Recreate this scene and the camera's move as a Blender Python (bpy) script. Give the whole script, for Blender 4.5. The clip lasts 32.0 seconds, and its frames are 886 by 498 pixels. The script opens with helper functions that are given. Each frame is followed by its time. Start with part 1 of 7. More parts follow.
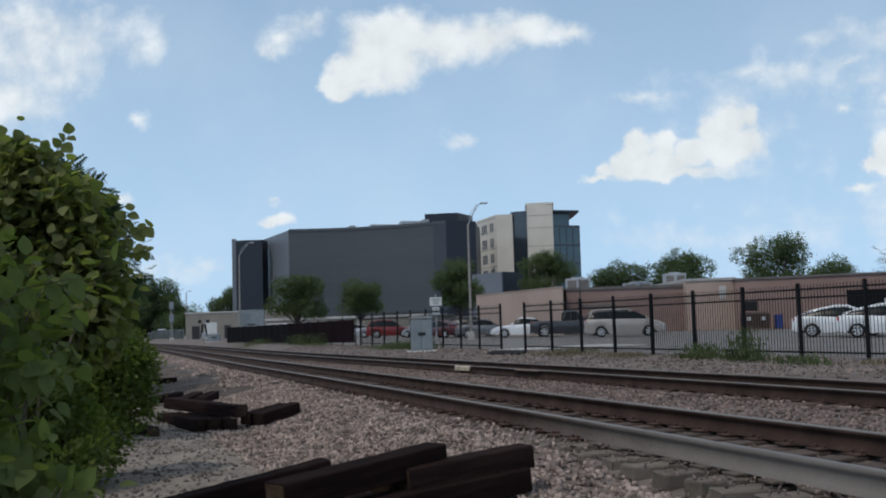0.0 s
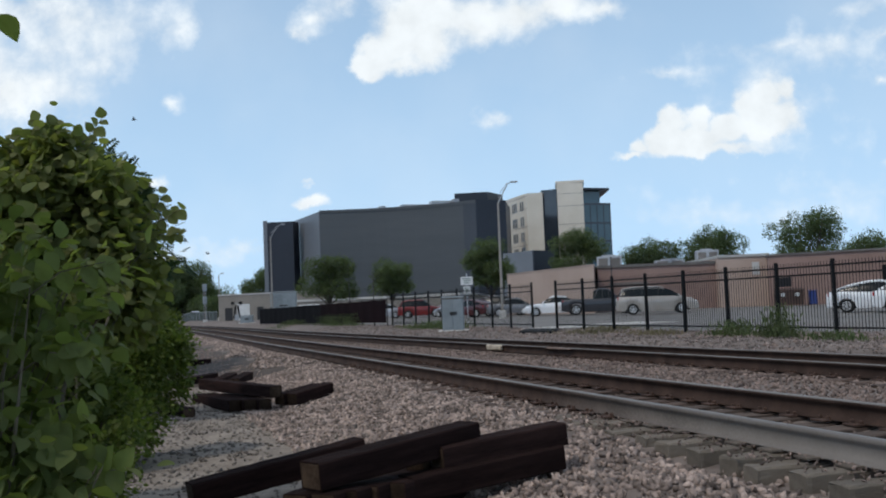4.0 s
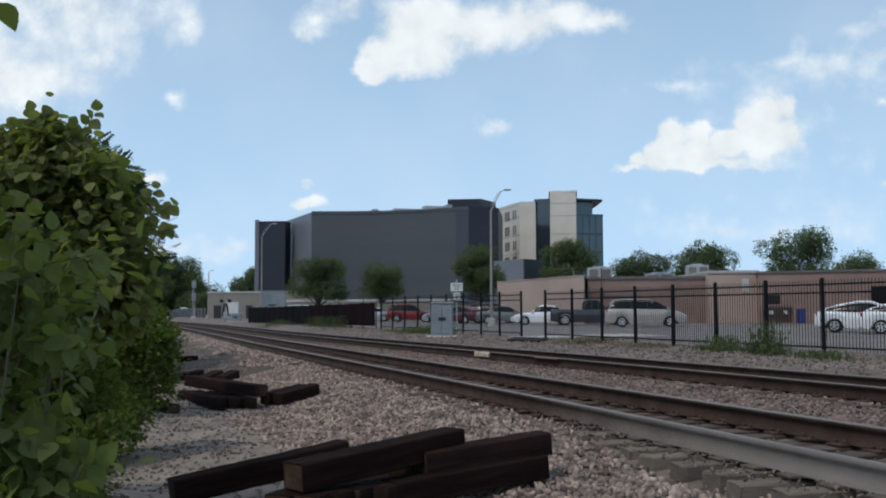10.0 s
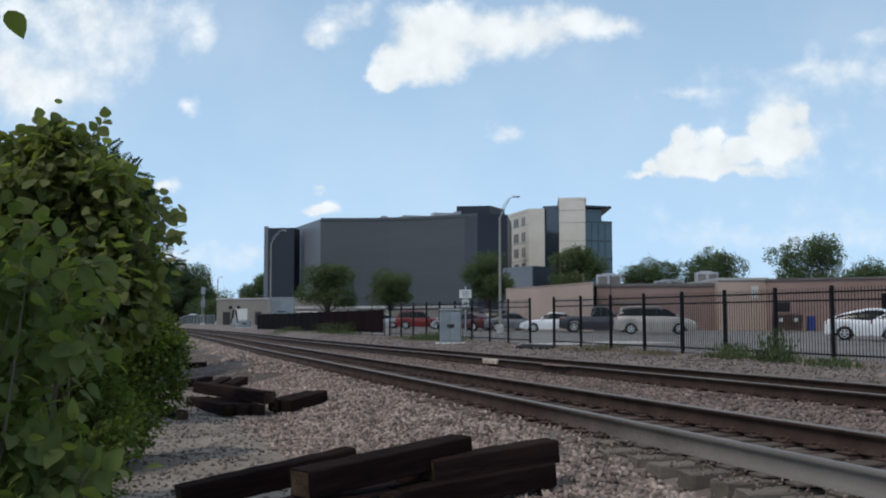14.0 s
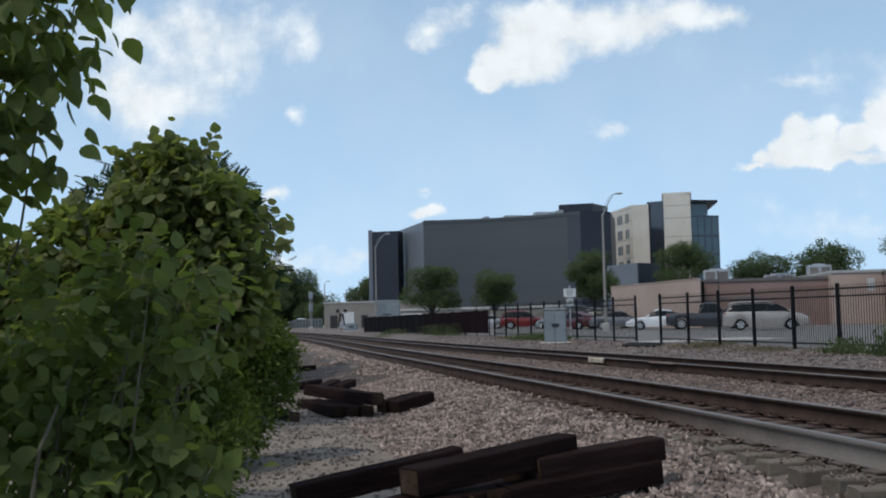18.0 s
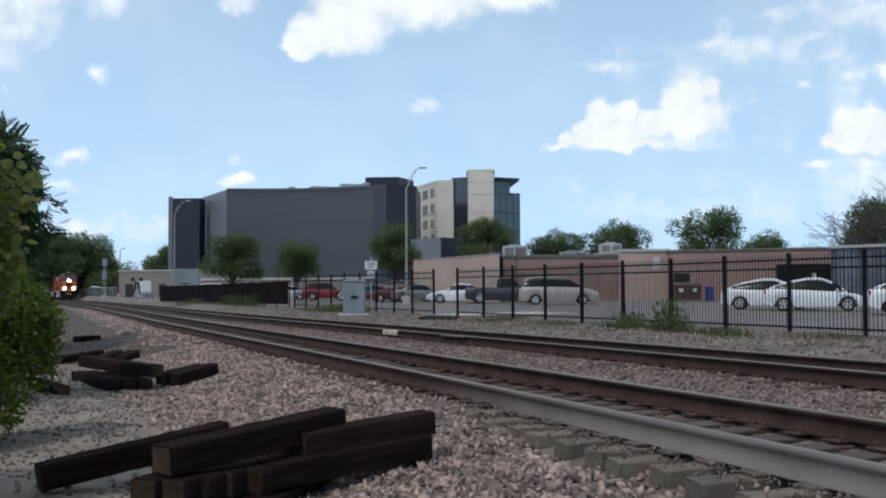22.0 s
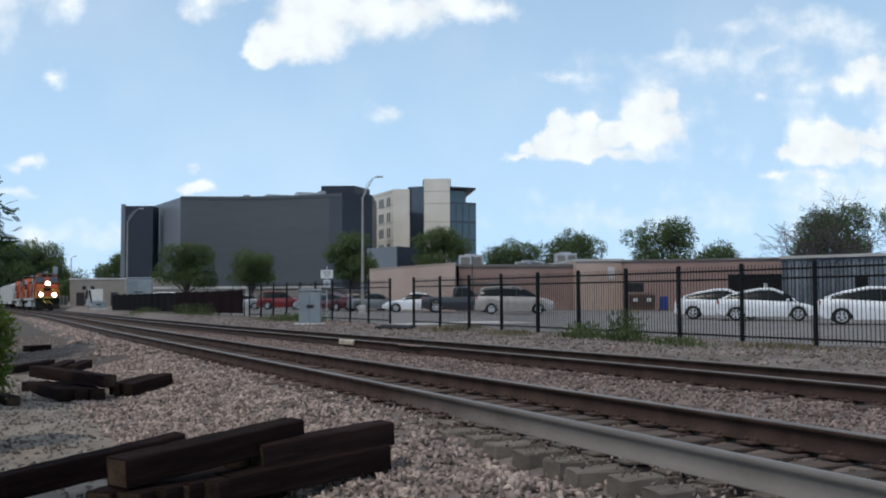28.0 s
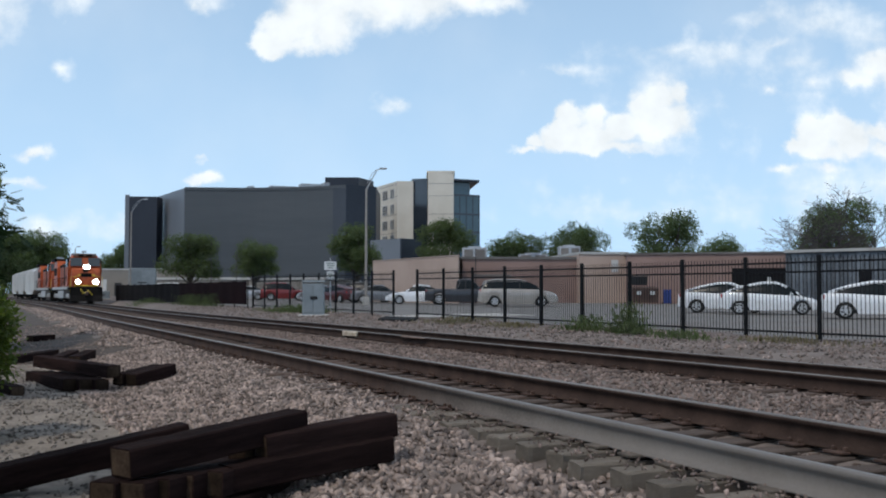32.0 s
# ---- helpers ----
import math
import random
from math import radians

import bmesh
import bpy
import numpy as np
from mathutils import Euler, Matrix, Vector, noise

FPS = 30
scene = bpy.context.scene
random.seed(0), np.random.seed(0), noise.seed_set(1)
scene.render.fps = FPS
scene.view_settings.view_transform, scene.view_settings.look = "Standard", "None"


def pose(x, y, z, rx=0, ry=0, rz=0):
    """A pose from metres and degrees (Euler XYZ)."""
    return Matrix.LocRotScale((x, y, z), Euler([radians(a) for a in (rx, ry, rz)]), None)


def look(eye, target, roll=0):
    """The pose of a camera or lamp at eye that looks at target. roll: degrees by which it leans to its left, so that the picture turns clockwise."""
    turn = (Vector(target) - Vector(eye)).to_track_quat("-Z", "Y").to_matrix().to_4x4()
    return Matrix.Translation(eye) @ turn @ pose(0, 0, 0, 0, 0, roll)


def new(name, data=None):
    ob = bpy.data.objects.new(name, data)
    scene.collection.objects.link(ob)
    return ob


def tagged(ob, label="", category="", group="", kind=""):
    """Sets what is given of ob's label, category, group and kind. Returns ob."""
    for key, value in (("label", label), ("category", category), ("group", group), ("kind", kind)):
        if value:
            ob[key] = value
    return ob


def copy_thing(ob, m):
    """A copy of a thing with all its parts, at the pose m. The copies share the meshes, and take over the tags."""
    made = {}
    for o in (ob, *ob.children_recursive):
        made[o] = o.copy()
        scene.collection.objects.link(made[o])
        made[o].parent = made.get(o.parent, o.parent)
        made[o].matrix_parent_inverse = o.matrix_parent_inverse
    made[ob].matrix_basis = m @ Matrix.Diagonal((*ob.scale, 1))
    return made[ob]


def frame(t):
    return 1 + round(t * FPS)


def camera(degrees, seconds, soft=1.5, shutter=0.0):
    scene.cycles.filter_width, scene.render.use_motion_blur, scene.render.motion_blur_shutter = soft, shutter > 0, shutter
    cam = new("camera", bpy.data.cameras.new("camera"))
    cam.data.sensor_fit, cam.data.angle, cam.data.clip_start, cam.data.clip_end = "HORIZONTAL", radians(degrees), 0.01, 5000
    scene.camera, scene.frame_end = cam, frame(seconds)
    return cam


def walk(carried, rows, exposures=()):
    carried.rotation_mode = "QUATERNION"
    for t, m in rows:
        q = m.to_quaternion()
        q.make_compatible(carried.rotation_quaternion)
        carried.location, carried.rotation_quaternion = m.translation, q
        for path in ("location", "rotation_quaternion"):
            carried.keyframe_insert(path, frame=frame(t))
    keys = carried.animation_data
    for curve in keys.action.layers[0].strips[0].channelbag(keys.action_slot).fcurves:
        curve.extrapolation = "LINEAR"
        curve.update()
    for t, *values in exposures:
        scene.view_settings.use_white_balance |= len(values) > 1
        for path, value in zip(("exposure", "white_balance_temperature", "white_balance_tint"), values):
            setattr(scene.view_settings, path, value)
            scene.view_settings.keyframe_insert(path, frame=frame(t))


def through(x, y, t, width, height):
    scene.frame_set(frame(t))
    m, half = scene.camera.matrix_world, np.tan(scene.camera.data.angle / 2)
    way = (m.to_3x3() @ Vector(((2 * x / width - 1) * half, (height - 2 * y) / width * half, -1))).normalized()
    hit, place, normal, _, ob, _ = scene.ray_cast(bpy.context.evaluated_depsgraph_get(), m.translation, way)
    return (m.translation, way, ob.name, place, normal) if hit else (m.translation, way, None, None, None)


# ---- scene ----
cam = camera(46.0, 32.0, soft=2.0)
PATH = [
    (0, (-0.337, -0.14, 1.067), (-2.238, 0.461, 1.221), -1.7),
    (0.5, (-0.351, -0.134, 1.063), (-2.252, 0.471, 1.208), -1.8),
    (1, (-0.337, -0.144, 1.068), (-2.24, 0.459, 1.196), -1.9),
    (1.5, (-0.352, -0.137, 1.066), (-2.26, 0.45, 1.186), -2.2),
    (2, (-0.362, -0.136, 1.065), (-2.274, 0.439, 1.18), -2.3),
    (2.5, (-0.348, -0.138, 1.066), (-2.266, 0.42, 1.179), -2.2),
    (3, (-0.347, -0.139, 1.065), (-2.265, 0.416, 1.181), -2.3),
    (3.5, (-0.342, -0.145, 1.063), (-2.263, 0.401, 1.177), -2.6),
    (5.5, (-0.346, -0.145, 1.066), (-2.265, 0.405, 1.201), -0.3),
    (6, (-0.353, -0.139, 1.064), (-2.268, 0.421, 1.198), -0.3),
    (6.5, (-0.336, -0.142, 1.067), (-2.249, 0.425, 1.2), -0.3),
    (7, (-0.346, -0.141, 1.067), (-2.257, 0.437, 1.2), -0.4),
    (7.5, (-0.343, -0.146, 1.063), (-2.252, 0.436, 1.189), -0.1),
    (8, (-0.345, -0.143, 1.067), (-2.254, 0.442, 1.186), -0.2),
    (8.5, (-0.361, -0.138, 1.062), (-2.271, 0.445, 1.181), -0.3),
    (9, (-0.353, -0.14, 1.062), (-2.265, 0.432, 1.185), -0.3),
    (9.5, (-0.349, -0.139, 1.064), (-2.264, 0.425, 1.186), -0.2),
    (10, (-0.344, -0.146, 1.064), (-2.26, 0.415, 1.191), -0.2),
    (10.5, (-0.351, -0.137, 1.065), (-2.267, 0.424, 1.196), -0.1),
    (11, (-0.328, -0.146, 1.067), (-2.243, 0.416, 1.205), 0.0),
    (11.5, (-0.332, -0.144, 1.07), (-2.244, 0.427, 1.214), 0.1),
    (12, (-0.331, -0.142, 1.065), (-2.241, 0.433, 1.212), 0.2),
    (12.5, (-0.338, -0.145, 1.065), (-2.251, 0.424, 1.205), 0.5),
    (13, (-0.351, -0.141, 1.064), (-2.268, 0.412, 1.196), 0.2),
    (13.5, (-0.345, -0.136, 1.063), (-2.266, 0.405, 1.198), -0.1),
    (14, (-0.344, -0.132, 1.066), (-2.263, 0.412, 1.206), -0.1),
    (14.5, (-0.32, -0.146, 1.067), (-2.239, 0.399, 1.212), 0.2),
    (16.5, (-0.338, -0.111, 1.07), (-2.245, 0.461, 1.262), -1.0),
    (17, (-0.334, -0.139, 1.073), (-2.27, 0.326, 1.259), -0.4),
    (17.5, (-0.257, -0.171, 1.077), (-2.22, 0.173, 1.242), -0.5),
    (18, (-0.202, -0.148, 1.07), (-2.165, 0.204, 1.213), -1.2),
    (18.5, (-0.394, -0.038, 1.043), (-2.311, 0.519, 1.164), 0.7),
    (19, (-0.426, -0.044, 1.057), (-2.312, 0.61, 1.178), -0.3),
    (19.5, (-0.448, 0.037, 1.053), (-2.317, 0.74, 1.164), 0.2),
    (20, (-0.436, 0.097, 1.046), (-2.306, 0.798, 1.144), 0.0),
    (20.5, (-0.488, 0.095, 1.056), (-2.363, 0.788, 1.125), -1.0),
    (21, (-0.508, 0.102, 1.058), (-2.371, 0.826, 1.123), -1.5),
    (21.5, (-0.484, 0.163, 1.062), (-2.348, 0.883, 1.136), -0.0),
    (22, (-0.442, 0.192, 1.053), (-2.311, 0.9, 1.138), -0.3),
    (22.5, (-0.456, 0.179, 1.061), (-2.33, 0.872, 1.139), -0.4),
    (23, (-0.472, 0.161, 1.063), (-2.347, 0.85, 1.152), -0.6),
    (23.5, (-0.472, 0.148, 1.057), (-2.351, 0.828, 1.143), -0.4),
    (24, (-0.47, 0.155, 1.06), (-2.35, 0.831, 1.148), -0.4),
    (24.5, (-0.476, 0.165, 1.061), (-2.351, 0.854, 1.156), -0.8),
    (25, (-0.467, 0.168, 1.062), (-2.337, 0.87, 1.162), -0.8),
    (25.5, (-0.462, 0.171, 1.06), (-2.326, 0.889, 1.16), -1.2),
    (27.5, (-0.456, 0.162, 1.063), (-2.297, 0.938, 1.162), -0.3),
    (28, (-0.444, 0.162, 1.063), (-2.28, 0.948, 1.165), -0.2),
    (28.5, (-0.436, 0.158, 1.062), (-2.272, 0.945, 1.165), -0.3),
    (29, (-0.448, 0.162, 1.062), (-2.285, 0.947, 1.158), -0.4),
    (29.5, (-0.445, 0.168, 1.061), (-2.283, 0.952, 1.15), -0.7),
    (30, (-0.451, 0.171, 1.062), (-2.285, 0.964, 1.146), -0.5),
    (30.5, (-0.449, 0.165, 1.064), (-2.283, 0.957, 1.151), -0.2),
    (31, (-0.444, 0.163, 1.064), (-2.28, 0.949, 1.158), -0.3),
    (31.5, (-0.445, 0.16, 1.063), (-2.283, 0.944, 1.157), 0.1),
    (32, (-0.452, 0.158, 1.063), (-2.291, 0.938, 1.15), 0.1),
]
walk(cam, [(t, look(eye, target, roll)) for t, eye, target, roll in PATH], [(0, -0.29), (1, -0.29), (2, -0.2), (3, -0.13), (7, -0.16), (9, -0.2), (12, -0.14), (14, -0.16), (16.5, -0.3), (17, -0.35), (18, -0.18), (20, -0.16), (21.5, -0.05), (32, -0.06)])

# ---------------------------------------------------------------- world, sun, exposure
SUN_DIR = Vector((0.34, -0.57, 0.95)).normalized()
world = bpy.data.worlds.new("sky")
scene.world = world
world.use_nodes = True
wn = world.node_tree
sky = wn.nodes.new("ShaderNodeTexSky")
sky.sky_type = "NISHITA"
sky.sun_disc = False
sky.sun_elevation = math.asin(SUN_DIR.z)
sky.sun_rotation = math.atan2(SUN_DIR.x, SUN_DIR.y)
sky.altitude, sky.air_density, sky.dust_density, sky.ozone_density = 200, 1.2, 0.4, 1.6
# hazy summer air: the low sky is as pale and blue as the sky higher up
wtc, wsep, wadd, wcom = (wn.nodes.new("ShaderNode" + k) for k in ("TexCoord", "SeparateXYZ", "Math", "CombineXYZ"))
wadd.operation, wadd.inputs[1].default_value, wadd.inputs[2].default_value = "MULTIPLY_ADD", 0.75, 0.30
wn.links.new(wtc.outputs["Generated"], wsep.inputs[0])
wn.links.new(wsep.outputs[2], wadd.inputs[0])
wn.links.new(wsep.outputs[0], wcom.inputs[0])
wn.links.new(wsep.outputs[1], wcom.inputs[1])
wn.links.new(wadd.outputs[0], wcom.inputs[2])
wn.links.new(wcom.outputs[0], sky.inputs[0])
haze = wn.nodes.new("ShaderNodeMix")
haze.data_type = "RGBA"
haze.inputs[7].default_value = (5.1, 7.3, 9.3, 1)
fade = wn.nodes.new("ShaderNodeMapRange")
fade.inputs[1].default_value, fade.inputs[2].default_value, fade.inputs[3].default_value, fade.inputs[4].default_value = 0.07, 0.57, 0.60, 0.08
wn.links.new(wsep.outputs[2], fade.inputs[0])
wn.links.new(fade.outputs[0], haze.inputs["Factor"])
wn.links.new(sky.outputs[0], haze.inputs[6])
# broken white cloud overhead evens out the blue of the upper sky
cloudy, lift = wn.nodes.new("ShaderNodeMix"), wn.nodes.new("ShaderNodeMapRange")
cloudy.data_type = "RGBA"
cloudy.inputs[7].default_value = (4.7, 5.1, 5.5, 1)
lift.inputs[1].default_value, lift.inputs[2].default_value, lift.inputs[3].default_value, lift.inputs[4].default_value = 0.36, 0.62, 0.0, 0.55
wn.links.new(wsep.outputs[2], lift.inputs[0])
wn.links.new(lift.outputs[0], cloudy.inputs["Factor"])
wn.links.new(haze.outputs[2], cloudy.inputs[6])
wn.links.new(cloudy.outputs[2], wn.nodes["Background"].inputs[0])
wn.nodes["Background"].inputs[1].default_value = 0.15

sun = new("sun", bpy.data.lights.new("sun", "SUN"))
sun.data.energy, sun.data.angle, sun.data.color = 1.55, radians(3.5), (1.0, 0.92, 0.82)
sun.matrix_basis = look(SUN_DIR * 50, (0, 0, 0))


# ---------------------------------------------------------------- materials
def mat(name, a, b, scale=6.0, rough=0.8, bump=0.2, metal=0.0, fine=40.0, vary=0.12, spec=0.4, coords="Object", by="object", stretch=(1, 1, 1), dust=None):
    """Two colours mixed by coarse and fine noise, with relief and a small change from piece to piece."""
    m = bpy.data.materials.new(name)
    m.use_nodes = True
    n, l = m.node_tree.nodes, m.node_tree.links
    p = n["Principled BSDF"]
    tc, mp = n.new("ShaderNodeTexCoord"), n.new("ShaderNodeMapping")
    mp.inputs["Scale"].default_value = stretch
    l.new(tc.outputs[coords], mp.inputs[0])
    big, small = n.new("ShaderNodeTexNoise"), n.new("ShaderNodeTexNoise")
    for t, s, d in ((big, scale, 5), (small, fine, 4)):
        l.new(mp.outputs[0], t.inputs["Vector"])
        t.inputs["Scale"].default_value, t.inputs["Detail"].default_value = s, d
        t.inputs["Roughness"].default_value = 0.6
    add = n.new("ShaderNodeMath")
    add.operation = "MULTIPLY_ADD"
    l.new(small.outputs[0], add.inputs[0])
    add.inputs[1].default_value = 0.45
    l.new(big.outputs[0], add.inputs[2])
    ramp = n.new("ShaderNodeMapRange")
    ramp.inputs[1].default_value, ramp.inputs[2].default_value = 0.5, 0.95
    l.new(add.outputs[0], ramp.inputs[0])
    mix = n.new("ShaderNodeMix")
    mix.data_type = "RGBA"
    l.new(ramp.outputs[0], mix.inputs["Factor"])
    mix.inputs[6].default_value, mix.inputs[7].default_value = (*a, 1), (*b, 1)
    hsv = n.new("ShaderNodeHueSaturation")
    rnd = n.new("ShaderNodeObjectInfo") if by == "object" else n.new("ShaderNodeNewGeometry")
    mr = n.new("ShaderNodeMapRange")
    mr.inputs[3].default_value, mr.inputs[4].default_value = 1 - vary, 1 + vary
    l.new(rnd.outputs["Random" if by == "object" else "Random Per Island"], mr.inputs[0])
    l.new(mr.outputs[0], hsv.inputs["Value"])
    colour = mix.outputs[2]
    if dust:
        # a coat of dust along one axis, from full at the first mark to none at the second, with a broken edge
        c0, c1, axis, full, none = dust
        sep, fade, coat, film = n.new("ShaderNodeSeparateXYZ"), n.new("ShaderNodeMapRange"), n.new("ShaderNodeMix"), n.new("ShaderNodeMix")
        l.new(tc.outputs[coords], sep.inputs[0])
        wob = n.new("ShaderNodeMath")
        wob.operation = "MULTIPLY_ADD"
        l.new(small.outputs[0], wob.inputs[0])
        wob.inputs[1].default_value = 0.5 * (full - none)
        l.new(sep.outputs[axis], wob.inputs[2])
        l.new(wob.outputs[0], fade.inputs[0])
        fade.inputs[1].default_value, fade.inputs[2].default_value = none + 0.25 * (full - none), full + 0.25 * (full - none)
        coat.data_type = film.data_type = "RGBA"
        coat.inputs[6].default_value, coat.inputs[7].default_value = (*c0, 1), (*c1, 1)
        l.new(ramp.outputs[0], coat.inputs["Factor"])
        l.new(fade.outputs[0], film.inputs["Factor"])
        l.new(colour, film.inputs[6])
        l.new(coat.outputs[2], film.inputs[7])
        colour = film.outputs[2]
    l.new(colour, hsv.inputs["Color"])
    l.new(hsv.outputs[0], p.inputs["Base Color"])
    rr = n.new("ShaderNodeMapRange")
    rr.inputs[3].default_value, rr.inputs[4].default_value = max(rough - 0.1, 0.03), min(rough + 0.1, 1)
    l.new(small.outputs[0], rr.inputs[0])
    l.new(rr.outputs[0], p.inputs["Roughness"])
    p.inputs["Metallic"].default_value = metal
    p.inputs["Specular IOR Level"].default_value = spec
    if bump:
        bn = n.new("ShaderNodeBump")
        bn.inputs["Strength"].default_value, bn.inputs["Distance"].default_value = bump, 0.02
        l.new(add.outputs[0], bn.inputs["Height"])
        l.new(bn.outputs[0], p.inputs["Normal"])
    return m


def glow(name, colour, strength):
    m = bpy.data.materials.new(name)
    m.use_nodes = True
    p = m.node_tree.nodes["Principled BSDF"]
    p.inputs["Base Color"].default_value = (*colour, 1)
    p.inputs["Emission Color"].default_value = (*colour, 1)
    p.inputs["Emission Strength"].default_value = strength
    return m


def leafy(name, a, b, vary=0.35, through=0.35):
    """Leaf: matt-glossy upper side, light coming through, each leaf a little different."""
    m = bpy.data.materials.new(name)
    m.use_nodes = True
    n, l = m.node_tree.nodes, m.node_tree.links
    p = n["Principled BSDF"]
    geo = n.new("ShaderNodeNewGeometry")
    mix = n.new("ShaderNodeMix")
    mix.data_type = "RGBA"
    l.new(geo.outputs["Random Per Island"], mix.inputs["Factor"])
    mix.inputs[6].default_value, mix.inputs[7].default_value = (*a, 1), (*b, 1)
    noi = n.new("ShaderNodeTexNoise")
    noi.inputs["Scale"].default_value = 1.3
    tc = n.new("ShaderNodeTexCoord")
    l.new(tc.outputs["Object"], noi.inputs["Vector"])
    mr = n.new("ShaderNodeMapRange")
    mr.inputs[1].default_value, mr.inputs[2].default_value = 0.3, 0.7
    mr.inputs[3].default_value, mr.inputs[4].default_value = 1 - vary, 1 + vary
    l.new(noi.outputs[0], mr.inputs[0])
    hsv = n.new("ShaderNodeHueSaturation")
    l.new(mr.outputs[0], hsv.inputs["Value"])
    l.new(mix.outputs[2], hsv.inputs["Color"])
    l.new(hsv.outputs[0], p.inputs["Base Color"])
    p.inputs["Roughness"].default_value = 0.6
    p.inputs["Specular IOR Level"].default_value = 0.14
    tr = n.new("ShaderNodeBsdfTranslucent")
    warm = n.new("ShaderNodeMix")
    warm.data_type, warm.blend_type = "RGBA", "MULTIPLY"
    warm.inputs["Factor"].default_value = 1
    warm.inputs[7].default_value = (1.5, 1.7, 0.7, 1)
    l.new(hsv.outputs[0], warm.inputs[6])
    l.new(warm.outputs[2], tr.inputs[0])
    ms = n.new("ShaderNodeMixShader")
    ms.inputs[0].default_value = through
    l.new(p.outputs[0], ms.inputs[1])
    l.new(tr.outputs[0], ms.inputs[2])
    l.new(ms.outputs[0], n["Material Output"].inputs[0])
    return m


def plain(name, colour, rough=0.5, metal=0.0, spec=0.5):
    m = bpy.data.materials.new(name)
    m.use_nodes = True
    p = m.node_tree.nodes["Principled BSDF"]
    p.inputs["Base Color"].default_value = (*colour, 1)
    p.inputs["Roughness"].default_value, p.inputs["Metallic"].default_value = rough, metal
    p.inputs["Specular IOR Level"].default_value = spec
    return m


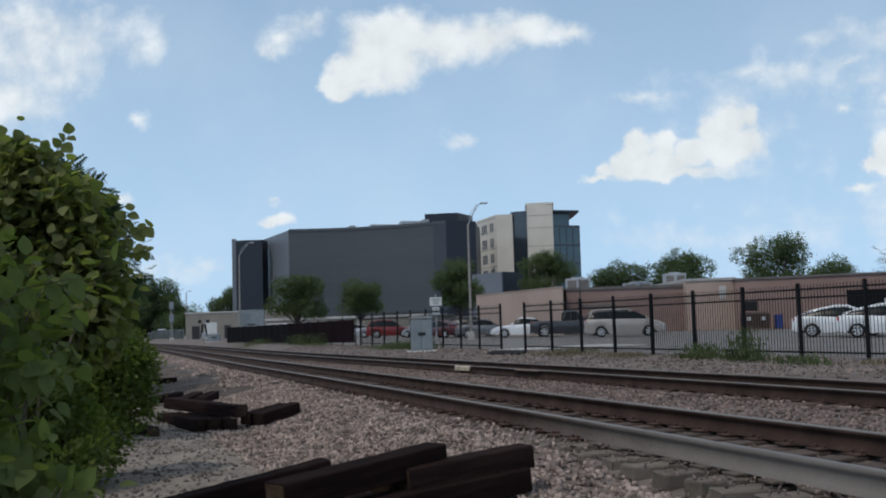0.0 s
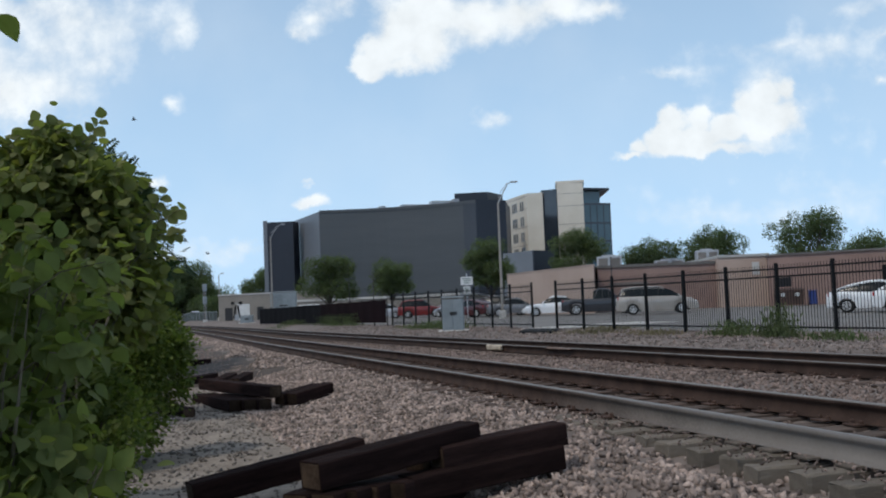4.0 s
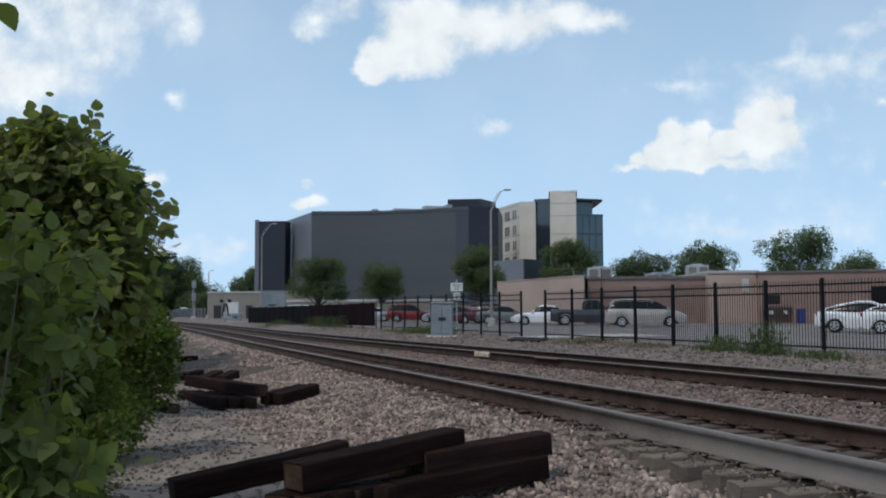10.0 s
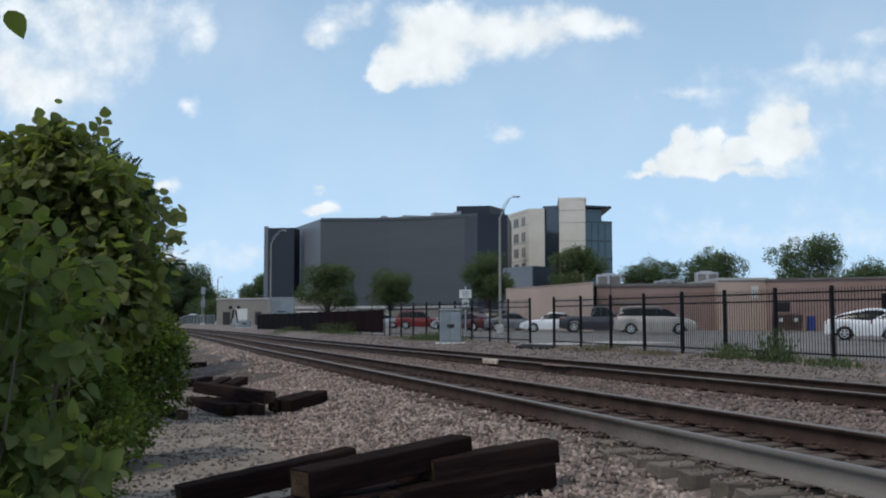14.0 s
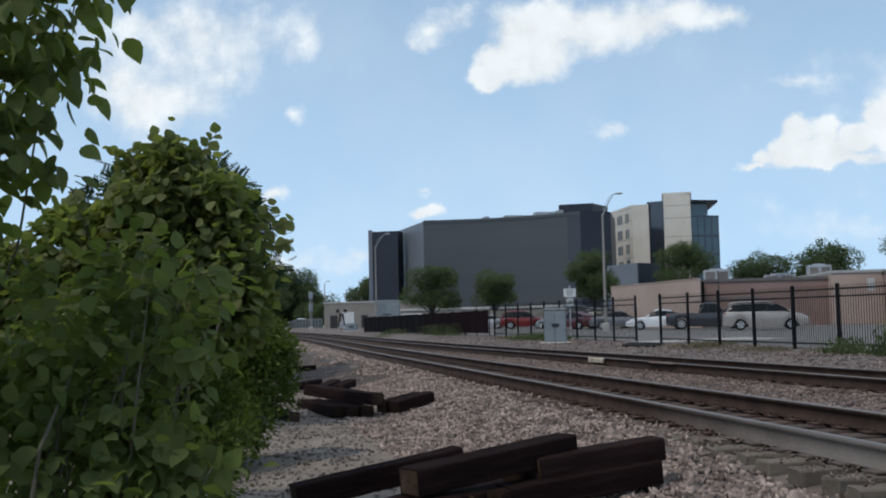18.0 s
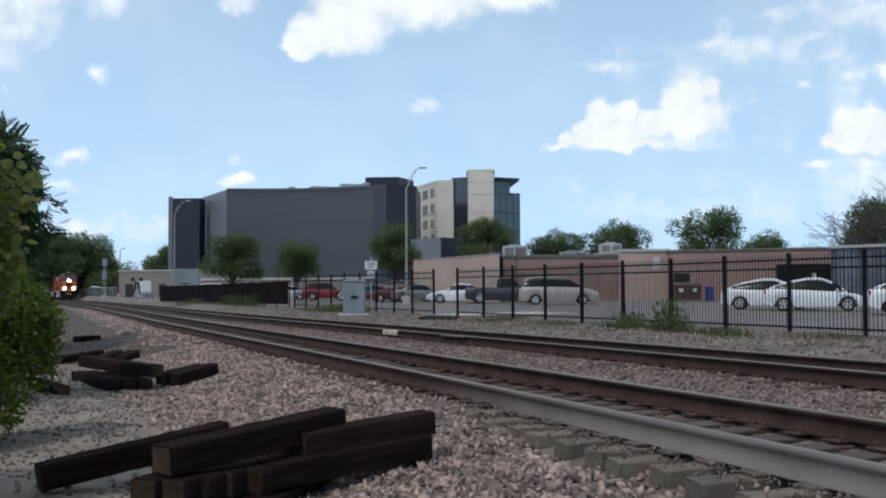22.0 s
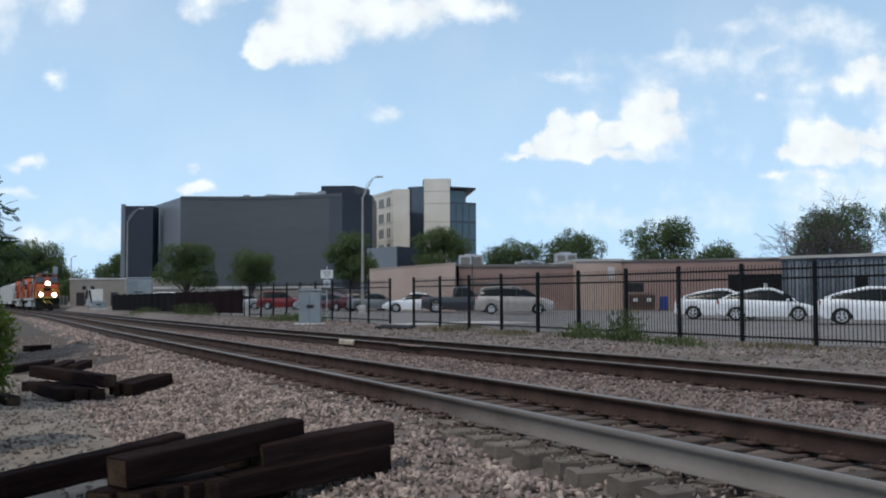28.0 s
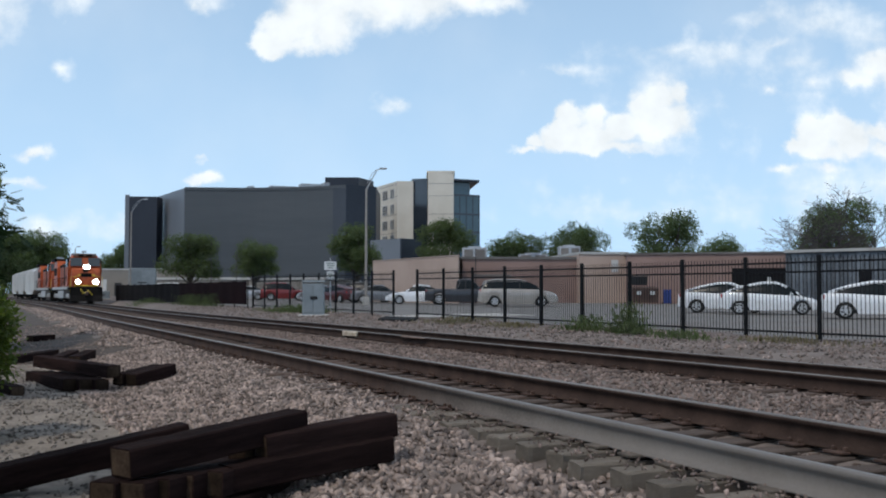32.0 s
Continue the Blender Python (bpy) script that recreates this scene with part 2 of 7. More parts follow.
M = dict(
    earth=mat("earth", (0.092, 0.071, 0.060), (0.215, 0.175, 0.150), 0.75, 0.95, 0.5, fine=9, vary=0),
    sand=mat("sand", (0.13, 0.105, 0.083), (0.31, 0.262, 0.215), 2.2, 0.95, 0.8, fine=22, vary=0),
    stone=mat("ballast_stone", (0.135, 0.104, 0.087), (0.375, 0.292, 0.248), 3, 0.85, 0.5, fine=60, vary=0.68, by="island"),
    stone_grey=mat("gravel_stone", (0.110, 0.088, 0.078), (0.285, 0.232, 0.205), 3, 0.9, 0.5, fine=60, vary=0.65, by="island"),
    pebble=mat("pebble", (0.075, 0.062, 0.053), (0.21, 0.18, 0.155), 3, 0.9, 0.3, fine=60, vary=0.55, by="island"),
    asphalt=mat("asphalt", (0.122, 0.114, 0.106), (0.186, 0.175, 0.163), 0.35, 0.9, 0.3, fine=30, vary=0),
    # brown soil with the shade of the trees worked into its dark tones
    soil=mat("tree_shaded_soil", (0.046, 0.034, 0.027), (0.105, 0.081, 0.063), 1.4, 0.97, 0.8, fine=16, vary=0),
    concrete=mat("concrete", (0.38, 0.36, 0.33), (0.52, 0.50, 0.46), 1.5, 0.85, 0.2, fine=30),
    rail_side=mat("rail_rust", (0.026, 0.017, 0.0135), (0.068, 0.043, 0.033), 2.5, 0.8, 0.25, fine=50, vary=0.1, spec=0.1),
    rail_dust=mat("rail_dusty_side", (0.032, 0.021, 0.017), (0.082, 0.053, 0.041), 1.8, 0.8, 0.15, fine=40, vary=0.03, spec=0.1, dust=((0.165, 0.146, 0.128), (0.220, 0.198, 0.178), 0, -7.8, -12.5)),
    rail_top=mat("rail_polished", (0.12, 0.106, 0.095), (0.21, 0.190, 0.172), 2, 0.5, 0.05, metal=0.15, spec=0.3, vary=0, stretch=(0.3, 8, 8)),
    tie=mat("weathered_tie", (0.048, 0.032, 0.025), (0.135, 0.094, 0.074), 2.5, 0.92, 0.6, fine=30, vary=0.3, stretch=(4, 0.8, 4)),
    tie_end=mat("dusty_tie", (0.048, 0.034, 0.027), (0.13, 0.098, 0.08), 2.5, 0.95, 0.6, fine=30, vary=0.2, stretch=(4, 0.8, 4), dust=((0.105, 0.087, 0.068), (0.185, 0.156, 0.124), 1, -0.86, -0.70)),
    plate_dust=mat("dusty_plate", (0.075, 0.060, 0.048), (0.14, 0.115, 0.092), 8, 0.9, 0.3),
    stone_track=mat("sooty_stone", (0.052, 0.038, 0.031), (0.150, 0.110, 0.090), 3, 0.9, 0.5, fine=60, vary=0.5, by="island"),
    stone_between=mat("brown_stone", (0.095, 0.070, 0.059), (0.285, 0.215, 0.182), 3, 0.9, 0.5, fine=60, vary=0.5, by="island"),
    plate=mat("rusty_plate", (0.05, 0.030, 0.023), (0.105, 0.062, 0.046), 8, 0.85, 0.3, metal=0.2),
    tie_dust_brown=mat("brown_joint", (0.10, 0.068, 0.054), (0.19, 0.135, 0.11), 6, 0.85, 0.3),
    creosote=mat("creosoted_wood", (0.010, 0.006, 0.0055), (0.031, 0.0175, 0.0155), 2.2, 0.95, 0.5, fine=28, vary=0.25, spec=0.05, stretch=(0.6, 6, 6)),
    sawn=mat("sawn_tie_end", (0.018, 0.0115, 0.008), (0.062, 0.042, 0.028), 8, 0.95, 0.5, fine=40, vary=0.5, spec=0.1),
    black=mat("black_paint", (0.005, 0.005, 0.006), (0.012, 0.012, 0.013), 3, 0.6, 0.05, vary=0.1, spec=0.12),
    fence_slat=mat("grey_green_slats", (0.035, 0.046, 0.042), (0.07, 0.085, 0.078), 0.8, 0.7, 0.2, vary=0.2),
    screen=mat("black_screen_cloth", (0.004, 0.004, 0.005), (0.012, 0.011, 0.012), 0.6, 0.95, 0.4, fine=4, vary=0.15, spec=0.05),
    maroon=mat("maroon_screen_cloth", (0.007, 0.004, 0.0045), (0.014, 0.0065, 0.0075), 0.6, 0.95, 0.4, fine=4, vary=0.15, spec=0.05),
    grey_panel=mat("grey_cladding", (0.058, 0.066, 0.073), (0.078, 0.086, 0.093), 0.08, 0.55, 0.05, fine=0.9, vary=0.05, stretch=(0.25, 0.25, 2.2)),
    # pale panels; on the office side wall the paleness is painted sunlight
    grey_light=mat("pale_and_sunlit_cladding", (0.13, 0.145, 0.165), (0.16, 0.175, 0.195), 0.1, 0.5, 0.05, fine=2, vary=0.04),
    navy=mat("navy_cladding", (0.016, 0.019, 0.028), (0.026, 0.03, 0.042), 0.1, 0.4, 0.05, fine=2, vary=0.1),
    slate=mat("slate_cladding", (0.036, 0.044, 0.056), (0.05, 0.058, 0.072), 0.1, 0.5, 0.05, fine=2, vary=0.04),
    beige=mat("beige_panel", (0.60, 0.55, 0.46), (0.70, 0.65, 0.56), 0.2, 0.8, 0.1, fine=5, vary=0.03),
    tan=mat("tan_render", (0.37, 0.275, 0.225), (0.44, 0.335, 0.278), 0.3, 0.85, 0.15, fine=8, vary=0.03),
    drab=mat("drab_block", (0.20, 0.18, 0.155), (0.27, 0.245, 0.215), 0.3, 0.85, 0.15, fine=8, vary=0.03),
    brown=mat("brown_block", (0.215, 0.140, 0.117), (0.285, 0.190, 0.162), 0.4, 0.85, 0.2, fine=10, vary=0.04),
    roof=mat("roof_edge", (0.10, 0.09, 0.085), (0.18, 0.165, 0.15), 1, 0.7, 0.1),
    white_roof=mat("white_roof", (0.33, 0.32, 0.30), (0.46, 0.45, 0.42), 0.5, 0.7, 0.1),
    metal_grey=mat("galvanised", (0.30, 0.31, 0.32), (0.45, 0.46, 0.47), 2, 0.45, 0.1, metal=0.4),
    cabinet=mat("cabinet_paint", (0.17, 0.20, 0.215), (0.24, 0.27, 0.285), 2, 0.5, 0.1),
    blue_glass=mat("teal_glazing", (0.035, 0.075, 0.095), (0.06, 0.115, 0.14), 0.15, 0.15, 0.0, fine=3, vary=0.15, spec=0.8),
    dark_glass=mat("dark_glazing", (0.015, 0.02, 0.028), (0.03, 0.036, 0.046), 0.3, 0.12, 0.0, vary=0.2, spec=0.8),
    corr=mat("blue_grey_siding", (0.055, 0.063, 0.075), (0.13, 0.145, 0.16), 0.5, 0.65, 0.2, fine=4, vary=0.45),
    bark=mat("bark", (0.05, 0.04, 0.032), (0.11, 0.09, 0.075), 6, 0.95, 0.6, stretch=(3, 3, 0.7)),
    bare=mat("dead_bark", (0.05, 0.043, 0.040), (0.09, 0.078, 0.072), 6, 0.95, 0.5, stretch=(3, 3, 0.7)),
    stem=mat("young_stem", (0.07, 0.06, 0.04), (0.14, 0.12, 0.08), 9, 0.85, 0.3),
    tyre=mat("tyre", (0.012, 0.012, 0.012), (0.025, 0.025, 0.025), 9, 0.85, 0.2),
    rim=mat("alloy", (0.42, 0.425, 0.43), (0.52, 0.525, 0.53), 5, 0.4, 0.0, metal=0.3),
    car_glass=plain("car_glass", (0.008, 0.012, 0.014), 0.2, 0, 0.14),
    loco_glass=plain("loco_glass", (0.05, 0.06, 0.065), 0.15, 0, 0.5),
    red_lamp=plain("red_lamp", (0.35, 0.015, 0.012), 0.2),
    clear_lamp=plain("clear_lamp", (0.75, 0.77, 0.78), 0.15),
    trim=plain("black_trim", (0.015, 0.015, 0.016), 0.6),
    orange=mat("orange_paint", (0.33, 0.060, 0.014), (0.43, 0.086, 0.02), 0.6, 0.45, 0.05, fine=6, vary=0.02),
    dull_orange=mat("sooty_orange_paint", (0.16, 0.038, 0.014), (0.31, 0.066, 0.018), 0.8, 0.6, 0.1, fine=5, vary=0.15, stretch=(1, 1, 0.4)),
    loco_black=mat("sooty_black", (0.005, 0.0046, 0.0045), (0.013, 0.0118, 0.011), 1.5, 0.85, 0.2, spec=0.08),
    silver=mat("dusty_silver", (0.30, 0.30, 0.29), (0.42, 0.42, 0.41), 1.5, 0.6, 0.2),
    yellow=mat("yellow_paint", (0.62, 0.42, 0.03), (0.74, 0.52, 0.06), 2, 0.5, 0.1),
    hopper=mat("pale_grey_hopper", (0.42, 0.42, 0.40), (0.54, 0.54, 0.52), 0.5, 0.65, 0.15, fine=8),
    lamp_pole=mat("weathered_pole", (0.22, 0.195, 0.17), (0.32, 0.29, 0.255), 2, 0.6, 0.1, metal=0.2),
    tower_glass=mat("dark_window", (0.008, 0.011, 0.015), (0.018, 0.022, 0.028), 0.3, 0.4, 0.0, vary=0.3, spec=0.12),
    sign=mat("white_sign", (0.46, 0.47, 0.46), (0.58, 0.58, 0.57), 2, 0.6, 0.05),
    bar=plain("grey_print", (0.16, 0.2, 0.18), 0.7),
    rust_box=mat("brown_steel", (0.05, 0.03, 0.024), (0.10, 0.06, 0.045), 1.5, 0.7, 0.2),
    blue_bin=mat("blue_plastic", (0.018, 0.035, 0.15), (0.03, 0.055, 0.21), 2, 0.5, 0.1),
    cream_block=mat("chipped_cream_paint", (0.26, 0.20, 0.145), (0.55, 0.48, 0.37), 7, 0.85, 0.4),
    rubber=mat("dark_mat", (0.010, 0.010, 0.011), (0.022, 0.022, 0.022), 3, 0.95, 0.3, spec=0.1),
    lamp=glow("lit_lamp", (1.0, 0.96, 0.88), 22.0),
    leaf_near=leafy("broad_leaf", (0.102, 0.134, 0.046), (0.165, 0.190, 0.070), vary=0.25, through=0.45),
    leaf_tree=leafy("tree_leaf", (0.118, 0.140, 0.055), (0.195, 0.200, 0.085), vary=0.25, through=0.5),
    leaf_fine=leafy("small_leaf", (0.066, 0.096, 0.026), (0.125, 0.152, 0.044), vary=0.35, through=0.42),
    leaf_dark=leafy("dark_leaf", (0.024, 0.044, 0.022), (0.046, 0.072, 0.034), through=0.25),
    leaf_street=leafy("street_tree_leaf", (0.066, 0.088, 0.048), (0.108, 0.132, 0.072), vary=0.25, through=0.45),
    leaf_far=leafy("far_leaf", (0.070, 0.098, 0.058), (0.112, 0.142, 0.082), vary=0.25, through=0.4),
    weed=leafy("weed_leaf", (0.062, 0.082, 0.042), (0.105, 0.126, 0.066)),
    dry_grass=leafy("dry_grass", (0.12, 0.098, 0.072), (0.19, 0.158, 0.12)),
    bird=mat("dark_feather", (0.02, 0.018, 0.016), (0.05, 0.045, 0.04), 20, 0.8, 0.1),
)


# ---------------------------------------------------------------- building blocks
def part(name, bm, material, parent=None, label="", smooth=False):
    me = bpy.data.meshes.new(name)
    bm.to_mesh(me)
    bm.free()
    return piece(name, me, material, parent, label, smooth=smooth)


def piece(name, me, material=None, parent=None, label="", m=None, smooth=False):
    """An object on the given mesh, under parent, at the pose m."""
    if material is not None and not me.materials:
        me.materials.append(material)
    if smooth:
        me.polygons.foreach_set("use_smooth", [True] * len(me.polygons))
    ob = new(name, me)
    ob.parent = parent
    if m is not None:
        ob.matrix_basis = m
    if label:
        ob["label"] = label
    return ob


def thing(name, label, category, m=None, group="", kind=""):
    ob = tagged(new(name), label, category, group, kind)
    if m is not None:
        ob.matrix_basis = m
    return ob


def box(bm, c, s, m=None, bevel=0.0, top=1.0):
    """A box of size s round c; top narrows its upper face."""
    r = bmesh.ops.create_cube(bm, size=1)["verts"]
    for v in r:
        k = top if v.co.z > 0 else 1.0
        v.co = Vector((v.co.x * s[0] * k + c[0], v.co.y * s[1] * k + c[1], v.co.z * s[2] + c[2]))
    if bevel:
        es = {e for v in r for e in v.link_edges}
        out = bmesh.ops.bevel(bm, geom=list(es), offset=bevel, segments=1, affect="EDGES")
        r = list({v for f in out["faces"] for v in f.verts} | {v for v in r if v.is_valid})
    if m is not None:
        bmesh.ops.transform(bm, matrix=m, verts=[v for v in r if v.is_valid])
    return r


def tube(bm, pts, r0, r1=None, sides=6):
    """A tapered tube through the points."""
    r1 = r0 if r1 is None else r1
    pts = [Vector(p) for p in pts]
    rings = []
    for i, p in enumerate(pts):
        d = (pts[min(i + 1, len(pts) - 1)] - pts[max(i - 1, 0)]).normalized()
        a = d.orthogonal().normalized() if abs(d.z) > 0.9 else d.cross(Vector((0, 0, 1))).normalized()
        b = d.cross(a)
        r = r0 + (r1 - r0) * i / max(len(pts) - 1, 1)
        rings.append([bm.verts.new(p + r * (math.cos(k * math.tau / sides) * a + math.sin(k * math.tau / sides) * b)) for k in range(sides)])
    for u, v in zip(rings, rings[1:]):
        for k in range(sides):
            bm.faces.new((u[k], u[(k + 1) % sides], v[(k + 1) % sides], v[k]))
    bm.faces.new(rings[0][::-1])
    bm.faces.new(rings[-1])


def disc(bm, c, r, depth, axis="y", sides=20):
    m = Matrix.Translation(c) @ (Matrix.Rotation(math.pi / 2, 4, "X") if axis == "y" else Matrix.Rotation(math.pi / 2, 4, "Y") if axis == "x" else Matrix())
    bmesh.ops.create_cone(bm, cap_ends=True, segments=sides, radius1=r, radius2=r, depth=depth, matrix=m)


def prism(bm, outline, y0, y1, inset=0.0):
    """An outline in x, z pushed from y0 to y1."""
    a = [bm.verts.new((x, y0, z)) for x, z in outline]
    b = [bm.verts.new((x, y1, z)) for x, z in outline]
    n = len(outline)
    for i in range(n):
        bm.faces.new((a[i], a[(i + 1) % n], b[(i + 1) % n], b[i]))
    bm.faces.new(a[::-1])
    bm.faces.new(b)
    bmesh.ops.recalc_face_normals(bm, faces=bm.faces)


def fast_mesh(name, verts, faces_per, corner_counts):
    """A mesh from arrays: vertices, flat corner indices and corners a face."""
    me = bpy.data.meshes.new(name)
    me.vertices.add(len(verts))
    me.vertices.foreach_set("co", np.asarray(verts, np.float32).ravel())
    me.loops.add(len(faces_per))
    me.loops.foreach_set("vertex_index", np.asarray(faces_per, np.int32))
    starts = np.concatenate(([0], np.cumsum(corner_counts)[:-1])).astype(np.int32)
    me.polygons.add(len(corner_counts))
    me.polygons.foreach_set("loop_start", starts)
    me.update(calc_edges=True)
    return me


def scatter_mesh(name, base, faces, turns, places):
    """Copies of a small base shape, turned and placed, in one mesh."""
    base = np.asarray(base, float)
    v = np.einsum("nij,kj->nki", turns, base) + places[:, None, :]
    flat = np.concatenate([np.asarray(f) for f in faces])
    idx = (flat[None, :] + (np.arange(len(places)) * len(base))[:, None]).ravel()
    counts = np.tile([len(f) for f in faces], len(places))
    return fast_mesh(name, v.reshape(-1, 3), idx, counts)


def random_turns(rng, n, size, spread=0.35):
    """Random rotations of chips of uneven length, width and thickness."""
    q = rng.normal(size=(n, 4))
    q /= np.linalg.norm(q, axis=1, keepdims=True)
    w, x, y, z = q.T
    R = np.stack([1 - 2 * (y * y + z * z), 2 * (x * y - z * w), 2 * (x * z + y * w),
                  2 * (x * y + z * w), 1 - 2 * (x * x + z * z), 2 * (y * z - x * w),
                  2 * (x * z - y * w), 2 * (y * z + x * w), 1 - 2 * (x * x + y * y)], 1).reshape(n, 3, 3)
    s = size * (1 + spread * rng.uniform(-1, 1, n))
    flat = rng.uniform([1.0, 0.75, 0.5], [1.6, 1.05, 0.85], (n, 3))
    return R * flat[:, None, :] * s[:, None, None]


# ---------------------------------------------------------------- lie of the land
def smooth_table(xs, ys, lo=-620.0, hi=60.0, width=16.0):
    g = np.arange(lo, hi, 1.0)
    v = np.interp(g, xs, ys)
    k = int(width)
    pad = np.pad(v, k, mode="edge")
    for _ in range(2):
        pad = np.convolve(pad, np.ones(k) / k, "same")
    return g, pad[k:-k]


G1, Y1 = smooth_table([-620, -420, -320, -260, -226, -188, -140, -100, -73, -45, -32, -21, -12, 60], [-27, -12, -6, -2.9, -1.3, 0.1, 2.3, 3.75, 4.3, 4.6, 4.85, 5.2, 5.35, 5.36])
G2, Y2 = smooth_table([-620, -420, -320, -260, -226, -207, -188, -169, -140, -121, -101, -64, -50, -40, -30, -20, -12, 60], [-23, -8, -2, 1.1, 2.6, 3.5, 4.1, 4.8, 6.2, 6.95, 7.6, 8.1, 8.5, 8.95, 9.6, 10.1, 10.36, 10.4])


def track_1(x):
    return np.interp(x, G1, Y1)


def track_2(x):
    return np.interp(x, G2, Y2)


def rail_z(x):
    return 0.08 + 0.0012 * np.clip(-np.asarray(x, float) - 20, 0, 400)


def lot_z(x, y):
    return 0.0 + 0.005 * np.clip(-x - 20, 0, 260) + 0.004 * np.clip(y - 17, 0, 150)


def fence_y(x):
    return 15.93 + 0.0703 * (np.asarray(x, float) + 40.1)


def mixed(a, b, t):
    t = np.clip(t, 0, 1)
    t = t * t * (3 - 2 * t)
    return a * (1 - t) + b * t


def land(x, y):
    """Height of the ground: yard, ballast shoulder, two track beds, verge and car park."""
    x, y = np.asarray(x, float), np.asarray(y, float)
    d1, d2 = y - track_1(x), y - track_2(x)
    zb = rail_z(x) - 0.235 - 0.115 * np.exp(-(((d1 + 1.25) / 0.55) ** 2)) * np.clip((x + 10.5) / 3, 0, 1) - 0.055 * (np.exp(-((d1 / 0.6) ** 4)) + np.exp(-((d2 / 0.6) ** 4)))
    yard = -0.46 - 0.06 * np.clip((-x - 8) / 12, 0, 1) + 0.006 * np.clip(-x - 24, 0, 200)
    bed = np.where(d1 > 0, zb - 0.05 * np.exp(-((d1 - (track_2(x) - track_1(x)) / 2) ** 2) / 0.8), zb)
    left = mixed(zb, yard, (-1.15 - d1) / 2.5)
    z = np.where(d1 < -1.15, left, bed)
    right = mixed(zb, lot_z(x, y), (d2 - 1.3) / 2.2)
    return np.where(d2 > 1.3, right, z)


# ---------------------------------------------------------------- ground
def grid_sheet(name, xs, ys, height, material, keep=None):
    xs, ys = np.asarray(xs, float), np.asarray(ys, float)
    X, Y = np.meshgrid(xs, ys, indexing="ij")
    Z = height(X, Y)
    v = np.stack([X, Y, Z], -1).reshape(-1, 3)
    n = len(ys)
    i, j = np.meshgrid(np.arange(len(xs) - 1), np.arange(n - 1), indexing="ij")
    a = (i * n + j).ravel()
    if keep is not None:
        cx, cy = (X[:-1, :-1] + X[1:, 1:]) / 2, (Y[:-1, :-1] + Y[1:, 1:]) / 2
        a = a[keep(cx, cy).ravel()]
    f = np.stack([a, a + n, a + n + 1, a + 1], 1)
    me = fast_mesh(name, v, f.ravel(), np.full(len(f), 4))
    return piece(name, me, material, smooth=True)


def bumpy(x, y):
    """Small unevenness of the yard and the stones, dying out with distance."""
    near = np.exp(-((np.abs(x + 8) / 40) ** 2))
    w = 0.035 * np.sin(1.7 * x + 0.6 * y) * np.sin(1.1 * y - 0.8 * x) + 0.025 * np.sin(3.9 * x + 1.0) * np.sin(4.3 * y + 2.0)
    return near * w * np.where((y - track_1(x) > -1.3) & (y < track_2(x) + 1.5), 0.15, 1.0)


gx = np.concatenate([[-4000, -2500, -1500, -1000, -800, -620], np.arange(-520, -60, 6), np.arange(-60, -28, 1.0), np.arange(-28, 4, 0.25), np.arange(4, 40, 0.8), [45, 60, 90, 150, 300, 800, 2000, 4000]])
gy = np.concatenate([[-4000, -2000, -800, -300, -120, -60, -30, -15, -10, -7, -5], np.arange(-4, 13, 0.2), np.arange(13, 22, 0.5), np.arange(22, 60, 3), [65, 80, 120, 200, 400, 1000, 2000, 4000]])
ground = grid_sheet("ground", gx, gy, lambda x, y: land(np.clip(x, -600, 55), np.clip(y, -60, 160)) + bumpy(x, y), M["earth"])
tagged(ground, "grey-brown dusty earth and fine gravel", "ground", kind="structure")

lot = grid_sheet("parking_lot", np.concatenate([np.arange(-150, 30, 2.0)]), np.concatenate([np.arange(10, 66, 1.0)]), lambda x, y: land(x, y) + 0.015, M["asphalt"], keep=lambda x, y: (y > fence_y(x) + 0.9) & ((x > -100) | (y > fence_y(x) + 5)))
tagged(lot, "sun-bleached grey asphalt parking lot behind the fence", "parking lot", kind="structure")

rng = np.random.default_rng(5)
STONE = [(0.55, 0, 0.1), (0.1, 0.5, -0.05), (-0.5, 0.12, 0.05), (-0.05, -0.52, 0.08), (0.12, 0.08, 0.4), (-0.08, 0.02, -0.4), (0.36, 0.34, 0.22), (-0.3, -0.3, 0.25)]
STONE_FACES = [(0, 6, 4), (6, 1, 4), (1, 2, 4), (2, 7, 4), (7, 3, 4), (3, 0, 4), (0, 5, 1), (0, 1, 6), (1, 5, 2), (2, 5, 3), (2, 3, 7), (3, 5, 0)]


def stones(name, label, x0, x1, lo, hi, count, size, material, near_power=1.0, lift=0.3, clear=None):
    """Loose stones strewn between two lines lo(x) and hi(x)."""
    u = rng.uniform(0, 1, count) ** near_power
    x = x1 + (x0 - x1) * u
    y = lo(x) + (hi(x) - lo(x)) * rng.uniform(0, 1, count)
    if clear is not None:
        k = clear(x, y)
        x, y = x[k], y[k]
    t = random_turns(rng, len(x), size, 0.45)
    p = np.stack([x, y, land(x, y) + bumpy(x, y) + lift * size * rng.uniform(0.2, 1.0, len(x))], 1)
    ob = piece(name, scatter_mesh(name, STONE, STONE_FACES, t, p), material)
    return tagged(ob, label, "stones", kind="stuff")


def off_ties(x, y):
    """Leaves the rails themselves clear of stones."""
    keep = np.ones(len(x), bool)
    for c in (track_1, track_2):
        d = np.abs(y - c(x))
        keep &= ~((d > 0.62) & (d < 0.89))
    return keep


